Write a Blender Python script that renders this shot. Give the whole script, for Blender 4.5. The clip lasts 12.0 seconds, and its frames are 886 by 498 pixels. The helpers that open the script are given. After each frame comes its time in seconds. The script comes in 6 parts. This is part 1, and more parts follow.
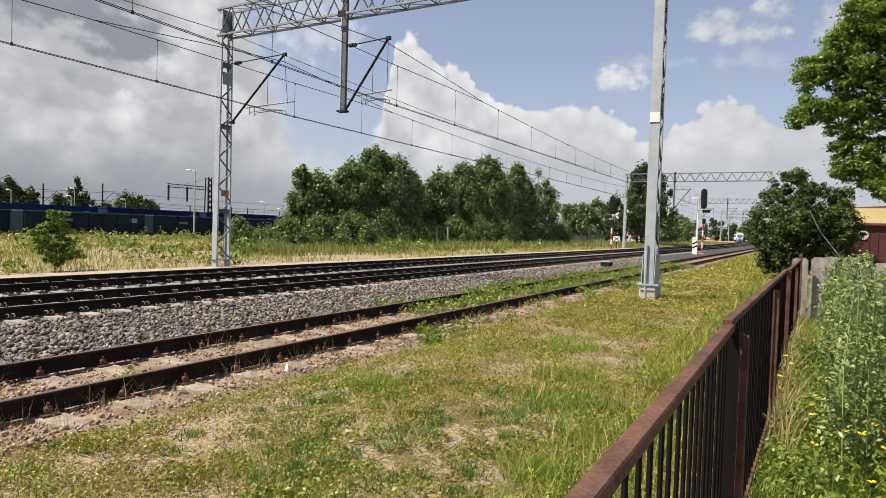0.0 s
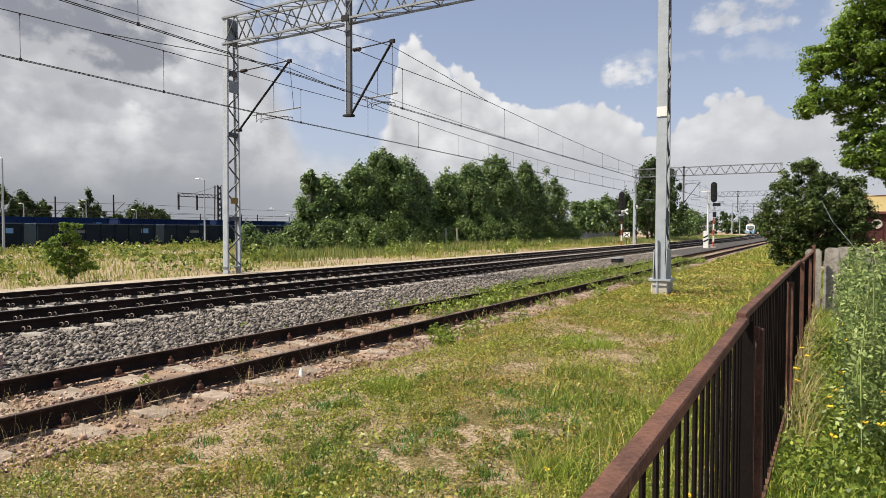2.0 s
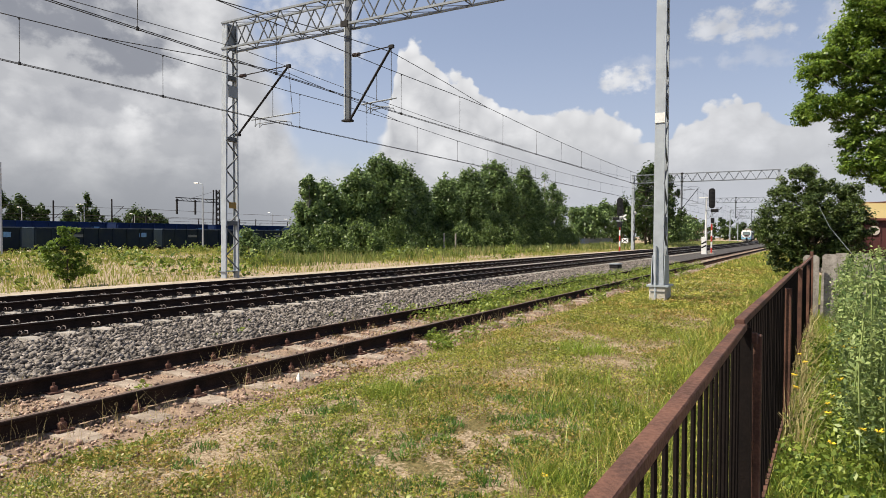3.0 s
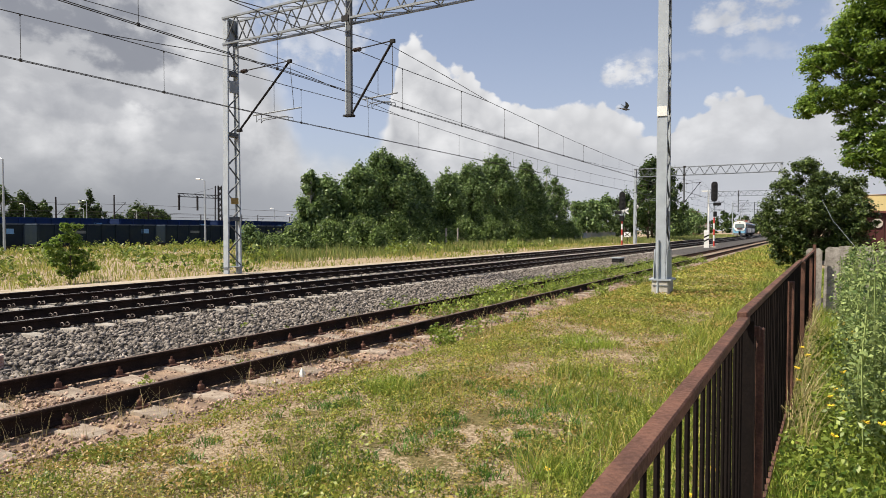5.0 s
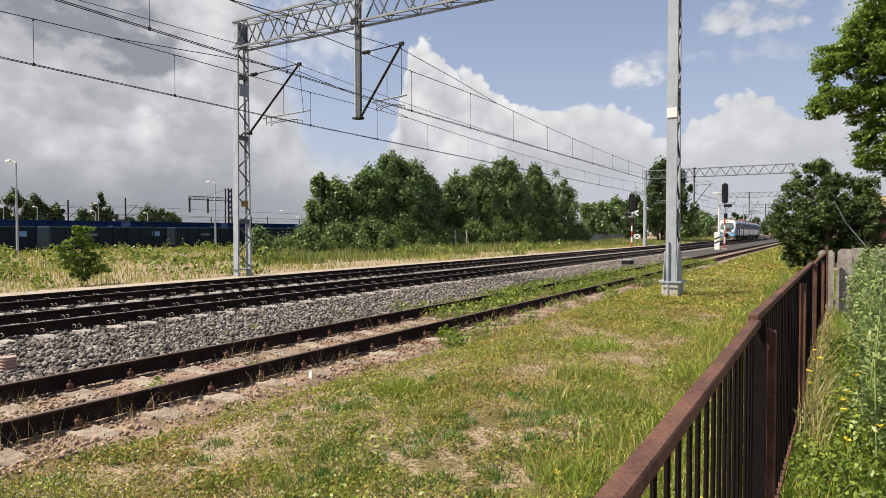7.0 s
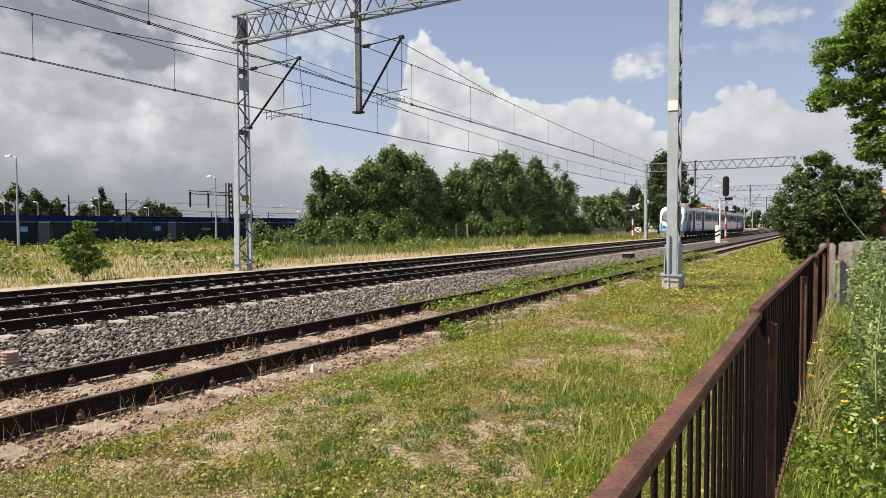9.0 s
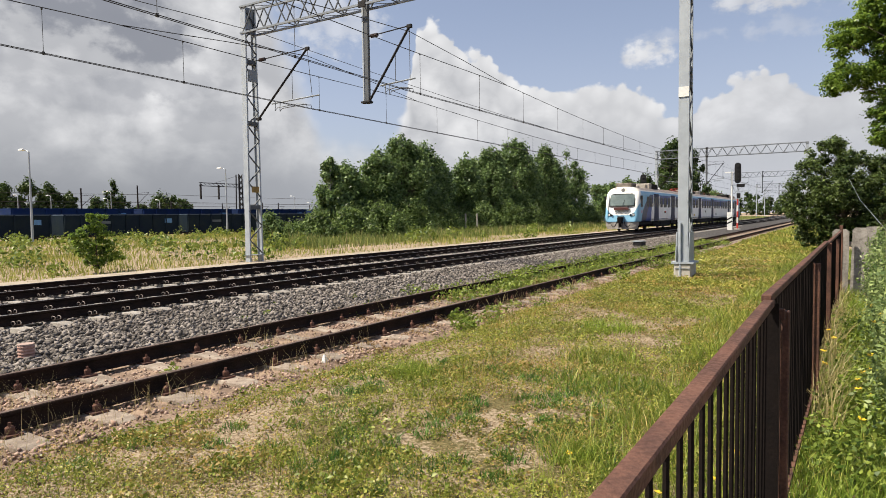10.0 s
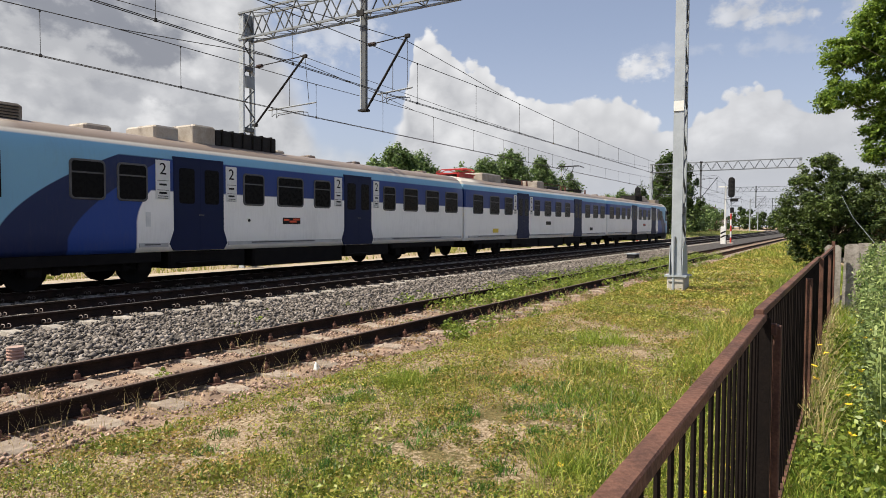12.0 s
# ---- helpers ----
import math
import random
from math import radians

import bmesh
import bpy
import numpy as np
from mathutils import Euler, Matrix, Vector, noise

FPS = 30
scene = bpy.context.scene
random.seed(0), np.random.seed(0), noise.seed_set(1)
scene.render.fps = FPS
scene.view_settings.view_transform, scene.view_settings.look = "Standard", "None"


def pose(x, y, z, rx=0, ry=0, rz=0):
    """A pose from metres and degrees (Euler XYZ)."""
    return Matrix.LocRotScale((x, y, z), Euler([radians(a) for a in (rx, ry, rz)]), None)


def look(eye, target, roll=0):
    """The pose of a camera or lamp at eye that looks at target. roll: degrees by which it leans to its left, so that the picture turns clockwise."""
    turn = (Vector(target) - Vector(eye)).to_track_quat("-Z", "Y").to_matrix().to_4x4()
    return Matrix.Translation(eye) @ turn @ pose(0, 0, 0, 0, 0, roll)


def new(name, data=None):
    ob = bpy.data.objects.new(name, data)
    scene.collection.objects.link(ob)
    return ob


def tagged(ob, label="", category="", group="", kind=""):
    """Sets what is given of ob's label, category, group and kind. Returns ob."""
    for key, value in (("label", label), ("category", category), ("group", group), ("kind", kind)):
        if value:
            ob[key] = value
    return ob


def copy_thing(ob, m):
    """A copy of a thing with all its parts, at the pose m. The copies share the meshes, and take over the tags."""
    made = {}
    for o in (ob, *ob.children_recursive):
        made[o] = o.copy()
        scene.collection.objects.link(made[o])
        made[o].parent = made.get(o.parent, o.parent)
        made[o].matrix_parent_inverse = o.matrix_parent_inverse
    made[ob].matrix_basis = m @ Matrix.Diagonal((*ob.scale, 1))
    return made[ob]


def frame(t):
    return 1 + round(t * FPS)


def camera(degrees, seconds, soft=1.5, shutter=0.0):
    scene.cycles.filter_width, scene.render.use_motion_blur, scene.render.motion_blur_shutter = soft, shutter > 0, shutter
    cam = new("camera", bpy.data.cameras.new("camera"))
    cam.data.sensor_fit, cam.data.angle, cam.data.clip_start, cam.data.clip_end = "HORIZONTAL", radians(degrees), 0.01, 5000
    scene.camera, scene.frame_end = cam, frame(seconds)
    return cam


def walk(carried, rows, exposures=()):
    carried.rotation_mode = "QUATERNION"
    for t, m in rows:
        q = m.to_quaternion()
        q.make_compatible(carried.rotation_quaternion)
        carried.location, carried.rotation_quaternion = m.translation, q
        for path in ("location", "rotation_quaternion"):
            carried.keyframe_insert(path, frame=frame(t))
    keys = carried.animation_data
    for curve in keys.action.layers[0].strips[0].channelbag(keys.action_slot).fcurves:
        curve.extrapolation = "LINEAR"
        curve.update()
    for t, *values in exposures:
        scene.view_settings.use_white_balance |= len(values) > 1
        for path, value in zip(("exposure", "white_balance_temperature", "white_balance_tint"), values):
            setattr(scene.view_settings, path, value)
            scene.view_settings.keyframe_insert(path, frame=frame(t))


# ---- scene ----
cam = camera(69.2, 12.0, soft=0.45)
PATH = [
    (0, pose(0, 0, 1.75, 88.246, -1.760, 29.322)),
    (0.5, pose(0, 0, 1.75, 88.511, -1.418, 29.080)),
    (1, pose(0, 0, 1.75, 88.478, -0.348, 29.510)),
    (1.5, pose(0, 0, 1.75, 88.379, -0.345, 29.949)),
    (2, pose(0, 0, 1.75, 88.338, -0.099, 30.144)),
    (2.5, pose(0, 0, 1.75, 88.625, -0.297, 30.094)),
    (3, pose(0, 0, 1.75, 88.805, -0.280, 30.000)),
    (5, pose(0, 0, 1.75, 88.334, -0.013, 30.185)),
    (5.5, pose(0, 0, 1.75, 88.340, 0.000, 30.400)),
    (6, pose(0, 0, 1.75, 88.330, -0.013, 30.544)),
    (6.5, pose(0, 0, 1.75, 88.523, 0.068, 30.985)),
    (7, pose(0, 0, 1.75, 88.528, 0.052, 30.987)),
    (9, pose(0, 0, 1.75, 87.989, 0.225, 31.049)),
    (9.5, pose(0, 0, 1.75, 87.756, 0.531, 31.595)),
    (10, pose(0, 0, 1.75, 87.068, 0.745, 31.915)),
    (10.5, pose(0, 0, 1.75, 87.459, 0.608, 31.786)),
    (11, pose(0, 0, 1.75, 87.786, 0.198, 31.501)),
    (11.5, pose(0, 0, 1.75, 87.868, -0.113, 31.447)),
    (12, pose(0, 0, 1.75, 87.894, -0.233, 31.443)),
]
walk(cam, PATH, exposures=[(0.0, 0.62), (12.0, 0.62)])

# ---- world and sun ----
SUN_FROM = Vector((-0.54, -0.44, 0.92)).normalized()
sun = new("sun", bpy.data.lights.new("sun", "SUN"))
sun.data.energy, sun.data.angle, sun.data.color = 5.0, radians(0.6), (1.0, 0.91, 0.75)
sun.matrix_world = look(SUN_FROM * 50, (0, 0, 0))


class Nodes:
    """Short calls for building a node tree."""

    def __init__(self, tree):
        self.tree = tree
        tree.nodes.clear()

    def add(self, kind):
        return self.tree.nodes.new(kind)

    def put(self, socket, v):
        if isinstance(v, bpy.types.NodeSocket):
            self.tree.links.new(v, socket)
        elif v is not None:
            socket.default_value = v

    def math(self, op, a, b=None, c=None, clamp=False):
        n = self.add("ShaderNodeMath")
        n.operation, n.use_clamp = op, clamp
        for s, v in zip(n.inputs, (a, b, c)):
            self.put(s, v)
        return n.outputs[0]

    def vec(self, op, a, b=None):
        n = self.add("ShaderNodeVectorMath")
        n.operation = op
        self.put(n.inputs[0], a)
        if b is not None:
            self.put(n.inputs[1], b)
        return n.outputs["Value"] if op in ("DOT_PRODUCT", "LENGTH", "DISTANCE") else n.outputs[0]

    def noise(self, v, scale, detail=4.0, rough=0.55, distort=0.0):
        n = self.add("ShaderNodeTexNoise")
        self.put(n.inputs["Vector"], v)
        for k, x in (("Scale", scale), ("Detail", detail), ("Roughness", rough), ("Distortion", distort)):
            n.inputs[k].default_value = x
        return n.outputs[0]

    def add_noise_colour(self, v, scale):
        n = self.add("ShaderNodeTexNoise")
        self.put(n.inputs["Vector"], v)
        n.inputs["Scale"].default_value, n.inputs["Detail"].default_value = scale, 3.0
        return n.outputs["Color"]

    def ramp(self, v, lo, hi, a=0.0, b=1.0, smooth=True):
        n = self.add("ShaderNodeMapRange")
        n.interpolation_type = "SMOOTHSTEP" if smooth else "LINEAR"
        for s, x in zip(n.inputs, (v, lo, hi, a, b)):
            self.put(s, x)
        return n.outputs[0]

    def mix(self, f, a, b):
        n = self.add("ShaderNodeMix")
        n.data_type = "RGBA"
        self.put(n.inputs[0], f)
        for s, v in ((n.inputs[6], a), (n.inputs[7], b)):
            self.put(s, (*v, 1.0) if isinstance(v, tuple) and len(v) == 3 else v)
        return n.outputs[2]


def make_world():
    w = bpy.data.worlds.new("sky")
    scene.world = w
    w.use_nodes = True
    N = Nodes(w.node_tree)
    sky = N.add("ShaderNodeTexSky")
    sky.sky_type, sky.sun_disc = "NISHITA", False
    sky.sun_elevation = math.asin(SUN_FROM.z)
    sky.sun_rotation = math.atan2(SUN_FROM.x, SUN_FROM.y)
    sky.dust_density, sky.ozone_density, sky.air_density = 1.6, 1.5, 1.0
    d = N.vec("NORMALIZE", N.add("ShaderNodeTexCoord").outputs["Generated"])
    a = radians(30.4)
    side = N.vec("DOT_PRODUCT", d, (math.cos(a), math.sin(a), 0))
    ahead = N.vec("DOT_PRODUCT", d, (-math.sin(a), math.cos(a), 0))
    az = N.math("ARCTAN2", side, ahead)
    el = N.math("ARCSINE", N.vec("DOT_PRODUCT", d, (0, 0, 1)))
    flat = N.vec("MULTIPLY", d, (1.0, 1.0, 1.4))
    n1 = N.noise(flat, 9.0, 8.0, 0.56, 0.25)
    n2 = N.noise(N.vec("ADD", flat, (3.1, 1.7, 0.35)), 5.5, 5.0, 0.5, 0.3)
    n3 = N.noise(N.vec("ADD", flat, (7.7, 0.4, 2.0)), 27.0, 5.0, 0.6)
    n4 = N.noise(N.vec("ADD", flat, (2.2, 5.4, 1.0)), 60.0, 4.0, 0.6)

    def puff(scale, shift):
        """Round swellings, highest at the middle of each."""
        v = N.add("ShaderNodeTexVoronoi")
        v.feature, v.distance = "SMOOTH_F1", "EUCLIDEAN"
        warp = N.vec("MULTIPLY", N.vec("ADD", N.add_noise_colour(d, scale * 0.6), (-0.5, -0.5, -0.5)), (0.5 / scale, 0.5 / scale, 0.5 / scale))
        N.put(v.inputs["Vector"], N.vec("ADD", N.vec("ADD", d, warp), (shift, shift, 0)))
        v.inputs["Scale"].default_value = scale
        v.inputs["Smoothness"].default_value = 0.35
        return N.math("SUBTRACT", 0.5, v.outputs["Distance"])

    p1, p2, p3 = puff(17.0, 0.3), puff(38.0, 1.1), puff(85.0, 2.3)
    # the upper edge of the cloud bank, by azimuth: grey mass, blue gap, then towering heads
    edge = N.add("ShaderNodeFloatCurve")
    cur = edge.mapping.curves[0]
    pts = [(-0.85, 0.5), (-0.45, 0.6), (-0.33, 0.46), (-0.27, 0.31), (-0.225, 0.20), (-0.19, 0.135), (-0.12, 0.14), (-0.085, 0.17), (-0.07, 0.235), (-0.06, 0.278), (-0.045, 0.288), (-0.03, 0.292), (-0.012, 0.285),
           (0.012, 0.255), (0.045, 0.252), (0.062, 0.222), (0.10, 0.202), (0.15, 0.187), (0.19, 0.192), (0.24, 0.196), (0.275, 0.176), (0.31, 0.152), (0.335, 0.145), (0.37, 0.165),
           (0.41, 0.186), (0.45, 0.19), (0.50, 0.172), (0.6, 0.155), (0.85, 0.13)]
    cur.points[0].location, cur.points[1].location = (0.0, 0.22), (1.0, 0.12)
    for x, y in pts:
        cur.points.new((x + 1.0) / 2.0, y)
    edge.mapping.update()
    N.put(edge.inputs["Value"], N.ramp(az, -1.0, 1.0, 0.0, 1.0, smooth=False))
    depth = N.math("SUBTRACT", edge.outputs[0], el)
    swell = N.math("ADD", N.math("MULTIPLY", p1, 0.030), N.math("ADD", N.math("MULTIPLY", p2, 0.030), N.math("MULTIPLY", p3, 0.012)))
    lump = N.math("MULTIPLY", N.math("SUBTRACT", n1, 0.5), 0.06)
    fine = N.math("MULTIPLY", N.math("SUBTRACT", n3, 0.5), 0.03)
    field = N.math("ADD", N.math("ADD", depth, lump), N.math("ADD", swell, fine))
    soft = N.ramp(az, -0.16, -0.05, 0.10, 0.010)
    dens = N.ramp(field, 0.0, soft)
    # loose clouds in the blue
    for ca, ce, ra, re, top in ((0.278, 0.231, 0.045, 0.024, 0.9), (0.41, 0.285, 0.045, 0.028, 0.8), (0.465, 0.290, 0.05, 0.032, 0.85), (0.45, 0.25, 0.07, 0.022, 0.3), (0.575, 0.335, 0.055, 0.04, 0.9), (0.58, 0.275, 0.06, 0.03, 0.6), (0.30, 0.25, 0.07, 0.015, 0.25), (-0.20, 0.30, 0.10, 0.06, 0.5)):
        q = N.math("ADD", N.math("POWER", N.math("DIVIDE", N.math("SUBTRACT", az, ca), ra), 2.0), N.math("POWER", N.math("DIVIDE", N.math("SUBTRACT", el, ce), re), 2.0))
        q = N.math("ADD", N.math("SUBTRACT", 1.1, q), N.math("MULTIPLY", N.math("SUBTRACT", n1, 0.5), 2.2))
        q = N.math("ADD", q, N.math("ADD", N.math("MULTIPLY", p2, 0.8), N.math("ADD", N.math("MULTIPLY", N.math("SUBTRACT", n3, 0.5), 3.4), N.math("MULTIPLY", N.math("SUBTRACT", n4, 0.5), 1.6))))
        dens = N.math("MAXIMUM", dens, N.math("MULTIPLY", N.ramp(q, 0.0, 1.2), top))
    # light and shade within the clouds: bright crowns, grey bellies
    crown = N.ramp(field, 0.0, 0.10, 1.0, 0.15)
    body = N.math("ADD", N.math("MULTIPLY", N.ramp(n2, 0.36, 0.64), 0.50), 0.22)
    body = N.math("ADD", body, N.math("MULTIPLY", N.math("SUBTRACT", n1, 0.5), 2.3))
    body = N.math("ADD", body, N.math("ADD", N.math("MULTIPLY", p1, 0.6), N.math("ADD", N.math("MULTIPLY", p2, 0.35), N.math("MULTIPLY", N.math("SUBTRACT", n4, 0.5), 0.35))))
    lit = N.math("MAXIMUM", N.math("MULTIPLY", body, 0.85), N.math("MULTIPLY", crown, N.math("ADD", 0.72, N.math("MULTIPLY", p2, 0.9))), clamp=True)
    cloud = N.mix(lit, (0.46, 0.47, 0.50), N.mix(N.ramp(az, 0.2, 0.5), (0.88, 0.88, 0.89), (0.72, 0.73, 0.76)))
    # heavier grey masses in the bank
    for ca, ce, ra, re, top in ((-0.63, 0.325, 0.15, 0.045, 0.9), (-0.52, 0.288, 0.11, 0.052, 0.95), (-0.46, 0.25, 0.07, 0.036, 0.95), (-0.53, 0.17, 0.10, 0.024, 0.30), (-0.43, 0.19, 0.09, 0.022, 0.34), (-0.37, 0.15, 0.06, 0.02, 0.25), (-0.66, 0.22, 0.05, 0.025, 0.3)):
        q = N.math("ADD", N.math("POWER", N.math("DIVIDE", N.math("SUBTRACT", az, ca), ra), 2.0), N.math("POWER", N.math("DIVIDE", N.math("SUBTRACT", el, ce), re), 2.0))
        q = N.math("ADD", N.math("SUBTRACT", 1.0, q), N.math("MULTIPLY", N.math("SUBTRACT", n1, 0.5), 2.6))
        q = N.math("SUBTRACT", N.math("ADD", q, N.math("MULTIPLY", N.math("SUBTRACT", n3, 0.5), 2.8)), N.math("MULTIPLY", p2, 0.7))
        cloud = N.mix(N.math("MULTIPLY", N.ramp(q, -0.25, 0.75), top), cloud, (0.285, 0.30, 0.345))
    low = N.mix(N.ramp(az, -0.5, 0.35), (0.33, 0.345, 0.375), (0.56, 0.58, 0.63))
    cloud = N.mix(N.ramp(N.math("ADD", el, N.math("MULTIPLY", lump, 0.6)), 0.03, 0.15), low, cloud)
    blue = N.vec("MULTIPLY", sky.outputs[0], (SKY_GAIN, SKY_GAIN, SKY_GAIN))
    blue = N.mix(N.ramp(el, 0.12, 0.34, 0.42, 0.26), blue, (0.66, 0.67, 0.84))
    col = N.mix(dens, blue, cloud)
    bg = N.add("ShaderNodeBackground")
    N.put(bg.inputs[0], col)
    bg.inputs[1].default_value = 0.65
    N.put(N.add("ShaderNodeOutputWorld").inputs[0], bg.outputs[0])


SKY_GAIN = 0.12
make_world()

# ---- materials ----
def paint(name, base, second=None, scale=6.0, rough=0.6, metal=0.0, bump=0.0, fine=60.0, amount=0.5, island=0.0, spec=0.5, each=0.0):
    """A surface with broad stains, fine grain, and relief."""
    m = bpy.data.materials.new(name)
    m.use_nodes = True
    N = Nodes(m.node_tree)
    co = N.add("ShaderNodeTexCoord").outputs["Object"]
    second = second or tuple(c * 0.65 for c in base)
    n1, n2 = N.noise(co, scale, 5.0, 0.6), N.noise(co, fine, 3.0, 0.6)
    f = N.ramp(N.math("ADD", N.math("MULTIPLY", n1, 0.7), N.math("MULTIPLY", n2, 0.3)), 0.5 - 0.18, 0.5 + 0.18, 0.0, amount * 2)
    col = N.mix(f, base, second)
    if island or each:
        r = N.add("ShaderNodeNewGeometry").outputs["Random Per Island"] if island else N.add("ShaderNodeObjectInfo").outputs["Random"]
        k = island or each
        h = N.add("ShaderNodeHueSaturation")
        N.put(h.inputs["Color"], col)
        N.put(h.inputs["Value"], N.ramp(r, 0, 1, 1 - k, 1 + k, smooth=False))
        col = h.outputs[0]
    p = N.add("ShaderNodeBsdfPrincipled")
    N.put(p.inputs["Base Color"], col)
    N.put(p.inputs["Roughness"], N.ramp(n2, 0.3, 0.7, max(rough - 0.1, 0.02), min(rough + 0.1, 1.0)))
    p.inputs["Metallic"].default_value = metal
    p.inputs["Specular IOR Level"].default_value = spec
    if bump:
        b = N.add("ShaderNodeBump")
        b.inputs["Strength"].default_value = min(bump, 1.0)
        b.inputs["Distance"].default_value = 0.01
        N.put(b.inputs["Height"], N.math("ADD", n2, N.math("MULTIPLY", n1, 0.5)))
        N.put(p.inputs["Normal"], b.outputs[0])
    N.put(N.add("ShaderNodeOutputMaterial").inputs[0], p.outputs[0])
    return m


def leafy(name, dark, light, dry=None, through_light=0.35, drift=0.25):
    """Leaves and blades: colour varies from leaf to leaf and from clump to clump, and light shines through."""
    m = bpy.data.materials.new(name)
    m.use_nodes = True
    N = Nodes(m.node_tree)
    r = N.add("ShaderNodeNewGeometry").outputs["Random Per Island"]
    co = N.add("ShaderNodeTexCoord").outputs["Object"]
    n = N.noise(co, drift, 4.0, 0.6)
    f = N.math("ADD", N.math("MULTIPLY", N.math("POWER", r, 1.2), 0.95), N.math("MULTIPLY", N.math("SUBTRACT", n, 0.5), 1.3), clamp=True)
    col = N.mix(f, dark, light)
    if dry:
        n2 = N.noise(co, 0.55, 4.0, 0.65)
        d = N.ramp(N.math("ADD", n2, N.math("MULTIPLY", N.math("SUBTRACT", r, 0.5), 0.35)), 0.57, 0.71)
        col = N.mix(d, col, dry)
    p = N.add("ShaderNodeBsdfPrincipled")
    N.put(p.inputs["Base Color"], col)
    p.inputs["Roughness"].default_value = 0.42
    p.inputs["Specular IOR Level"].default_value = 0.28
    t = N.add("ShaderNodeBsdfTranslucent")
    N.put(t.inputs[0], N.mix(0.5, col, light))
    mx = N.add("ShaderNodeMixShader")
    mx.inputs[0].default_value = through_light
    N.put(mx.inputs[1], p.outputs[0])
    N.put(mx.inputs[2], t.outputs[0])
    N.put(N.add("ShaderNodeOutputMaterial").inputs[0], mx.outputs[0])
    return m


def ground_material():
    m = bpy.data.materials.new("ground")
    m.use_nodes = True
    N = Nodes(m.node_tree)
    co = N.add("ShaderNodeTexCoord").outputs["Object"]
    x = N.add("ShaderNodeSeparateXYZ")
    N.put(x.inputs[0], co)
    big, mid, small = N.noise(co, 0.35, 5.0, 0.6), N.noise(co, 1.6, 6.0, 0.65), N.noise(co, 30.0, 4.0, 0.65)
    soil = N.mix(N.ramp(small, 0.35, 0.65), (0.41, 0.325, 0.225), (0.20, 0.145, 0.09))
    turf = N.mix(N.ramp(small, 0.3, 0.7), (0.20, 0.16, 0.07), (0.085, 0.075, 0.028))
    turf = N.mix(N.ramp(big, 0.5, 0.66), turf, (0.17, 0.13, 0.06))
    v = N.math("ADD", N.math("MULTIPLY", mid, 0.75), N.math("MULTIPLY", small, 0.25))
    near_rail = N.ramp(x.outputs[0], -5.6, -3.6, 0.16, 0.0)
    f = N.ramp(N.math("SUBTRACT", v, near_rail), 0.46, 0.57)
    col = N.mix(f, soil, turf)
    p = N.add("ShaderNodeBsdfPrincipled")
    N.put(p.inputs["Base Color"], col)
    p.inputs["Roughness"].default_value = 0.95
    p.inputs["Specular IOR Level"].default_value = 0.2
    b = N.add("ShaderNodeBump")
    b.inputs["Strength"].default_value, b.inputs["Distance"].default_value = 0.8, 0.04
    N.put(b.inputs["Height"], N.math("ADD", small, mid))
    N.put(p.inputs["Normal"], b.outputs[0])
    N.put(N.add("ShaderNodeOutputMaterial").inputs[0], p.outputs[0])
    return m


GROUND = ground_material()
RUST = paint("rusty_steel", (0.165, 0.08, 0.055), (0.07, 0.036, 0.028), 4.0, 0.8, 0.0, 0.4, 80, 0.6, spec=0.25)
CLIP_STEEL = paint("pale_clip_steel", (0.30, 0.25, 0.21), (0.16, 0.12, 0.10), 8.0, 0.6, 0.2, 0.2, 60, 0.5)
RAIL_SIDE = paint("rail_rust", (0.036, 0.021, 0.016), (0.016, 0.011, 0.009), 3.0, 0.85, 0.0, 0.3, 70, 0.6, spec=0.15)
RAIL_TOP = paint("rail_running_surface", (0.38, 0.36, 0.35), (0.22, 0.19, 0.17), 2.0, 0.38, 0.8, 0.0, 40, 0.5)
RAIL_TOP_DULL = paint("rail_dull_surface", (0.16, 0.11, 0.085), (0.09, 0.055, 0.04), 2.0, 0.6, 0.4, 0.2, 40, 0.5)
CONCRETE = paint("weathered_concrete", (0.42, 0.39, 0.35), (0.25, 0.22, 0.19), 5.0, 0.9, 0, 0.4, 70, 0.55, each=0.12)
STONE = paint("ballast_stone", (0.255, 0.225, 0.20), (0.10, 0.086, 0.077), 8.0, 0.9, 0, 0.3, 60, 0.5, island=0.65, spec=0.2)
PEBBLE = paint("brown_pebble", (0.41, 0.29, 0.225), (0.21, 0.135, 0.10), 8.0, 0.85, 0, 0.3, 60, 0.5, island=0.55)
OLD_SLEEPER = paint("old_sleeper_concrete", (0.36, 0.30, 0.24), (0.20, 0.155, 0.12), 5.0, 0.95, 0, 0.6, 60, 0.6, each=0.15)
# far darker than the stones: the shade in their gaps is painted on the bed
BALLAST_BED_SHADE = paint("ballast_bed", (0.075, 0.066, 0.06), (0.035, 0.031, 0.028), 9.0, 0.95, 0, 1.0, 30, 0.6)
SIDING_BED = paint("siding_bed", (0.34, 0.24, 0.165), (0.15, 0.10, 0.07), 3.0, 0.95, 0, 1.0, 30, 0.6)
GALV = paint("galvanised_steel", (0.40, 0.44, 0.48), (0.29, 0.32, 0.36), 3.0, 0.55, 0.08, 0.1, 50, 0.4)
GALV_DARK = paint("dull_galvanised_steel", (0.25, 0.275, 0.30), (0.17, 0.185, 0.2), 3.0, 0.55, 0.35, 0.1, 50, 0.4)
# the galvanised steel again, darkened: shade on bars and backs put into the colour
STEEL_SHADE = paint("shaded_steel", (0.09, 0.10, 0.112), (0.055, 0.06, 0.067), 3.0, 0.65, 0.05, 0.1, 50, 0.4)
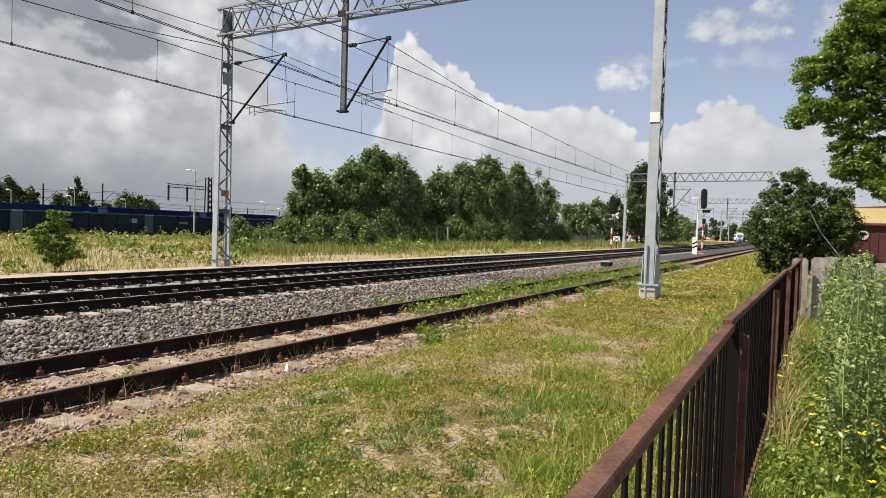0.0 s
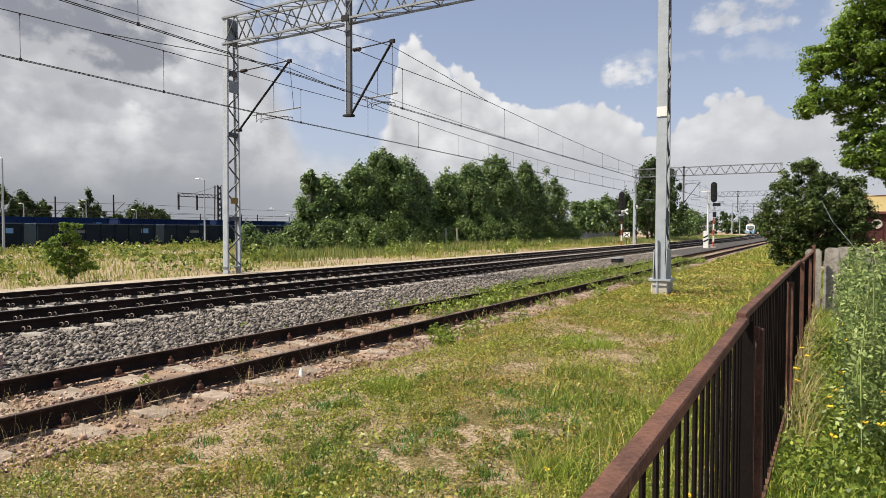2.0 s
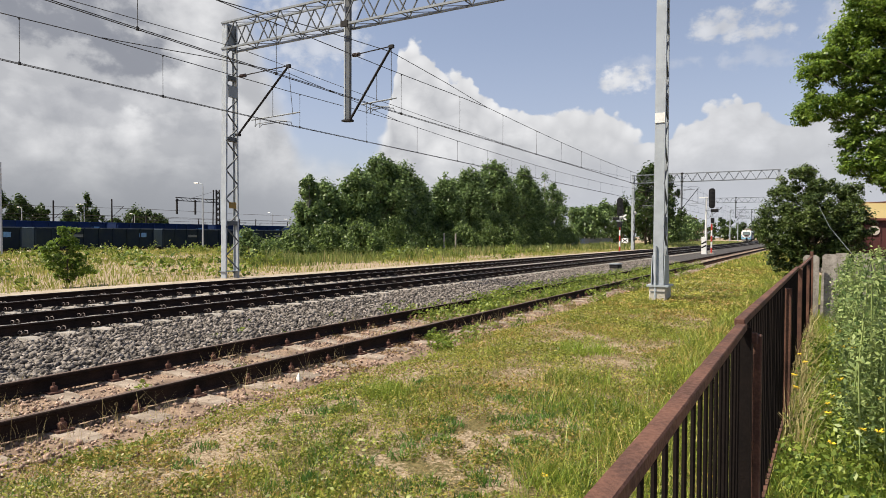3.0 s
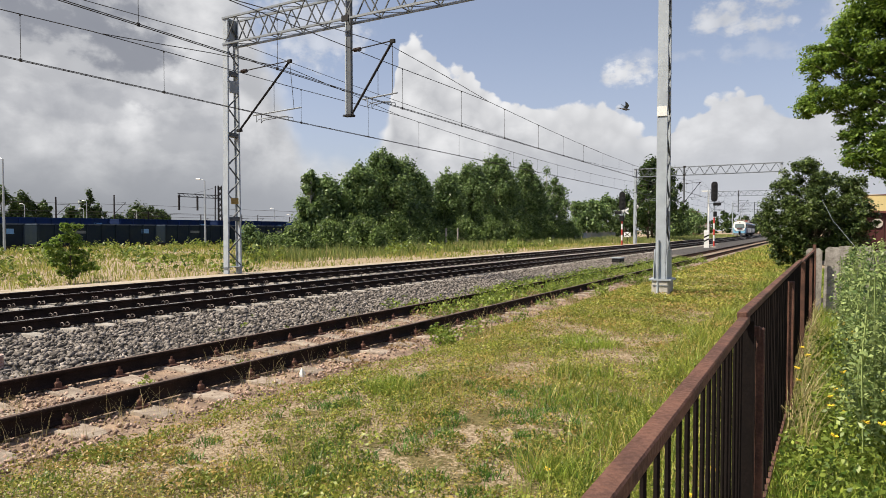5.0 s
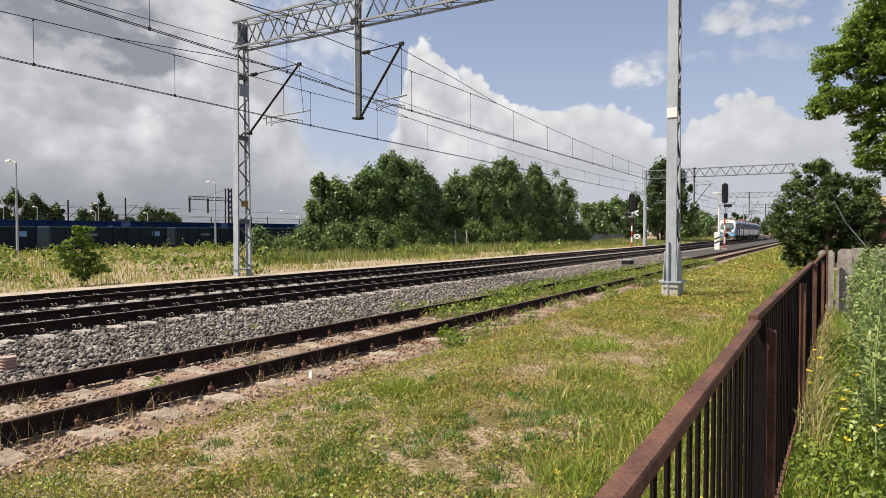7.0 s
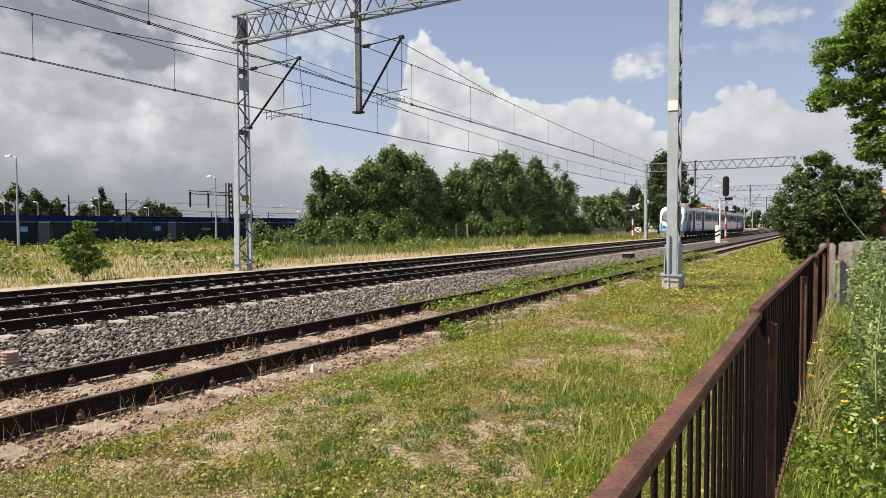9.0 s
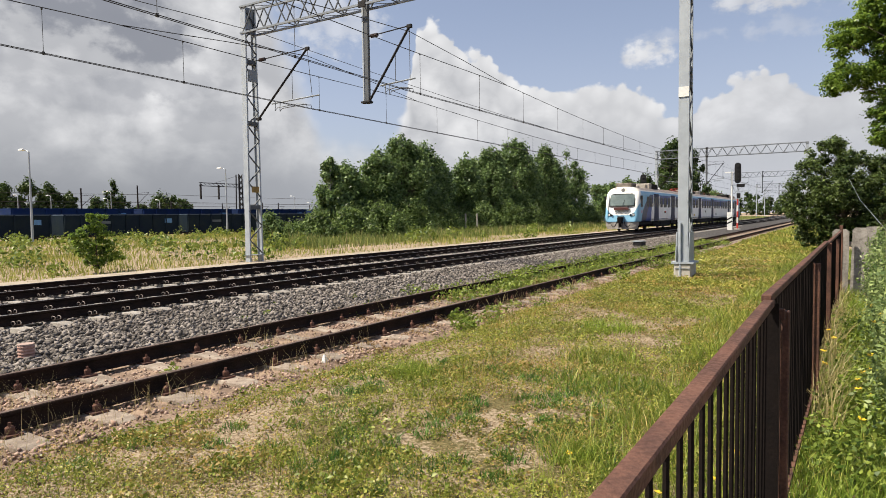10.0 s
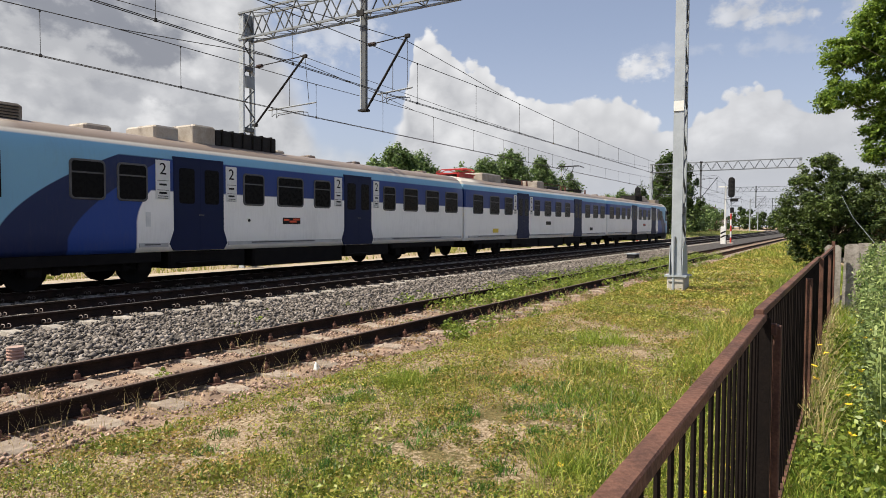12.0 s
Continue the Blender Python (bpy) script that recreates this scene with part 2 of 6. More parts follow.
IRON = paint("dark_iron", (0.026, 0.024, 0.025), (0.014, 0.013, 0.013), 5.0, 0.75, 0.0, 0.2, 60, 0.4, spec=0.2)
WIRE = paint("copper_wire_tarnished", (0.07, 0.065, 0.06), (0.04, 0.04, 0.04), 2.0, 0.6, 0.5)
WHITE = paint("white_paint", (0.80, 0.80, 0.78), (0.62, 0.61, 0.58), 4.0, 0.45, 0, 0.0, 40, 0.3)
RED = paint("red_paint", (0.55, 0.05, 0.035), (0.38, 0.035, 0.03), 4.0, 0.45, 0, 0.0, 40, 0.3)
BLACK = paint("black_paint", (0.012, 0.012, 0.013), (0.007, 0.007, 0.007), 4.0, 0.6, 0, 0.0, 40, 0.3, spec=0.2)
SAND = paint("pale_sandy_path", (0.40, 0.34, 0.27), (0.25, 0.2, 0.14), 2.0, 0.95, 0, 0.6, 30, 0.5)
BARK = paint("bark", (0.13, 0.10, 0.075), (0.05, 0.04, 0.03), 7.0, 0.95, 0, 1.0, 30, 0.6)
BIRCH = paint("birch_bark", (0.42, 0.40, 0.36), (0.09, 0.08, 0.07), 5.0, 0.85, 0, 0.4, 25, 0.5)
LEAF_MID = leafy("poplar_leaves", (0.012, 0.036, 0.009), (0.24, 0.34, 0.115), None, 0.28, 0.5)
LEAF_SHRUB = leafy("shrub_leaves", (0.016, 0.042, 0.010), (0.25, 0.34, 0.10), None, 0.33, 0.5)
LEAF_DARK = leafy("dark_leaves", (0.010, 0.026, 0.006), (0.095, 0.145, 0.035), None, 0.25, 0.6)
LEAF_ELDER = leafy("elder_leaves", (0.010, 0.026, 0.006), (0.15, 0.205, 0.055), None, 0.22, 0.8)
LEAF_BRIGHT = leafy("bright_leaves", (0.025, 0.065, 0.009), (0.29, 0.41, 0.065), None, 0.4, 0.9)
LEAF_GREY = leafy("grey_green_leaves", (0.06, 0.11, 0.028), (0.36, 0.43, 0.16), None, 0.3, 0.9)
LEAF_TUFT = leafy("tuft_leaves", (0.028, 0.085, 0.012), (0.17, 0.31, 0.06), None, 0.25, 1.2)
GRASS = leafy("grass_blades", (0.06, 0.10, 0.013), (0.42, 0.47, 0.08), (0.58, 0.43, 0.15), 0.25, 0.6)
WEED = leafy("creeping_weed", (0.085, 0.115, 0.014), (0.49, 0.47, 0.095), (0.40, 0.25, 0.09), 0.22, 1.1)
GARDEN_GRASS = leafy("garden_grass", (0.05, 0.10, 0.010), (0.37, 0.48, 0.07), (0.50, 0.43, 0.12), 0.3, 0.7)
GRASS_TALL = leafy("tall_grass", (0.101, 0.152, 0.034), (0.30, 0.33, 0.10), (0.48, 0.41, 0.19), 0.3, 0.9)
VERGE_LEAF = leafy("verge_leaves", (0.065, 0.105, 0.012), (0.38, 0.41, 0.07), (0.40, 0.27, 0.09), 0.25, 1.0)
MEADOW = leafy("meadow_grass", (0.15, 0.20, 0.035), (0.44, 0.43, 0.11), (0.54, 0.42, 0.16), 0.3, 0.15)
LEAF_WEED = leafy("weed_leaves", (0.045, 0.09, 0.010), (0.31, 0.37, 0.065), None, 0.25, 0.9)
PETAL = paint("yellow_petal", (0.80, 0.55, 0.02), (0.65, 0.42, 0.02), 9.0, 0.6)
DRY_WEED = leafy("dry_weed", (0.14, 0.085, 0.035), (0.40, 0.28, 0.13), None, 0.25, 0.8)
DRY = leafy("dry_grass", (0.286, 0.220, 0.094), (0.550, 0.462, 0.231), None, 0.3, 0.8)


# ---- mesh building ----
class Geo:
    def __init__(self):
        self.v, self.f = [], []

    def box(self, x, y, z, sx, sy, sz, m=None, cut=0.0):
        """A box round (x, y, z), with its upright and upper edges cut if asked."""
        hx, hy, hz = sx / 2, sy / 2, sz / 2
        if cut:
            c = min(cut, hx * 0.45, hy * 0.45, hz * 0.9)
            def ring(zz, g):
                a, b = hx - g, hy - g
                k = c
                return [(a - k, -b, zz), (a, -b + k, zz), (a, b - k, zz), (a - k, b, zz), (-a + k, b, zz), (-a, b - k, zz), (-a, -b + k, zz), (-a + k, -b, zz)]
            rings = [ring(-hz, 0), ring(hz - c, 0), ring(hz, c * 0.8)]
            self.loft([[Vector(p) for p in r] for r in rings], Matrix.Translation((x, y, z)) if m is None else m @ Matrix.Translation((x, y, z)))
            return self
        b = len(self.v)
        for i in (-hx, hx):
            for j in (-hy, hy):
                for k in (-hz, hz):
                    p = Vector((x + i, y + j, z + k))
                    self.v.append(m @ p if m else p)
        self.f += [tuple(b + i for i in q) for q in ((0, 1, 3, 2), (4, 6, 7, 5), (0, 4, 5, 1), (2, 3, 7, 6), (0, 2, 6, 4), (1, 5, 7, 3))]
        return self

    def loft(self, rings, m=None, caps=True):
        b, n = len(self.v), len(rings[0])
        for r in rings:
            self.v += [m @ Vector(p) if m else Vector(p) for p in r]
        for i in range(len(rings) - 1):
            for j in range(n):
                k = (j + 1) % n
                self.f.append((b + i * n + j, b + i * n + k, b + (i + 1) * n + k, b + (i + 1) * n + j))
        if caps:
            self.f.append(tuple(b + j for j in reversed(range(n))))
            e = b + (len(rings) - 1) * n
            self.f.append(tuple(e + j for j in range(n)))
        return self

    def tube(self, p, q, r, r2=None, n=6):
        p, q = Vector(p), Vector(q)
        w = (q - p).normalized()
        a = w.orthogonal().normalized()
        c = w.cross(a)
        rings = []
        for o, rr in ((p, r), (q, r if r2 is None else r2)):
            rings.append([o + rr * (math.cos(t) * a + math.sin(t) * c) for t in (2 * math.pi * i / n for i in range(n))])
        return self.loft(rings)

    def path(self, pts, r, n=5, r2=None):
        pts = [Vector(p) for p in pts]
        rings = []
        for i, p in enumerate(pts):
            w = (pts[min(i + 1, len(pts) - 1)] - pts[max(i - 1, 0)]).normalized()
            a = w.cross(Vector((0.13, 0.27, 1))).normalized() if abs(w.z) < 0.95 else w.cross(Vector((0, 1, 0.1))).normalized()
            c = a.cross(w)
            rr = r if r2 is None else r + (r2 - r) * i / (len(pts) - 1)
            rings.append([p + rr * (math.cos(t) * a + math.sin(t) * c) for t in (2 * math.pi * k / n for k in range(n))])
        return self.loft(rings)

    def disc(self, c, axis, r, depth, n=12):
        c, axis = Vector(c), Vector(axis).normalized()
        return self.tube(c - axis * depth / 2, c + axis * depth / 2, r, n=n)

    def mesh(self, name, mats, smooth=False, slots=None):
        me = bpy.data.meshes.new(name)
        me.from_pydata([tuple(p) for p in self.v], [], self.f)
        for mt in (mats if isinstance(mats, (list, tuple)) else [mats]):
            me.materials.append(mt)
        if slots is not None:
            me.polygons.foreach_set("material_index", slots)
        if smooth:
            me.polygons.foreach_set("use_smooth", [True] * len(me.polygons))
        me.update()
        return me


def round_rect(w, h, r, n=4):
    pts = []
    for cx, cz, a0 in ((w / 2 - r, h / 2 - r, 0), (-w / 2 + r, h / 2 - r, 90), (-w / 2 + r, -h / 2 + r, 180), (w / 2 - r, -h / 2 + r, 270)):
        for i in range(n + 1):
            a = radians(a0 + 90 * i / n)
            pts.append((cx + r * math.cos(a), cz + r * math.sin(a)))
    return pts


def part(name, geo, mats, parent=None, label="", smooth=False, at=None, slots=None):
    """One mesh object under a thing or a part."""
    me = geo if isinstance(geo, bpy.types.Mesh) else geo.mesh(name, mats, smooth, slots)
    ob = new(name, me)
    if parent is not None:
        ob.parent = parent
    if at is not None:
        ob.matrix_basis = at
    if label:
        ob["label"] = label
    return ob


def thing(name, label, category, group="", at=None, kind=""):
    ob = new(name)
    ob.empty_display_size = 0.2
    if at is not None:
        ob.matrix_basis = at
    return tagged(ob, label, category, group, kind)


def arrays(name, verts, faces, mats, slots=None, smooth=False):
    """A mesh from arrays: verts (n, 3), faces (m, 3 or 4)."""
    me = bpy.data.meshes.new(name)
    k = faces.shape[1]
    me.vertices.add(len(verts))
    me.vertices.foreach_set("co", verts.astype(np.float32).ravel())
    me.loops.add(faces.size)
    me.loops.foreach_set("vertex_index", faces.astype(np.int32).ravel())
    me.polygons.add(len(faces))
    me.polygons.foreach_set("loop_start", np.arange(len(faces), dtype=np.int32) * k)
    for mt in (mats if isinstance(mats, (list, tuple)) else [mats]):
        me.materials.append(mt)
    if slots is not None:
        me.polygons.foreach_set("material_index", slots.astype(np.int32))
    if smooth:
        me.polygons.foreach_set("use_smooth", np.ones(len(faces), bool))
    me.update(calc_edges=True)
    return me


rng = np.random.default_rng(7)


def lerp_noise(x, y, seed=0, size=1.0):
    """Smooth value noise from -1 to 1 over arrays of places."""
    g = np.random.default_rng(seed).random((64, 64)) * 2 - 1
    u, v = x / size, y / size
    i, j = np.floor(u).astype(int), np.floor(v).astype(int)
    a, b = u - i, v - j
    a, b = a * a * (3 - 2 * a), b * b * (3 - 2 * b)
    s = lambda p, q: g[p % 64, q % 64]
    return (s(i, j) * (1 - a) + s(i + 1, j) * a) * (1 - b) + (s(i, j + 1) * (1 - a) + s(i + 1, j + 1) * a) * b


def height(x, y):
    """The ground's height."""
    x, y = np.asarray(x, float), np.asarray(y, float)
    h = 0.05 * lerp_noise(x, y, 1, 3.1) + 0.02 * lerp_noise(x, y, 2, 0.9)
    flat = np.clip((x + 5.35) / 0.8, 0, 1) + np.clip((-19.5 - x) / 2.0, 0, 1)
    h = h * np.clip(flat, 0, 1) - 0.17 * (1 - np.clip(flat, 0, 1))
    yard = np.clip((-61.5 - x) / 3.0, 0, 1)
    return h - 0.8 * yard * yard * (3 - 2 * yard)


# ---- ground ----
def make_ground():
    def axis(fine_lo, fine_hi, step):
        mid = list(np.arange(fine_lo, fine_hi, step))
        far = [fine_hi * 1.0 + d for d in (0, 2, 5, 10, 20, 40, 80, 160, 320, 700, 1500, 3000)]
        low = [fine_lo - d for d in (2, 5, 10, 16, 24, 32, 36, 37, 38, 39, 40, 41, 42, 43, 45, 60, 80, 160, 320, 700, 1500, 3000)]
        return np.array(sorted(set(low + mid + far)))
    xs, ys = axis(-24.0, 8.0, 0.22), axis(-2.0, 40.0, 0.30)
    X, Y = np.meshgrid(xs, ys, indexing="ij")
    Z = height(X, Y)
    v = np.stack([X.ravel(), Y.ravel(), Z.ravel()], 1)
    nx, ny = len(xs), len(ys)
    i, j = np.meshgrid(np.arange(nx - 1), np.arange(ny - 1), indexing="ij")
    a = (i * ny + j).ravel()
    f = np.stack([a, a + ny, a + ny + 1, a + 1], 1)
    ob = new("ground", arrays("ground", v, f, GROUND, smooth=True))
    tagged(ob, "patchy dry grass and sandy soil beside the railway", "ground", kind="structure")


make_ground()

# ---- tracks: straight, then a wide bend to the left ----
BEND_FROM, BEND_RADIUS = 120.0, 2100.0
CAR_TRACK, NEAR_TRACK, SIDING = -15.95, -12.15, -6.85
MAIN_TOP, SIDING_TOP = 0.25, 0.12


def along(s, x, z=0.0):
    """Place and heading at s metres along a track that starts at x."""
    if s <= BEND_FROM:
        return pose(x, s, z)
    a = (s - BEND_FROM) / BEND_RADIUS
    return pose(x - BEND_RADIUS * (1 - math.cos(a)), BEND_FROM + BEND_RADIUS * math.sin(a), z, 0, 0, math.degrees(a))


STATIONS = [-14.0] + [float(y) for y in range(-10, 121, 10)] + [120 + 15.0 * i for i in range(1, 34)]


def swept(profile, x, z, closed=True, stations=STATIONS):
    g = Geo()
    g.loft([[along(s, x, z) @ Vector((a, 0, b)) for a, b in profile] for s in stations], caps=True)
    return g


def rail_profile():
    half = [(0.075, -0.172), (0.075, -0.160), (0.02, -0.145), (0.009, -0.12), (0.009, -0.055), (0.030, -0.038), (0.0365, -0.032), (0.0365, -0.008), (0.028, 0.0)]
    return [(a, b) for a, b in half] + [(-a, b) for a, b in reversed(half)]


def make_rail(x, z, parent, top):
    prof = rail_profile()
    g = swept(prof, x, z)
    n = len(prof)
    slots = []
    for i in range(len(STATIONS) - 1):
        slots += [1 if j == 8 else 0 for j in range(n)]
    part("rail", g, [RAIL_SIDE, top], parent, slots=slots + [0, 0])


def clip_mesh():
    g = Geo()
    g.box(0, 0, 0.012, 0.15, 0.14, 0.024)
    base = len(g.f)
    for dy in (-0.045, 0.045):
        pts = [Vector((0.05 * math.cos(t), dy + 0.012 * math.sin(2 * t), 0.025 + 0.05 * math.sin(t))) for t in (math.pi * i / 6 for i in range(7))]
        g.path(pts, 0.008, 4)
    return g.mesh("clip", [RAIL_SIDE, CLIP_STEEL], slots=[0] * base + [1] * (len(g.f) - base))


def bolt_mesh():
    g = Geo()
    g.box(0, 0, 0.01, 0.14, 0.16, 0.02)
    g.box(0, 0, 0.05, 0.06, 0.07, 0.07, cut=0.012)
    g.tube((0, 0, 0.08), (0, 0, 0.12), 0.014)
    return g.mesh("bolt_plate", [RUST])


def sleeper_mesh(length, mat_, wide=1.0):
    g, half = Geo(), length / 2
    ends = [(half, 0.96, -0.025), (half - 0.06, 1.0, 0.0), (0.45, 1.0, 0.0), (0.3, 0.9, -0.018)]
    rows_ = [(-a, w, t) for a, w, t in ends] + [(a, w, t) for a, w, t in reversed(ends)]
    g.loft([[Vector((a, b, c)) for b, c in ((-0.13 * w * wide, -0.14), (0.13 * w * wide, -0.14), (0.105 * w * wide, t), (-0.105 * w * wide, t))] for a, w, t in rows_])
    return g.mesh("sleeper", [mat_])


CLIP, BOLT = clip_mesh(), bolt_mesh()
SLEEPER, OLD = sleeper_mesh(2.5, CONCRETE), sleeper_mesh(2.6, OLD_SLEEPER, 1.25)


def make_track(x, top_z, label, pitch, last, top, fix, dy=0.0):
    t = thing("railway_track", label, "railway track", "tracks side by side")
    for sx in (-1, 1):
        make_rail(x + sx * 0.7525, top_z, t, top)
    s = -2.0 + dy
    k = 0
    while s < last:
        m = along(s, x, top_z - 0.19)
        sl = part("sleeper", SLEEPER if fix is CLIP else OLD, None, t, at=m @ pose(0, 0, 0, 0, 0, random.uniform(-0.6, 0.6)))
        if s < 60:
            for a in (-0.7525 - 0.115, -0.7525 + 0.115, 0.7525 - 0.115, 0.7525 + 0.115):
                part("rail_clip" if fix is CLIP else "bolt", fix, None, t, at=m @ pose(a, 0, 0.012 if fix is CLIP else 0.0))
        s += pitch
        k += 1
    return t


make_track(CAR_TRACK, MAIN_TOP, "main line track with rusty-sided rails on concrete sleepers", 0.62, 70, RAIL_TOP, CLIP)
make_track(NEAR_TRACK, MAIN_TOP, "main line track with spring clips on pale concrete sleepers", 0.62, 90, RAIL_TOP, CLIP, 0.25)
make_track(SIDING, SIDING_TOP, "disused siding with rusted rails, overgrown with weeds", 0.75, 60, RAIL_TOP_DULL, BOLT, 0.1)


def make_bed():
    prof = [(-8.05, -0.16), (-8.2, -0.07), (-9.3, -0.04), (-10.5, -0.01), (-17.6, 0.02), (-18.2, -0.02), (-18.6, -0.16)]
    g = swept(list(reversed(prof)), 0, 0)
    tagged(part("ballast_bed", g, BALLAST_BED_SHADE), "raised bed of crushed-stone ballast, darkened like the shade between stones", "ballast", kind="structure")
    g = swept([(-8.35, -0.18), (-8.2, -0.10), (-5.4, -0.10), (-4.9, -0.20)], 0, 0)
    tagged(part("siding_bed", g, SIDING_BED), "sandy brown gravel bed under the siding", "gravel", kind="structure")
    g = swept([(-20.3, -0.10), (-20.2, 0.03), (-18.55, 0.05), (-18.35, -0.10)], 0, 0)
    tagged(part("path", g, SAND), "pale sandy path along the far side of the line", "path", kind="structure")


make_bed()


def make_stones():
    """Ballast stones, joined."""
    base = np.array([(1, 0.1, 0), (0.2, 0.95, 0.1), (-0.9, 0.3, -0.1), (-0.3, -0.9, 0.15), (0.1, 0.15, 0.85), (-0.05, -0.1, -0.8)])
    tri = np.array([(0, 1, 4), (1, 2, 4), (2, 3, 4), (3, 0, 4), (1, 0, 5), (2, 1, 5), (3, 2, 5), (0, 3, 5)])

    def scatter(name, xs, ys, zs, size, mat_, label):
        n = len(xs)
        v = np.repeat(base[None], n, 0) * (1 + 0.35 * rng.uniform(-1, 1, (n, 6, 1)))
        v *= size[:, None, None] * np.stack([rng.uniform(0.7, 1.3, n), rng.uniform(0.7, 1.3, n), rng.uniform(0.6, 1.0, n)], 1)[:, None, :]
        a, b = rng.uniform(0, 6.28, n), rng.uniform(-0.9, 0.9, n)
        ca, sa, cb, sb = np.cos(a)[:, None], np.sin(a)[:, None], np.cos(b)[:, None], np.sin(b)[:, None]
        x, y, z = v[..., 0], v[..., 1] * cb - v[..., 2] * sb, v[..., 1] * sb + v[..., 2] * cb
        v = np.stack([x * ca - y * sa + xs[:, None], x * sa + y * ca + ys[:, None], z + zs[:, None]], 2)
        f = tri[None] + (np.arange(n) * 6)[:, None, None]
        tagged(new(name, arrays(name, v.reshape(-1, 3), f.reshape(-1, 3), mat_)), label, name.split("_")[0], kind="stuff")

    n = 44000
    y = 1.0 + 48.0 * rng.random(n) ** 1.7
    x = -11.6 + 3.65 * rng.random(n) ** 0.9
    k = (x > -10.88) | (np.abs((y + 1.75 + 0.31) % 0.62 - 0.31) > 0.18)
    x, y, n = x[k], y[k], int(k.sum())
    bed = np.interp(-x, [8.0, 8.2, 9.3, 10.5, 11.0, 18], [-0.09, -0.065, -0.045, -0.015, 0.01, 0.02])
    scatter("ballast_stones", x, y, bed + rng.uniform(-0.02, 0.05, n), rng.uniform(0.024, 0.060, n), STONE, "loose grey crushed-stone ballast on the track shoulder")
    n = 9000
    y = 0.5 + 34.0 * rng.random(n) ** 1.6
    x = rng.uniform(-17.9, -11.6, n)
    scatter("ballast_between_rails", x, y, 0.04 + rng.uniform(-0.02, 0.015, n), rng.uniform(0.025, 0.05, n), STONE, "grey ballast stones between the rails")
    n = 44000
    y = 0.3 + 24.0 * rng.random(n) ** 1.7
    x = -8.3 + 3.75 * rng.random(n)
    z = np.where(x < -5.35, -0.095, height(x, y) - 0.005) + rng.uniform(-0.02, 0.02, n)
    k = (rng.random(n) < np.clip(0.75 + 0.6 * lerp_noise(x, y, 51, 0.7), 0.1, 1)) & ((x < -5.2) | (rng.random(n) < 0.8))
    x, y, z = x[k], y[k], z[k]
    n = len(x)
    scatter("siding_pebbles", x, y, z, rng.uniform(0.01, 0.038, n) * rng.uniform(0.5, 1.1, n), PEBBLE, "rounded brown pebbles in the siding")


make_stones()


# ---- gantries over the tracks ----
LEFT_MAST, RIGHT_MAST = -20.0, -3.55
BEAM_LOW, BEAM_HIGH = 9.0, 10.0


def lattice_mast(parent, x, top, wide=0.7, deep=0.26, flange=0.07, taper=0.78):
    """A mast of two channels with diagonal lacing between them."""
    m = part("mast", Geo().box(0, 0, 0.3, wide + 0.1, deep + 0.1, 0.02), GALV_DARK, parent, at=pose(x, 0, 0, 0, 0, 90))
    for sx in (-1, 1):
        g, h, q, e = Geo(), deep / 2, 0.014, flange
        prof = [(0, -h), (0, h), (-e, h), (-e, h - q), (-q, h - q), (-q, -h + q), (-e, -h + q), (-e, -h)]
        g.loft([[Vector((sx * (w + a), b, z)) for a, b in prof] for w, z in ((wide / 2, 0.0), (wide / 2 * taper, top))])
        part("channel", g, GALV, m)
    n = int(top / 0.56)
    for i in range(n):
        z0, z1 = 0.35 + i * (top - 0.5) / n, 0.35 + (i + 1) * (top - 0.5) / n
        w = wide / 2 * (1 - (1 - taper) * z0 / top) - 0.02
        # lacing and battens take the darkened steel, as if in shade
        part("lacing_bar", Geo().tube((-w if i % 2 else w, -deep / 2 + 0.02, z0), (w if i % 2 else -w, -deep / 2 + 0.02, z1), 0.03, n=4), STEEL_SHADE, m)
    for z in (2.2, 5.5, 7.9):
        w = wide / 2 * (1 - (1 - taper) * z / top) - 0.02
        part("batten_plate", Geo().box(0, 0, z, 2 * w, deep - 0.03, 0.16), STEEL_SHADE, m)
    return m


def truss(parent, x0, x1, low, high, deep=0.55, step=1.15):
    """A box truss between two masts."""
    b = part("beam", Geo().box(x0 + 0.02, 0, (low + high) / 2, 0.09, deep, high - low), GALV_DARK, parent)
    for z in (low, high):
        for y in (-deep / 2, deep / 2):
            part("chord", Geo().box((x0 + x1) / 2, y, z, x1 - x0 + 0.3, 0.07, 0.07), GALV_DARK, b)
    n = int(round((x1 - x0) / step))
    for i in range(n):
        a, c = x0 + i * (x1 - x0) / n, x0 + (i + 1) * (x1 - x0) / n
        mid = (a + c) / 2
        for y in (-deep / 2, deep / 2):
            # truss bars are coloured as shaded against the sky
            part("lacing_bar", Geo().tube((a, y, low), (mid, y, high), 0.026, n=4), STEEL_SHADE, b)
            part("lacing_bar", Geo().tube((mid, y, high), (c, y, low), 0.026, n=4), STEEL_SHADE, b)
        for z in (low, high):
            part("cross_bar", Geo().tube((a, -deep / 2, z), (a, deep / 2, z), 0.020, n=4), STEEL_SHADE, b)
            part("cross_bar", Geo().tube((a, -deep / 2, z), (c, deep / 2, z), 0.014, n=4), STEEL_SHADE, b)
    return b


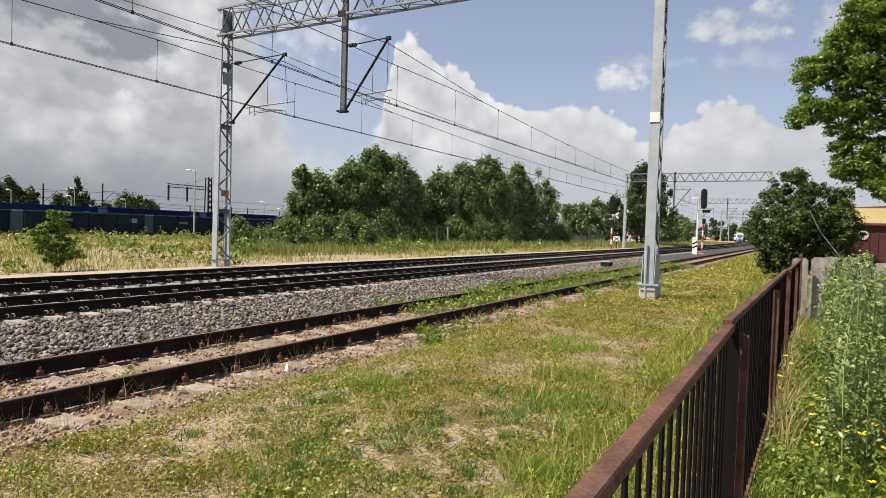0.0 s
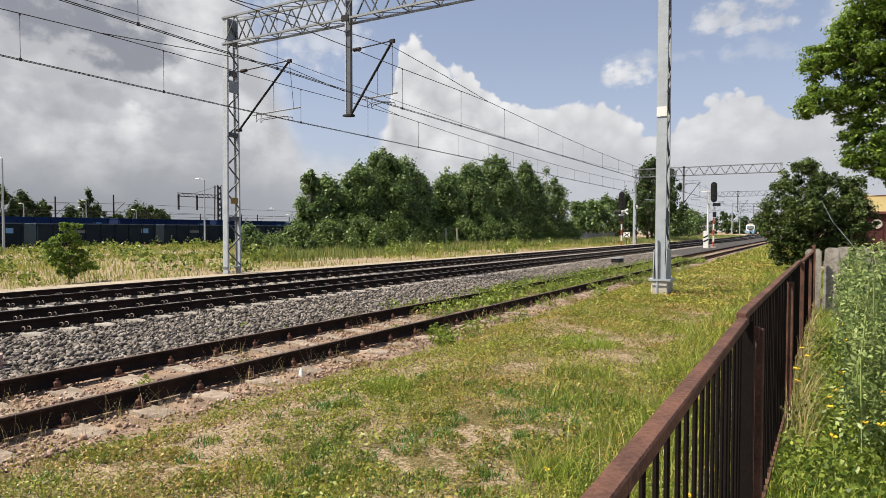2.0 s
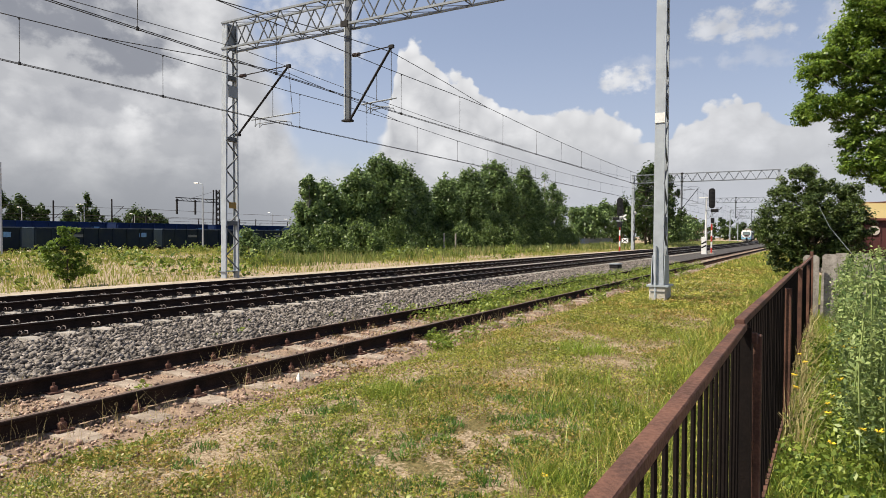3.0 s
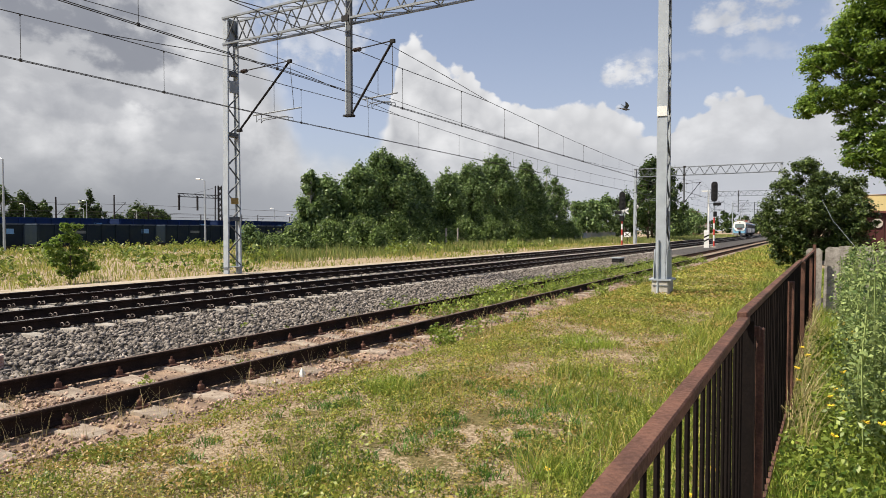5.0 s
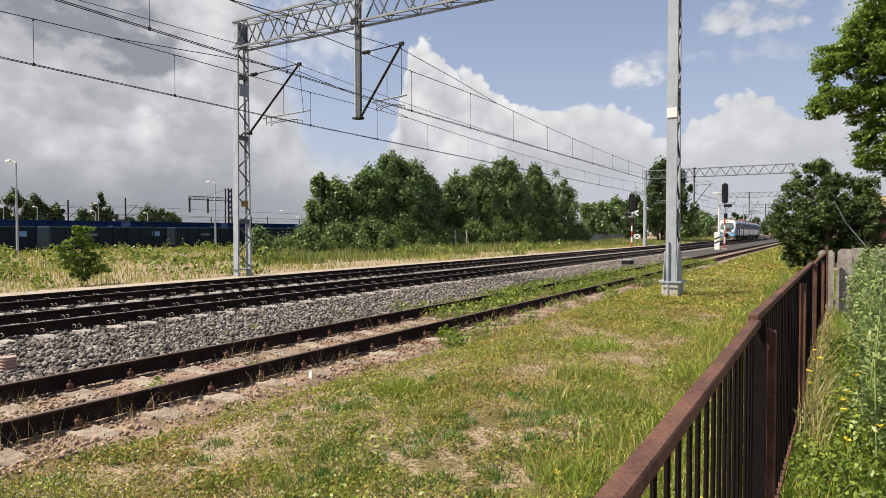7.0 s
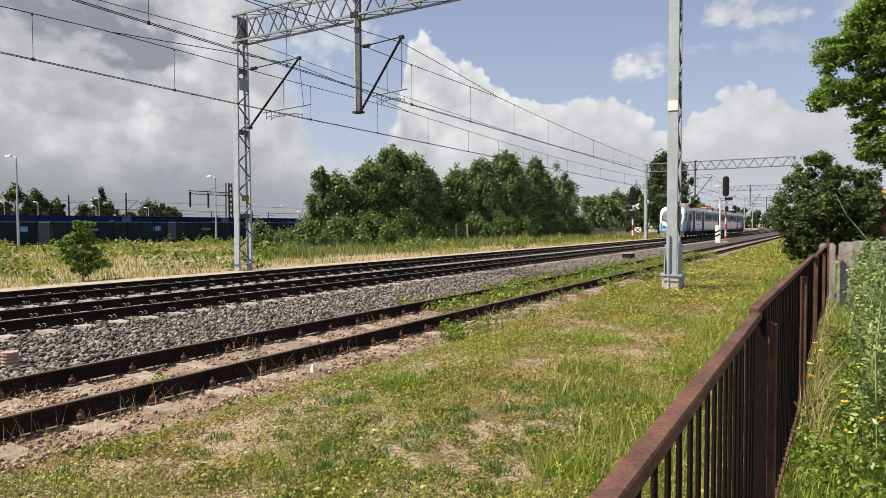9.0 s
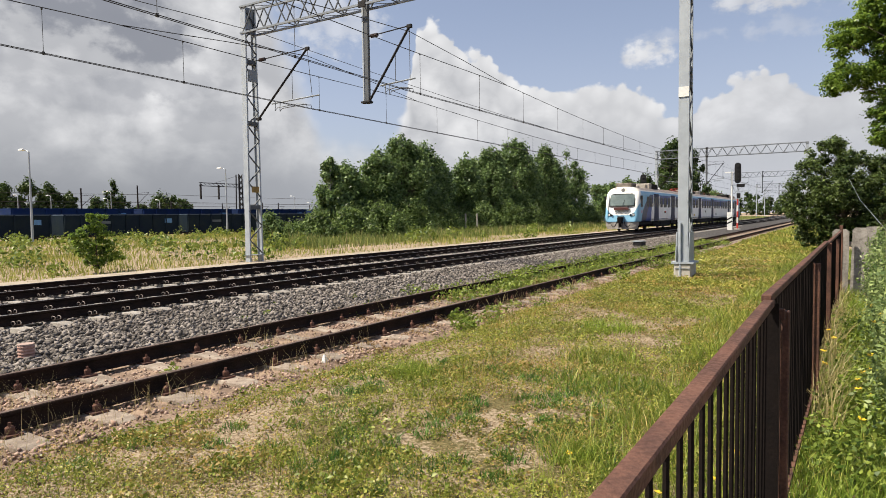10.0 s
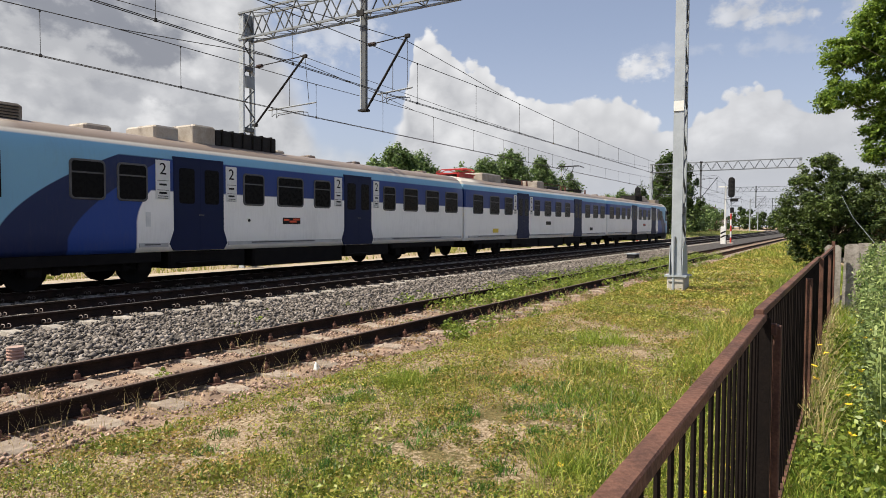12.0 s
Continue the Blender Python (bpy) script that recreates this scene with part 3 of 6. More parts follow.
def bracket(parent, x_post, x_wire, foot, top, contact, arm0, arm1, y=0.0):
    """A strut and an insulated stay that hold up the carrier wire, and the arm that steadies the contact wires."""
    b = part("bracket", Geo().tube((x_post, y, foot), (x_wire + 0.03, y, top + 0.05), 0.042), IRON, parent)
    stay = top - 0.06
    part("stay", Geo().tube((x_post, y, stay), (x_wire - 0.05, y, top + 0.03), 0.020), IRON, b)
    g = Geo()
    for i in range(5):
        g.disc((x_post + 0.16 + i * 0.06, y, stay + 0.005), (1, 0, 0.02), 0.07, 0.03, 10)
    part("insulator", g, INSULATOR, b)
    part("foot_clamp", Geo().box(x_post, y, foot, 0.2, 0.16, 0.10, cut=0.02), IRON, b)
    part("head_clamp", Geo().box(x_wire, y, top + 0.02, 0.2, 0.10, 0.12, cut=0.02), IRON, b)
    hold = contact + 0.38
    part("steady_arm", Geo().tube((arm0, y, hold - 0.02), (arm1, y, hold + 0.06), 0.026), GALV_DARK, b)
    for q in (0.45, 0.86):
        xa = arm0 + (arm1 - arm0) * q
        strut = foot + (top - foot) * min((xa - x_post) / (x_wire - x_post), 1.0)
        part("hanger", Geo().tube((xa, y, hold), (min(xa, x_wire), y, strut), 0.010, n=4), WIRE, b)
    for dy in (-0.12, 0.12):
        part("registration_arm", Geo().path([(arm0 + 0.32, y + dy, hold), (arm0 + 0.30, y + dy, contact + 0.06), (arm0 + 0.42, y + dy, contact + 0.16), (x_wire - 0.45, y + dy, contact + 0.20), (x_wire + 0.02, y + dy, contact + 0.14), (x_wire + 0.05, y + dy, contact)], 0.016, 5), GALV_DARK, b)


def make_gantry(s, label):
    t = thing("overhead_line_gantry", label, "gantry", "gantries over the tracks")
    lm = lattice_mast(t, LEFT_MAST, BEAM_HIGH + 0.05)
    part("mast_plate", Geo().box(-0.285, 0, 4.8, 0.012, 0.22, 0.26), WHITE, lm)
    part("warning_plate", Geo().box(0.0, -0.15, 2.9, 0.36, 0.012, 0.24), OCHRE, lm)
    part("box", Geo().box(0.0, -0.16, 7.35, 0.42, 0.08, 0.46, cut=0.02), GALV_DARK, lm)
    rm = lattice_mast(t, RIGHT_MAST, BEAM_HIGH + 0.05, 0.60, 0.26, 0.09, 0.62)
    part("mast_plate", Geo().box(-0.262, 0, 4.88, 0.012, 0.26, 0.26), WHITE, rm)
    part("base_plate", Geo().box(0, 0, 0.45, 0.72, 0.56, 0.05), GALV, rm)
    for dx in (-1, 1):
        part("gusset", Geo().loft([[Vector((a, dx * 0.15 + o, z)) for a, o in ((-w, 0), (w, 0), (w, dx * 0.02), (-w, dx * 0.02))][::dx] for w, z in ((0.34, 0.47), (0.34, 0.7), (0.26, 1.25))]), GALV, rm)
    part("foundation", Geo().box(0, 0, 0.14, 0.66, 0.44, 0.58, cut=0.03), FOUNDATION, rm)
    part("cable_pipe", Geo().tube((-0.33, 0.06, 0.02), (-0.31, 0.06, 1.5), 0.03), GALV, rm)
    truss(t, LEFT_MAST, RIGHT_MAST, BEAM_LOW, BEAM_HIGH)
    dp = part("drop_post", Geo().box(-14.22, 0, 7.9, 0.07, 0.16, 4.3, cut=0.01), GALV, t)
    # the post's shaded side, painted as a darker strip
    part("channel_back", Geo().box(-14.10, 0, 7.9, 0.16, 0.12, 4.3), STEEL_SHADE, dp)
    part("foot", Geo().box(-14.14, 0, 5.74, 0.36, 0.24, 0.06), IRON, dp)
    part("clamp", Geo().box(-14.05, -0.3, 9.0, 0.3, 0.06, 0.2).box(-14.05, -0.3, 10.0, 0.3, 0.06, 0.2), IRON, dp)
    bracket(t, -19.55, FAR_WIRE, 5.65, 7.97, 5.80, -18.8, -16.35)
    bracket(t, -14.05, NEAR_WIRE, 5.74, 8.03, 5.88, -13.55, -12.1)
    t.matrix_basis = along(s, 0)
    return t


FAR_WIRE, NEAR_WIRE = -16.9, -12.3
INSULATOR = paint("brown_insulator", (0.06, 0.03, 0.022), (0.03, 0.02, 0.015), 4.0, 0.35)
FOUNDATION = paint("pale_foundation", (0.55, 0.52, 0.47), (0.36, 0.33, 0.28), 5.0, 0.9, 0, 0.4, 70, 0.5)
OCHRE = paint("ochre_plate", (0.32, 0.2, 0.04), (0.2, 0.12, 0.03), 4.0, 0.6)
GANTRIES = [17.8, 83.0, 148.0, 213.0, 278.0]
first = make_gantry(GANTRIES[0], "grey galvanised lattice gantry carrying the overhead wires")
for s in GANTRIES[1:]:
    copy_thing(first, along(s, 0, -0.5 if s < 100 else 0.0))


def make_wires(x, contact, carrier, joint, drop, rise, label):
    """Two contact wires, a sagging carrier with a stitch wire under each support, and droppers."""
    t = thing("overhead_wires", label, "wires", "overhead wires")
    stops = [GANTRIES[0] - 65.0] + GANTRIES
    reach = 7.2

    def level(s):
        """Height of the contact wires and of the wire that the droppers hang from."""
        i = max(k for k in range(len(stops)) if stops[k] <= s + 1e-6)
        i = min(i, len(stops) - 2)
        a, b = stops[i], stops[i + 1]
        base = contact + (rise * (b - s) / (b - a) if i == 0 else 0.0)
        if min(s - a, b - s) < reach:
            return base, joint - 0.04 * (1 - min(s - a, b - s) / reach)
        q = (s - a - reach) / (b - a - 2 * reach)
        return base, joint - drop * 4 * q * (1 - q)

    grid = [s for i in range(len(stops) - 1) for s in [stops[i] + (stops[i + 1] - stops[i]) * k / 26 for k in range(26)]]
    con = [along(s, x, level(s)[0]).translation for s in grid]
    part("contact_wire", Geo().path(con, 0.010, 4), WIRE, t)
    part("second_contact_wire", Geo().path([p + Vector((0.055, 0, 0.012)) for p in con], 0.010, 4), WIRE, t)
    low = [along(s, x, level(s)[1]).translation for s in grid]
    part("carrier_wire", Geo().path(low, 0.012, 4), WIRE, t)
    for c in stops[1:]:
        ends = [along(c + d, x, z).translation for d, z in ((-reach, joint), (-reach * 0.5, (joint + carrier) / 2 + 0.03), (0.0, carrier), (reach * 0.5, (joint + carrier) / 2 + 0.03), (reach, joint))]
        part("support_wire", Geo().path(ends, 0.012, 4), WIRE, t)
        for d in (-17.2, -13.1, -9.3, -5.3, 0.6, 4.8, 8.9, 13.0, 16.7, 20.3, 24.4, 28.4, 32.4, 36.4, 40.2, 44.0):
            s = c + d
            if s < 240 and not (c < 20 and d < -20):
                p, q = (along(s, x, z).translation for z in level(s))
                part("dropper", Geo().tube(p, q, 0.007, n=4).box(p.x, p.y, p.z + 0.02, 0.03, 0.06, 0.08).box(q.x, q.y, q.z - 0.02, 0.025, 0.04, 0.06), WIRE, t)


make_wires(FAR_WIRE, 5.80, 7.72, 7.10, 0.45, 0.65, "tarnished contact and carrier wires with droppers over the far main track")
make_wires(NEAR_WIRE, 5.90, 7.87, 7.30, 0.51, 0.85, "tarnished contact and carrier wires with droppers over the near main track")


def feeder(name, x, z0, sag, label):
    g, stops = [], [GANTRIES[0] - 65.0] + GANTRIES
    for i in range(len(stops) - 1):
        for k in range(9):
            q = k / 9
            g.append(along(stops[i] + (stops[i + 1] - stops[i]) * q, x, z0 - sag * 4 * q * (1 - q)))
    t = thing(name, label, "wire", "overhead wires")
    part("strand", Geo().path([m.translation for m in g], 0.012, 4), WIRE, t)


feeder("feeder_wire", -19.55, 9.02, 0.62, "dark feeder wire strung along the mast tops")


# ---- trees and bushes ----
def leaf_cloud(centres, radii, n, size, shape=(1, 1, 1), seed=0, upward=0.35):
    """Leaves as small folded rhombs about clump centres: verts and faces."""
    r = np.random.default_rng(seed)
    k = r.integers(0, len(centres), n)
    d = r.normal(size=(n, 3))
    d /= np.linalg.norm(d, axis=1)[:, None]
    rad = r.random(n) ** 0.5 * np.where(r.random(n) < 0.18, 1.5, 1.0)
    p = centres[k] + d * (radii[k] * rad)[:, None] * np.array(shape)
    nrm = d * 0.8 + r.normal(size=(n, 3)) * 0.55 + np.array([0, 0, upward])
    nrm /= np.linalg.norm(nrm, axis=1)[:, None]
    t = np.cross(nrm, r.normal(size=(n, 3)))
    t /= np.linalg.norm(t, axis=1)[:, None]
    b = np.cross(nrm, t)
    s = (size * r.uniform(0.6, 1.4, n))[:, None]
    fold = nrm * s * 0.18
    v = np.stack([p - t * s, p + b * s * 0.45 + fold, p + t * s, p - b * s * 0.45 + fold], 1).reshape(-1, 3)
    f = np.arange(n * 4).reshape(-1, 4)
    return v, f


def limbs(g, base, top, radius, tips, seed=0):
    """A trunk with limbs to the tips."""
    r = random.Random(seed)
    base, top = Vector(base), Vector(top)
    pts = [base.lerp(top, i / 6) + Vector((r.uniform(-1, 1), r.uniform(-1, 1), 0)) * radius * (1.2 if 0 < i else 0) for i in range(7)]
    g.path(pts, radius, 7, radius * 0.35)
    for p in tips:
        p = Vector(p)
        q = min(max((p.z - base.z) / max(top.z - base.z, 0.1) - r.uniform(0.15, 0.4), 0.12), 0.9)
        o = base.lerp(top, q)
        mid = o.lerp(p, 0.5) + Vector((0, 0, -0.06 * (p - o).length))
        g.path([o, mid, p], radius * 0.36 * (1.1 - q), 5, radius * 0.06)


def tree(name, x, y, tall, wide, label, leaf, size=0.16, n=5000, clumps=26, seed=1, low=0.22, bark=None, lobes=None, category="tree", group="", cone=0.6, trunk=None):
    """A tapered trunk with limbs and a ragged crown of leaf clumps."""
    r = np.random.default_rng(seed)
    z0 = float(height(x, y)) - 0.05
    t = thing(name, label, category, group, at=pose(x, y, z0))
    cs = []
    while len(cs) < clumps:
        q = r.random()
        z = tall * (low + (0.93 - low) * q)
        w = wide * (0.35 + 0.65 * math.sin(math.pi * min(q * (1.0 - 0.25 * cone) + 0.18, 1.0)))
        a = r.uniform(0, 6.283)
        d = w * math.sqrt(r.uniform(0.1, 1.0)) * r.uniform(0.75, 1.12)
        cs.append((d * math.cos(a), d * math.sin(a), z))
    cs.append((0, 0, tall * 0.93))
    cs = np.array(cs)
    radii = (min(wide, 2.6) * r.uniform(0.13, 0.34, len(cs)) if group == "grove beyond the tracks" else wide * r.uniform(0.16, 0.40, len(cs))) + 0.12
    if tall > 5.0:
        radii *= np.clip(1.35 - 0.65 * cs[:, 2] / tall, 0.6, 1.0)
        cs[-1, 2] = tall * 0.97
    g = Geo()
    limbs(g, (0, 0, 0), (r.uniform(-0.2, 0.2), r.uniform(-0.2, 0.2), tall * 0.88), trunk or tall * 0.014 + 0.02, [tuple(c) for c in cs[::2]], seed)
    part("trunk", g, bark or BARK, t, smooth=True)
    v, f = leaf_cloud(cs, radii, n, size, (0.9, 0.9, 1.15), seed + 5)
    part("crown", arrays("crown", v, f, leaf), None, t)
    return t


# a grove beyond the tracks
GROVE = "grove beyond the tracks"
for i, (x, y, tall, wide, bk) in enumerate((
        (-34.5, 38.6, 6.4, 1.25, 1), (-35, 41.3, 6.0, 1.8, 0), (-34, 44.2, 7.5, 2.2, 0), (-34.5, 48.3, 9.2, 3.3, 0), (-35, 52.8, 8.9, 2.7, 0), (-35.5, 56.4, 7.4, 1.9, 0), (-34.5, 60.2, 8.2, 2.1, 0),
        (-34, 65.0, 9.5, 2.8, 0), (-34, 71.2, 11.1, 3.3, 0), (-35, 75.8, 9.8, 3.0, 0), (-34, 80.2, 11.1, 2.2, 0), (-34.5, 84.0, 9.6, 2.8, 0), (-34, 88.5, 10.8, 3.0, 1), (-35, 94.5, 8.4, 2.3, 1),
        (-39, 45.5, 6.6, 2.8, 0), (-39, 54.0, 7.8, 3.0, 0), (-39, 62.0, 7.2, 2.8, 0), (-39, 70.0, 8.8, 3.2, 0), (-39, 79.0, 8.8, 3.0, 0), (-39, 88.0, 8.4, 2.8, 0))):
    tree("tree", x, y, tall, wide, "young birch with a thin pale trunk and open crown" if bk else "leafy young poplar in a dense grove", LEAF_MID, 0.155, 7500 if bk else int(5400 * wide), 60 if bk else int(70 * wide), 10 + i, 0.16, BIRCH if bk else BARK, group=GROVE, cone=0.9 if bk else 0.55)
for i, (x, y, tall, wide) in enumerate(((-31.5, 31.6, 1.2, 1.4), (-31.5, 33.8, 1.9, 1.6), (-31, 36.8, 2.3, 2.0), (-31, 40.6, 2.6, 2.2), (-31, 44.8, 3.0, 2.5), (-31, 49.5, 2.5, 2.1), (-32, 54.0, 2.0, 2.0), (-31.5, 58.5, 2.8, 2.2), (-31, 62.6, 3.3, 2.4), (-31, 66.8, 4.0, 2.6), (-31, 72.3, 3.7, 2.8), (-31.5, 79.0, 3.5, 2.8), (-32, 86.0, 3.3, 2.6), (-32, 92.5, 3.0, 2.4))):
    tree("bush", x, y, tall, wide, "dense green shrub at the edge of the grove", LEAF_SHRUB, 0.11, 7500, 80, 40 + i, 0.10, category="bush", group=GROVE, cone=0.1, trunk=0.05)
# trees further along the line
for i, (x, y, tall, wide, lf) in enumerate(((-25.0, 113.0, 13.5, 3.4, 1), (-25.5, 119.0, 14.5, 4.0, 1), (-25, 128, 14.0, 3.8, 1), (-36, 109, 6.5, 3.0, 0), (-36, 117, 7.2, 3.4, 0), (-36, 126, 8.2, 3.6, 0), (-35, 137, 9.5, 4.0, 1), (-28, 150, 6.0, 3.5, 0), (-30, 175, 7.0, 4.5, 0), (-33, 205, 7.5, 5.0, 0), (-38, 236, 8.5, 5.5, 0))):
    tree("tree", x, y, tall, wide, "full green tree beside the line in the distance", LEAF_DARK if lf else LEAF_MID, 0.30, 4200, 34, 70 + i, 0.12, group="trees along the line")
# far trees behind the freight yard
for i, (x, y, tall, wide) in enumerate(((-190, 90, 14.0, 4.8), (-192, 96, 13, 4.5), (-190, 101, 10.5, 3.2), (-190, 109, 9, 4.0), (-190, 114, 14.5, 2.6), (-192, 118, 10.0, 4), (-188, 129, 10.5, 5.5), (-190, 135, 10.0, 5.5), (-191, 140, 8.6, 4.0), (-190, 80, 12, 5), (-192, 85, 12.5, 4.5), (-190, 123, 7.0, 4.0))):
    tree("tree", x, y, tall, wide, "dark tree far behind the freight yard", LEAF_DARK, 0.42, 3200, 40, 90 + i, 0.1, group="trees behind the yard")
tree("shrub", -30.5, 28.5, 2.0, 0.9, "small dark shrub at the meadow's edge", LEAF_MID, 0.11, 1500, 20, 121, 0.08, category="shrub", trunk=0.03)
def lobed_crown(lobes, seed, fill, leaf_n, size, mat_, parent, flat=0.7, small=(0.10, 0.24)):
    """Leaf clumps spread through rounded lobes (x, y, z, radius); gives back the clump centres."""
    r = np.random.default_rng(seed)
    cs = []
    for cx, cy, cz, q in lobes:
        n, m = max(6, int(fill * q * q)), 0
        while m < n:
            p = r.normal(size=3)
            p *= r.uniform(0.35, 1.0) ** 0.6 / np.linalg.norm(p)
            cs.append(np.array([cx, cy, cz]) + p * np.array([q, q, q * 0.85]))
            m += 1
    cs = np.array(cs)
    v, f = leaf_cloud(cs, r.uniform(small[0], small[1], len(cs)), leaf_n, size, (1, 1, flat), seed + 4, 0.8)
    part("crown", arrays("crown", v, f, mat_), None, parent)
    return cs


def elder_bush():
    x, y = 0.0, 30.4
    t = thing("bush", "large dark elder bush beyond the board fence", "bush", at=pose(x, y, 0))
    lobes = ((-1.35, 0, 2.7, 0.75), (-0.5, 0.1, 3.75, 0.95), (0.55, 0.2, 3.2, 1.05), (-1.25, -0.1, 1.7, 0.85), (0.0, 0, 1.7, 1.3), (1.15, 0.1, 2.3, 0.95), (-0.3, 0, 4.35, 0.42), (-1.45, 0, 3.5, 0.28), (-0.2, -0.5, 2.6, 1.1), (-0.9, 0, 0.9, 0.8), (0.7, 0, 0.9, 0.9), (1.3, 0.2, 3.6, 0.45), (1.35, 0.1, 2.8, 0.6), (1.3, 0.0, 1.7, 0.6), (-1.75, 0, 2.2, 0.45))
    cs = lobed_crown(lobes, 122, 75, 60000, 0.058, LEAF_ELDER, t, 0.75, (0.12, 0.30))
    g = Geo()
    limbs(g, (0, 0, -0.1), (0.1, 0.1, 3.9), 0.10, [tuple(c) for c in cs[::5]], 12)
    part("trunk", g, BARK, t, smooth=True)


elder_bush()


def lone_shrub():
    t = thing("shrub", "young leafy shrub growing alone in the meadow", "shrub", at=pose(-21.8, 12.4, float(height(-21.8, 12.4)) - 0.03))
    lobes = ((0.0, 0.0, 1.75, 0.26), (-0.1, -0.25, 1.45, 0.28), (0.1, 0.25, 1.4, 0.28), (0, -0.55, 1.15, 0.24), (0, 0.5, 1.05, 0.26), (0, -0.75, 1.32, 0.12), (0, 0.0, 1.0, 0.35), (0.1, -0.4, 0.75, 0.26), (0, 0.45, 0.65, 0.3), (0, 0.8, 0.5, 0.2), (0, 0, 0.45, 0.35), (0, 0.22, 1.95, 0.10), (0, -0.15, 2.0, 0.08))
    cs = lobed_crown(lobes, 120, 190, 4300, 0.055, LEAF_BRIGHT, t, 0.6, (0.07, 0.16))
    g = Geo()
    limbs(g, (0, 0, 0), (0, 0.03, 1.9), 0.03, [tuple(c) for c in cs[::3]], 21)
    part("trunk", g, BARK, t, smooth=True)


lone_shrub()


def garden_tree():
    """The large tree whose boughs hang over the fence."""
    x, y = 3.6, 14.8
    t = thing("tree", "large leafy tree with bright sunlit boughs over the fence", "tree", at=pose(x, y, 0))
    # boughs: x, height and radius, in the plane of the trunk
    boughs = ((0.95, 6.05, 0.62), (0.50, 5.62, 0.42), (0.12, 5.22, 0.42), (0.62, 5.05, 0.50), (-0.12, 4.95, 0.28), (0.02, 4.32, 0.36), (0.48, 4.28, 0.40), (-0.20, 4.22, 0.22), (0.55, 3.72, 0.26), (0.82, 3.52, 0.34), (0.62, 3.22, 0.20),
              (1.0, 3.05, 0.34), (1.35, 3.45, 0.42), (1.45, 2.85, 0.40), (1.35, 5.55, 0.60), (1.45, 4.75, 0.28), (0.95, 4.75, 0.42), (1.1, 4.25, 0.40), (0.8, 3.95, 0.32), (1.5, 5.1, 0.4), (1.7, 4.2, 0.4), (1.65, 6.6, 0.95), (2.0, 5.2, 0.7), (2.1, 3.9, 0.75), (2.9, 6.3, 1.5), (3.3, 4.5, 1.2), (4.6, 5.6, 1.7), (3.6, 7.7, 1.5))
    lobes = [(bx - x, dy * q, bz, q) for bx, bz, q in boughs for dy in ((-0.5, 0.5) if q < 1 else (0,))]
    cs = lobed_crown(lobes, 5, 100, 160000, 0.039, LEAF_BRIGHT, t, 0.6, (0.09, 0.21))
    g = Geo()
    g.path([(0, 0, -0.1), (0.05, 0, 2.0), (-0.05, 0.05, 4.4), (0.1, 0.1, 7.4)], 0.22, 9, 0.07)
    limbs(g, (0, 0, 0.0), (0.05, 0.1, 6.4), 0.075, [tuple(c) for c in cs[::9]], 3)
    part("trunk", g, BARK, t, smooth=True)


garden_tree()


# ---- freight yard ----
def wagon_materials(tag, base, second):
    return paint(tag, base, second, 0.9, 0.75, 0, 0.2, 14, 0.55, each=0.25, spec=0.1)


WAGON_DARK = wagon_materials("faded_dark_blue_wagon", (0.009, 0.018, 0.034), (0.017, 0.028, 0.034))
WAGON_BLUE = wagon_materials("blue_wagon", (0.012, 0.030, 0.115), (0.018, 0.036, 0.09))
WAGON_RIM = paint("worn_wagon_rim", (0.07, 0.10, 0.14), (0.03, 0.05, 0.08), 1.0, 0.7, 0, 0.2, 14, 0.5)
PLATE_BLUE = paint("pale_blue_panel", (0.12, 0.30, 0.55), (0.09, 0.2, 0.4), 3.0, 0.6)


def gondola(label, mat_, top, rim=None):
    """An open goods wagon with ribbed sides on two bogies."""
    t = thing("freight_wagon", label, "wagon", "parked freight train")
    L = 13.2
    g = Geo()
    for s in (-1, 1):
        g.box(s * 1.42, 0, (1.15 + top) / 2, 0.06, L, top - 1.15)
        g.box(0, s * L / 2, (1.15 + top) / 2, 2.84, 0.06, top - 1.15)
    g.box(0, 0, 1.12, 2.9, L + 0.1, 0.14)
    part("body", g, mat_, t)
    part("rim", Geo().box(1.44, 0, top, 0.13, L + 0.1, 0.12).box(-1.44, 0, top, 0.13, L + 0.1, 0.12).box(0, L / 2, top, 2.9, 0.12, 0.12).box(0, -L / 2, top, 2.9, 0.12, 0.12), rim or mat_, t)
    for s in (-1, 1):
        for i in range(9):
            part("stake", Geo().box(s * 1.5, -L / 2 + 0.1 + i * (L - 0.2) / 8, (1.1 + top) / 2, 0.11, 0.14, top - 1.1), mat_, t)
        part("sole_bar", Geo().box(s * 1.2, 0, 0.95, 0.12, L, 0.24), GRIME_W, t)
        for y in (-4.3, 4.3):
            b = part("bogie", Geo().box(s * 1.0, y, 0.5, 0.12, 2.4, 0.3, cut=0.03), GRIME_W, t)
            for dy in (-0.9, 0.9):
                part("wheel", Geo().disc((s * 0.76, y + dy, 0.45), (1, 0, 0), 0.45, 0.12, 14), GRIME_W, b)
        part("label_panel", Geo().box(s * 1.47, 5.2, top - 0.7, 0.05, 0.9, 0.5), PLATE_BLUE, t)
        part("label_panel", Geo().box(s * 1.47, -2.4, top - 0.8, 0.05, 1.3, 0.28), FADED, t)
    for s in (-1, 1):
        for x in (-0.85, 0.85):
            part("buffer", Geo().tube((x, s * L / 2, 1.0), (x, s * (L / 2 + 0.5), 1.0), 0.1, n=8).disc((x, s * (L / 2 + 0.55), 1.0), (0, 1, 0), 0.22, 0.06, 12), GRIME_W, t)
    return t


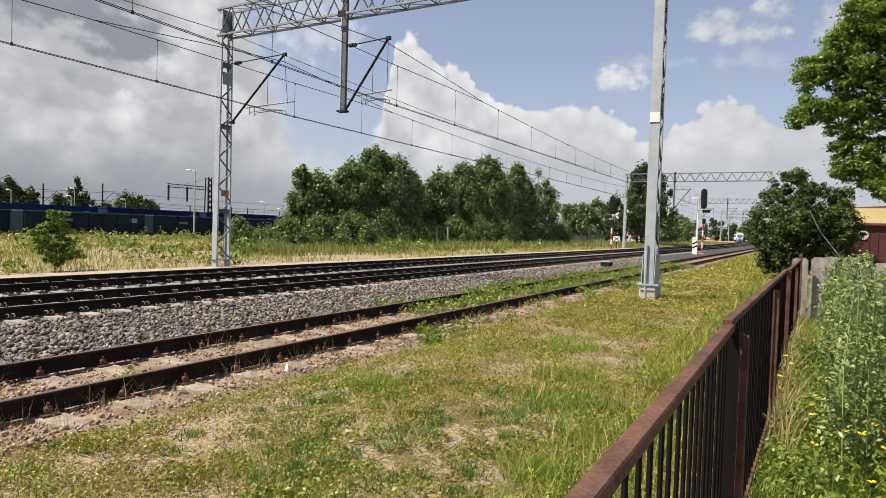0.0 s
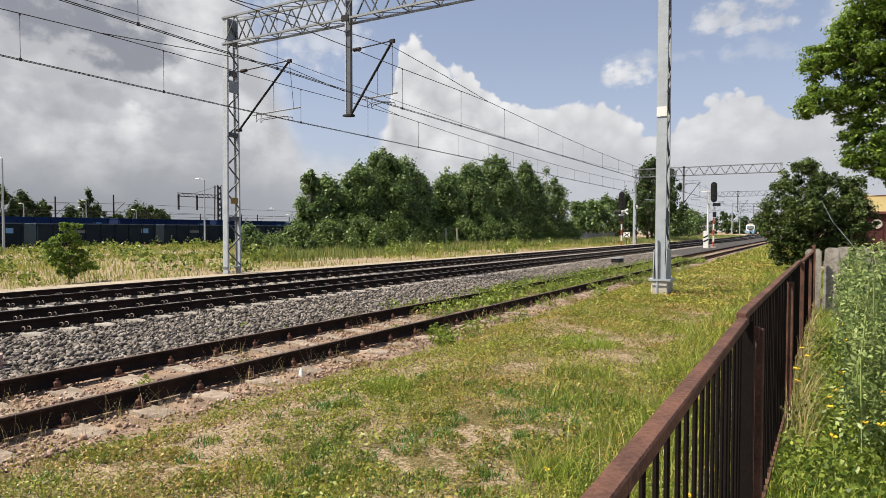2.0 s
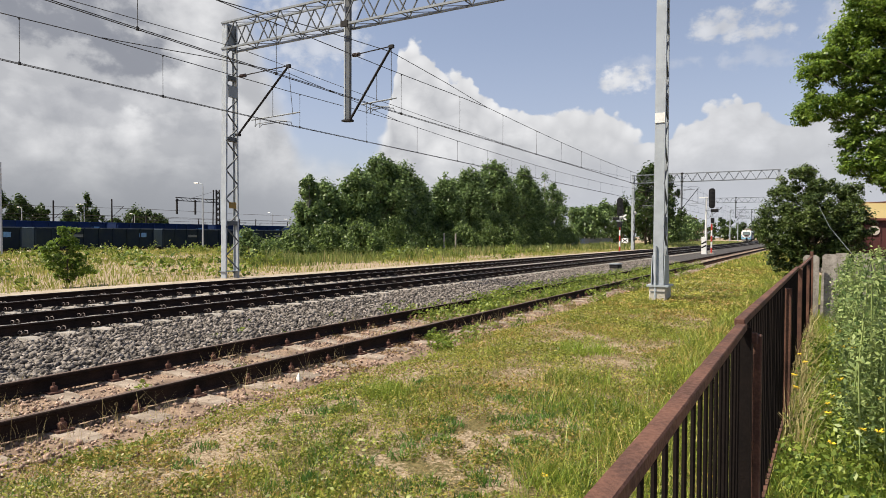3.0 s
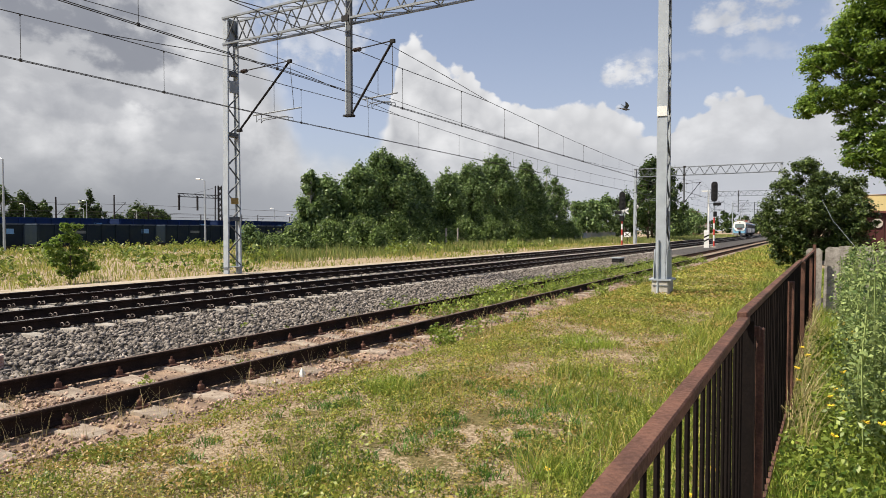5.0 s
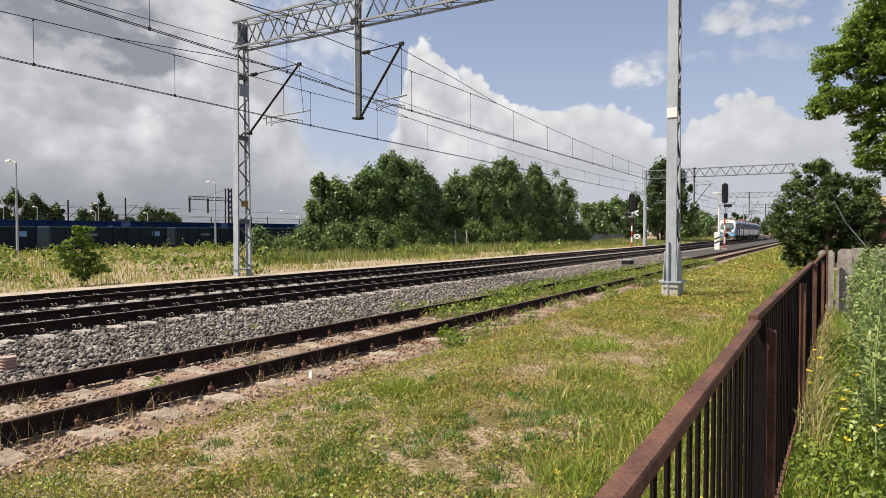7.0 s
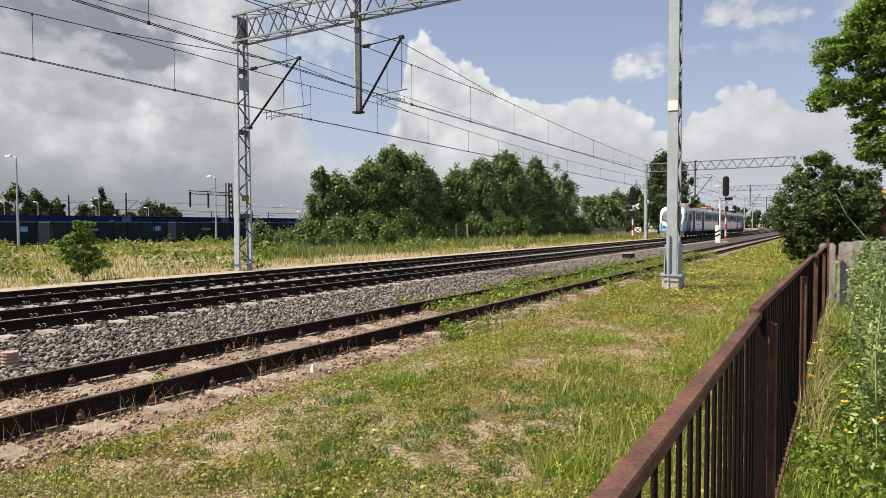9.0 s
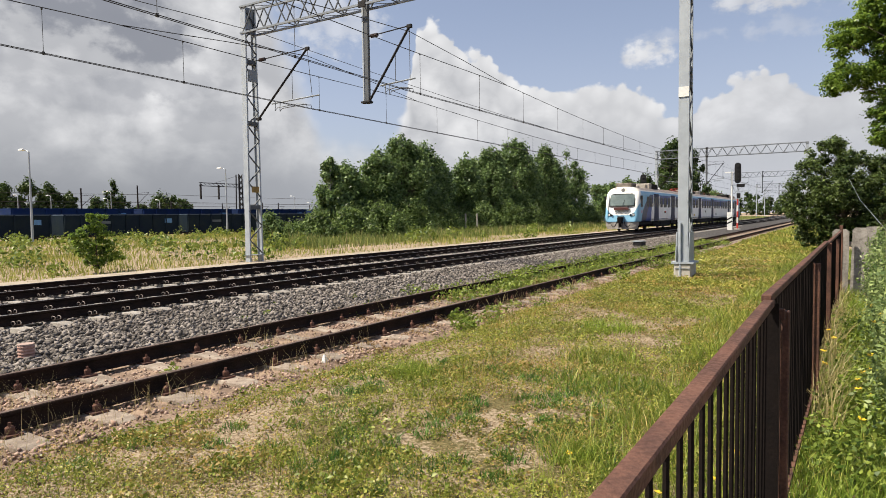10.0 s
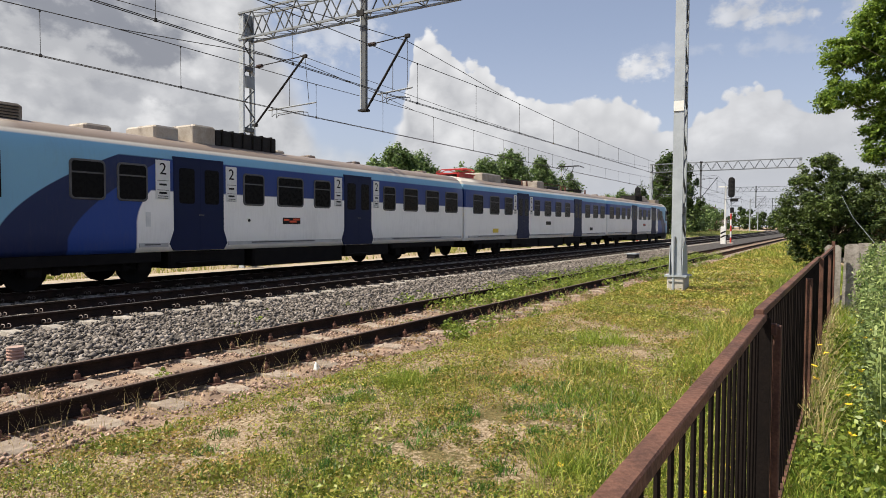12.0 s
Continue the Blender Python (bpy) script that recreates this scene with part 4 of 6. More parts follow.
GRIME_W = paint("wagon_underframe", (0.025, 0.02, 0.018), (0.014, 0.012, 0.012), 3.0, 0.85)
FADED = paint("faded_lettering", (0.14, 0.17, 0.18), (0.08, 0.1, 0.11), 3.0, 0.7)
a_wagon = gondola("dark weathered open goods wagon with ribbed sides", WAGON_DARK, 3.15, WAGON_RIM)
b_wagon = gondola("blue open goods wagon with ribbed sides", WAGON_BLUE, 3.85)
a_wagon.matrix_basis, b_wagon.matrix_basis = pose(-68, 12.5, -0.8), pose(-73, 10.0, -0.8)
for i in range(1, 8):
    copy_thing(a_wagon, pose(-68, 12.5 + 14.4 * i, -0.8))
    copy_thing(b_wagon, pose(-73, 10.0 + 14.4 * i, -0.8))
copy_thing(a_wagon, pose(-68, -1.9, -0.8))
r_wagon = gondola("rust-red open goods wagon at the end of the row", paint("rusty_wagon", (0.10, 0.035, 0.028), (0.06, 0.03, 0.025), 1.0, 0.7, 0, 0.2, 14), 3.85)
r_wagon.matrix_basis = pose(-73, -4.4, -0.8)


def lamp_post(x, y, z, tall, arm, label):
    t = thing("street_lamp", label, "lamp post", "yard lamps", at=pose(x, y, z))
    part("pole", Geo().tube((0, 0, -0.3), (0, 0, tall), 0.11, 0.06, n=8), GALV, t)
    part("arm", Geo().path([(0, 0, tall - 0.05), (arm * 0.4, 0, tall + 0.12), (arm, 0, tall + 0.2)], 0.035, 6), GALV, t)
    part("lamp_head", Geo().box(arm * 1.15, 0, tall + 0.2, 0.75, 0.3, 0.14, cut=0.04), WHITE, t)


lamp_post(-61.0, 50.3, -0.1, 7.6, -0.9, "tall grey yard lamp post with one arm")
lamp_post(-55.0, 26.2, 0.0, 7.3, -0.9, "tall grey yard lamp post with one arm")
for x, y, tall in ((-120, 71.6, 8.0), (-120, 60.5, 7), (-120, 120.5, 8.0), (-120, 126.5, 6.5), (-118, 69.8, 6.5), (-120, 82, 6.5), (-122, 56, 7)):
    lamp_post(x, y, -0.8, tall, -0.9, "distant yard lamp post with one arm")


def yard_gantry():
    t = thing("yard_gantry", "dark rusty lattice mast with a cantilever beam", "gantry", at=pose(-80, 68.5, -0.8))
    m = part("mast", Geo().box(0, 0, 0.1, 1.0, 1.0, 0.2), IRON, t)
    for sx in (-1, 1):
        for sy in (-1, 1):
            part("leg", Geo().tube((sx * 0.4, sy * 0.4, 0), (sx * 0.3, sy * 0.3, 9.4), 0.09, n=4), IRON, m)
    for i in range(11):
        z = 0.2 + i * 0.84
        for s in (-1, 1):
            part("brace", Geo().tube((-0.38 * s, 0.36, z), (0.38 * s, 0.36, z + 0.84), 0.05, n=4), IRON, m)
            part("brace", Geo().tube((0.36, -0.38 * s, z), (0.36, 0.38 * s, z + 0.84), 0.05, n=4), IRON, m)
    b = part("beam", Geo().box(0, -3.6, 7.9, 0.12, 7.4, 0.1).box(0, -3.6, 7.45, 0.12, 7.4, 0.1), IRON, t)
    for i in range(10):
        part("brace", Geo().tube((0, -i * 0.73, 7.45), (0, -(i + 1) * 0.73, 7.9), 0.03, n=4), IRON, b)
    for y in (-7.1, -3.9):
        part("drop_post", Geo().box(0, y, 6.6, 0.2, 0.2, 2.2), IRON, t)
    part("stay", Geo().tube((0, 0, 9.3), (0, -4.5, 7.95), 0.025, n=4), IRON, t)


yard_gantry()


def yard_mast(x, y, tall):
    t = thing("yard_mast", "dark overhead-line mast in the freight yard", "mast", "yard masts", at=pose(x, y, -0.8))
    part("pole", Geo().tube((0, 0, 0), (0, 0, tall), 0.18, 0.12, n=6), IRON, t)
    part("bracket", Geo().tube((0, 0, tall * 0.62), (0.2, 2.2, tall * 0.86), 0.05, n=5).tube((0, 0, tall * 0.84), (0.2, 2.2, tall * 0.86), 0.03, n=5), IRON, t)


for x, y, tall in ((-112, 61.5, 8.2), (-112, 72.0, 9.0), (-112, 79.0, 6.2), (-130, 60, 6.0), (-135, 92, 6.5), (-135, 110, 6.5), (-140, 128, 7), (-140, 134, 7), (-140, 147, 6.6)):
    yard_mast(x, y, tall)


def yard_wire(x, z):
    t = thing("yard_wire", "thin dark overhead wire across the freight yard", "wire", "yard wires")
    part("strand", Geo().path([(x, 20 + 20 * i, z - 0.25 * math.sin(math.pi * (i % 3) / 3)) for i in range(10)], 0.03, 4), WIRE, t)


for x, z in ((-112, 5.2), (-112, 6.6), (-130, 5.0), (-140, 5.9)):
    yard_wire(x, z)


# ---- signals and posts by the line ----
def make_signal(x, y, tall, cross, label):
    t = thing("railway_signal", label, "signal", "line signals", at=pose(x, y, 0.0))
    n = 6
    for i in range(n):
        part("pole_band", Geo().tube((0, 0, i * 0.62), (0, 0, (i + 1) * 0.62), 0.085, n=10), RED if i % 2 == 0 else WHITE, t)
    part("upper_pole", Geo().tube((0, 0, n * 0.62), (0, 0, tall - 0.3), 0.07, n=10), GALV if not cross else WHITE, t)
    hd = part("signal_head", Geo().loft([[Vector((a * w, yy, tall - 1.05 + b * w)) for a, b in round_rect(0.62, 2.1, 0.3)] for yy, w in ((-0.14, 0.97), (-0.12, 1.0), (0.02, 1.0))]), BLACK, t)
    for i in range(4):
        z = tall - 0.38 - i * 0.45
        hood = part("hood", Geo().path([(0.15 * math.cos(q), -0.26, z + 0.15 * math.sin(q)) for q in (math.pi * k / 6 for k in range(7))], 0.03, 5), BLACK, hd)
        part("lens", Geo().disc((0, -0.145, z), (0, 1, 0), 0.11, 0.03, 12), LENS_DARK, hd)
    part("speed_box", Geo().box(0.28 if not cross else -0.4, -0.1, tall - 2.35, 0.75, 0.3, 0.32, cut=0.05), BLACK, t)
    part("platform", Geo().box(-0.1, 0.05, tall - 2.3, 1.1, 0.5, 0.05), GALV_DARK, t)
    if cross:
        for a in (-32, 32):
            part("cross_board", Geo().box(0, 0, 0, 1.1, 0.03, 0.16), WHITE, t, at=pose(0.28, -0.12, tall - 2.2, 0, a, 0))
        part("lower_box", Geo().box(0, -0.12, tall - 3.0, 0.5, 0.25, 0.6, cut=0.04), BLACK, t)
    else:
        part("brace", Geo().tube((0.05, 0, tall - 3.6), (-0.55, 0, tall - 2.3), 0.04, n=5), GALV, t)
        part("ladder_rail", Geo().tube((-0.6, 0, tall - 2.3), (-0.6, 0, tall - 0.6), 0.03, n=5), GALV, t)
        part("lower_box", Geo().box(0.1, -0.12, tall - 3.4, 0.34, 0.25, 0.55, cut=0.04), BLACK, t)
    part("base", Geo().box(0, 0, 0.02, 0.6, 0.6, 0.16, cut=0.03), CONCRETE, t)


LENS_DARK = paint("unlit_lens", (0.03, 0.03, 0.03), (0.02, 0.02, 0.02), 4.0, 0.15)
make_signal(-9.3, 72.5, 6.85, False, "railway signal on a red and white pole with dark head")
make_signal(-18.9, 72.5, 6.1, True, "railway signal on a red and white pole with crossed white boards")


def marker_post():
    t = thing("marker_post", "white concrete marker post with slanting black stripes", "marker post", at=pose(-9.75, 70.5, 0))
    part("slab", Geo().box(0, 0, 0.85, 0.5, 0.14, 1.8, cut=0.02), WHITE, t)
    for z in (0.75, 1.15):
        part("stripe", Geo().box(0, -0.076, 0, 0.53, 0.008, 0.14), BLACK, t, at=pose(0, 0, z, 0, -28, 0))


marker_post()


def small_items():
    t = thing("line_mast", "slender white post beside the line", "mast", at=pose(-10.6, 78.0, 0))
    part("pole", Geo().tube((0, 0, 0), (0, 0, 6.2), 0.09, 0.07, n=8), WHITE, t)
    part("lamp_head", Geo().box(-0.3, 0, 6.2, 0.9, 0.2, 0.12), WHITE, t)
    t = thing("globe_lamp", "dark post with a pale globe lamp", "lamp post", at=pose(-20.5, 86.0, 0))
    part("pole", Geo().tube((0, 0, 0), (0, 0, 4.6), 0.06, n=6), IRON, t)
    g = Geo()
    g.loft([[Vector((0.26 * math.cos(b) * math.cos(a), 0.26 * math.cos(b) * math.sin(a), 4.85 + 0.26 * math.sin(b))) for a in (2 * math.pi * i / 10 for i in range(10))] for b in (radians(d) for d in (-85, -50, -20, 10, 40, 85))])
    part("globe", g, WHITE, t, smooth=True)
    t = thing("dwarf_sign", "small crossed sign board on a short post", "sign", at=pose(-20.2, 80.0, 0))
    part("post", Geo().tube((0, 0, 0), (0, 0, 1.2), 0.04, n=6), IRON, t)
    part("board", Geo().box(0, -0.05, 1.25, 0.8, 0.03, 0.6, cut=0.02), WHITE, t)
    for a in (-38, 38):
        part("stroke", Geo().box(0, -0.07, 0, 0.8, 0.01, 0.09), BLACK, t, at=pose(0, 0, 1.25, 0, a, 0))
    # a ribbed end of cable conduit in the ballast
    t = thing("cable_duct", "short ribbed reddish plastic cable duct standing in ballast", "duct", at=pose(-8.98, 4.14, -0.06))
    g = Geo()
    g.loft([[Vector(((0.092 + 0.010 * (i % 2)) * math.cos(a), (0.092 + 0.010 * (i % 2)) * math.sin(a), i * 0.021)) for a in (2 * math.pi * k / 16 for k in range(16))] for i in range(11)])
    part("pipe", g, DUCT, t, smooth=False)
    part("lid", Geo().disc((0, 0, 0.218), (0, 0, 1), 0.098, 0.02, 16), FRAME_D, t)
    t = thing("stone", "small pale stone beside the siding rail", "stone", at=pose(-5.62, 6.1, -0.10))
    part("rock", Geo().loft([[Vector((0.05 * k * math.cos(a), 0.045 * k * math.sin(a) + 0.01 * k, z)) for a in (2 * math.pi * i / 7 + 0.3 * z for i in range(7))] for z, k in ((-0.05, 1.0), (0.02, 0.9), (0.07, 0.5), (0.1, 0.12))]), WHITE, t)
    t = thing("junction_box", "low dark cable box in the ballast", "box", at=pose(-9.2, 34.5, 0.0))
    part("case", Geo().box(0, 0, 0.16, 0.5, 0.7, 0.2, cut=0.04), IRON, t)
    part("lid", Geo().box(0, 0, 0.28, 0.56, 0.76, 0.05, cut=0.02), GALV_DARK, t)
    for x, y in ((-29.5, 51.3), (-29.5, 53.5)):
        t = thing("fence_post", "bare pale concrete fence post before the bushes", "post", "old posts", at=pose(x, y, 0))
        part("shaft", Geo().box(0, 0, 0.95, 0.13, 0.13, 2.0, cut=0.02), CONCRETE, t)
    t = thing("distant_fence", "distant grey wire fence with blue-painted sections", "fence", at=pose(-33, 88, 0))
    for i in range(14):
        part("panel", Geo().box(0, i * 2.5, 0.75, 0.05, 2.4, 1.25), FENCE_BLUE if i in (1, 2, 3, 5, 6) else GALV_DARK, t)
        part("post", Geo().box(0, i * 2.5 - 1.25, 0.8, 0.1, 0.1, 1.6), CONCRETE, t)


DUCT = paint("pinkish_duct", (0.42, 0.25, 0.2), (0.3, 0.17, 0.13), 8.0, 0.6)
FRAME_D = paint("duct_lid", (0.45, 0.33, 0.28), (0.3, 0.2, 0.16), 8.0, 0.6)
FENCE_BLUE = paint("graffiti_blue", (0.10, 0.18, 0.33), (0.22, 0.25, 0.27), 0.7, 0.8)
small_items()


# ---- houses and sheds ----
def pink_house():
    t = thing("house", "distant salmon-pink house with a flat upper storey", "house", at=pose(-36, 214, 0))
    part("wall", Geo().box(0, 0, 2.2, 8, 9, 4.8), PINK, t)
    part("upper_wall", Geo().box(1, 0, 6.0, 5, 6, 2.9), PALE, t)
    part("roof", Geo().box(0, 0, 4.75, 8.5, 9.5, 0.3), ROOF_RED, t)
    part("roof_slab", Geo().box(1, 0, 7.6, 5.6, 6.6, 0.25), ROOF_RED, t)
    for x in (-2.4, 0.0, 2.4):
        w = part("window", Geo().box(x, -4.52, 2.9, 1.3, 0.08, 1.3), WHITE, t)
        part("pane", Geo().box(x, -4.57, 2.9, 1.1, 0.04, 1.1), GLASS_W, w)
    for x in (0.0, 2.0):
        w = part("window", Geo().box(x, -3.02, 6.1, 1.2, 0.08, 1.2), WHITE, t)
        part("pane", Geo().box(x, -3.07, 6.1, 1.0, 0.04, 1.0), GLASS_W, w)


PINK = paint("salmon_render", (0.50, 0.24, 0.18), (0.40, 0.2, 0.15), 1.0, 0.9)
PALE = paint("pale_render", (0.55, 0.5, 0.45), (0.45, 0.4, 0.35), 1.0, 0.9)
ROOF_RED = paint("red_roof", (0.20, 0.06, 0.045), (0.12, 0.04, 0.03), 2.0, 0.8)
GLASS_W = paint("house_glass", (0.03, 0.035, 0.04), (0.05, 0.05, 0.05), 1.0, 0.1)
YELLOW_WALL = paint("yellow_render", (0.62, 0.50, 0.24), (0.54, 0.43, 0.2), 0.8, 0.9, 0, 0.2)
MAROON = paint("maroon_sheet", (0.095, 0.022, 0.022), (0.065, 0.016, 0.016), 1.2, 0.6, 0, 0.2, 14)
pink_house()


def garden_buildings():
    t = thing("shed", "maroon sheet-metal shed behind the board fence", "shed", at=pose(3.5, 34.0, 0))
    part("wall", Geo().box(0, 0, 1.2, 4.2, 3.0, 2.5), MAROON, t)
    for i in range(14):
        part("rib", Geo().box(-2.03 + i * 0.312, -1.51, 1.2, 0.05, 0.03, 2.4), MAROON, t)
    part("roof", Geo().box(0, 0, 2.52, 4.5, 3.3, 0.1, cut=0.02), ROOF_RED, t)
    part("crest", Geo().disc((-1.3, -1.53, 2.05), (0, 1, 0), 0.2, 0.03, 14), PALE, t)
    t = thing("house", "yellow rendered house behind the garden trees", "house", at=pose(8.0, 46.0, 0))
    part("wall", Geo().box(0, 0, 1.8, 11.2, 8, 3.8), YELLOW_WALL, t)
    part("gable", Geo().loft([[Vector((x, -4.02, z)) for x, z in ((-5.8, 3.66), (5.8, 3.66), (0, 3.95))], [Vector((x, 4.5, z)) for x, z in ((-5.8, 3.66), (5.8, 3.66), (0, 3.95))]]), ROOF_RED, t)
    for x in (-3.2, 0.4, 3.6):
        w = part("window", Geo().box(x, -4.03, 2.2, 1.3, 0.1, 1.4), WHITE, t)
        part("pane", Geo().box(x, -4.09, 2.2, 1.1, 0.04, 1.2), GLASS_W, w)
    t = thing("distant_hall", "low pale depot hall far along the line", "building", at=pose(-60, 330, 0))
    part("wall", Geo().box(0, 0, 2.5, 30, 12, 5), PALE, t)
    part("roof", Geo().box(0, 0, 5.1, 31, 13, 0.3), ROOF_RED, t)


garden_buildings()
t = thing("guy_wire", "pale wire running down from the bush to the fence", "wire")
part("strand", Geo().path([(0.15, 27.5, 2.9), (0.4, 22.0, 2.05), (0.75, 14.95, 1.3)], 0.006, 5), GALV_DARK, t)
for i in range(16):
    tree("tree", -70 + i * 7.0, 400 + (i * 37) % 23, 9 + (i * 13) % 5, 6.0, "hazy tree in the far treeline", LEAF_DARK, 0.8, 900, 22, 200 + i, 0.05, group="far treeline")


# ---- board fence ----
GREY_WOOD = paint("weathered_grey_board", (0.36, 0.33, 0.30), (0.18, 0.16, 0.14), 5.0, 0.9, 0, 0.8, 45, 0.6, each=0.15)


def board_fence():
    t = thing("board_fence", "weathered grey wooden board fence with clipped tops", "fence", at=pose(-0.05, 14.9, 0))
    for z in (0.35, 1.1):
        part("rail", Geo().box(1.6, 0.04, z, 3.6, 0.05, 0.09), GREY_WOOD, t)
    x = 0.0
    for i in range(13):
        w, h = random.uniform(0.24, 0.29), random.uniform(1.36, 1.46)
        c = 0.05
        g = Geo()
        g.loft([[Vector((a, y, b)) for a, b in ((-w / 2, 0.0), (w / 2, 0.0), (w / 2, h - c), (w / 2 - c, h), (-w / 2 + c, h), (-w / 2, h - c))] for y in (-0.013, 0.013)])
        part("board", g, GREY_WOOD, t, at=pose(x, random.uniform(-0.008, 0.008), 0, random.uniform(-1, 1), random.uniform(-1.5, 1.5), 0))
        x += w + 0.012


board_fence()


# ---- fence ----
BAR_BLACK = paint("near_black_bar", (0.014, 0.010, 0.009), (0.007, 0.006, 0.006), 6.0, 0.85, 0, 0.2, 60, 0.4, spec=0.08)
FENCE_TOP = 1.37
# runs of the fence: first and last point on the ground, and how far the rail stands above the others
FENCE_RUNS = (((-0.262, -0.6), (-0.268, 3.10), 0.0), ((-0.275, 3.06), (-0.165, 8.9), 0.022), ((-0.160, 8.96), (-0.035, 14.6), 0.0))


def make_fence():
    t = thing("metal_fence", "rusty brown steel railing fence with upright bars", "fence")
    for (ax, ay), (bx, by), dz in FENCE_RUNS:
        long = math.hypot(bx - ax, by - ay)
        at = pose(ax, ay, 0, 0, 0, -math.degrees(math.atan2(bx - ax, by - ay)))
        part("top_rail", Geo().box(0, long / 2, FENCE_TOP + dz - 0.012, 0.042, long, 0.03, cut=0.004), RUST, t, at=at)
        part("bottom_rail", Geo().box(0, long / 2, 0.18, 0.04, long, 0.03), RUST, t, at=at)
        y = 0.12
        while y < long - 0.05:
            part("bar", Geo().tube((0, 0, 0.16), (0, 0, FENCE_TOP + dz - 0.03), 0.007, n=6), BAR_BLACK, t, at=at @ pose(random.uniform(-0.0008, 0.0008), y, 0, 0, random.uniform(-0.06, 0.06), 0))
            y += 0.118
    part("flat_post", Geo().box(-0.268, 3.13, 0.64, 0.074, 0.012, 1.42), BAR_BLACK, t, "near-black flat steel post")
    part("post", Geo().box(-0.212, 3.22, 0.62, 0.034, 0.05, 1.38, cut=0.005), RUST, t)
    part("weld_stub", Geo().box(-0.232, 3.16, 1.30, 0.045, 0.02, 0.05, cut=0.004), RUST, t)
    for x, y, tall in ((-0.185, 6.3, 1.36), (-0.14, 8.93, 1.42), (-0.075, 11.9, 1.36), (-0.03, 14.66, 1.52)):
        part("post", Geo().box(x, y, tall / 2 - 0.05, 0.06, 0.06, tall, cut=0.006), RUST, t)


make_fence()


# ---- the passenger train ----
NAVY = paint("navy_paint", (0.008, 0.014, 0.055), (0.010, 0.016, 0.048), 2.0, 0.55, 0, 0.0, 30, 0.4, spec=0.15)
GLASS_DARK = paint("dark_window_glass", (0.004, 0.004, 0.005), (0.007, 0.007, 0.007), 1.0, 0.3, 0, 0, 10, 0.3, spec=0.06)
FRAME_GREY = paint("window_rubber", (0.10, 0.10, 0.105), (0.06, 0.06, 0.06), 4.0, 0.6)
ROOF_GREY = paint("dusty_roof", (0.24, 0.19, 0.155), (0.12, 0.09, 0.075), 1.5, 0.8, 0, 0.2, 20, 0.6)
BOX_GREY = paint("roof_box_grey", (0.42, 0.38, 0.33), (0.26, 0.22, 0.18), 2.0, 0.7, 0, 0.2, 30, 0.5)
BOX_BROWN = paint("weathered_unit_grey", (0.26, 0.225, 0.185), (0.14, 0.115, 0.09), 3.0, 0.75, 0, 0.2, 30, 0.6)
GRIME = paint("underframe_grime", (0.012, 0.010, 0.009), (0.007, 0.006, 0.006), 3.0, 0.85, 0.0, 0.3, 40, 0.5, spec=0.15)
PANTO_RED = paint("pantograph_red", (0.5, 0.03, 0.03), (0.3, 0.02, 0.02), 3.0, 0.5)
CREAM = paint("cream_lettering_panel", (0.7, 0.7, 0.68), (0.6, 0.6, 0.58), 4.0, 0.5)
ORANGE = paint("orange_red_sign", (0.75, 0.09, 0.02), (0.6, 0.06, 0.02), 4.0, 0.5)
YELLOW = paint("yellow_plate", (0.75, 0.55, 0.03), (0.6, 0.42, 0.03), 4.0, 0.5)
CREST = paint("crest_red", (0.6, 0.04, 0.04), (0.5, 0.03, 0.03), 4.0, 0.5)


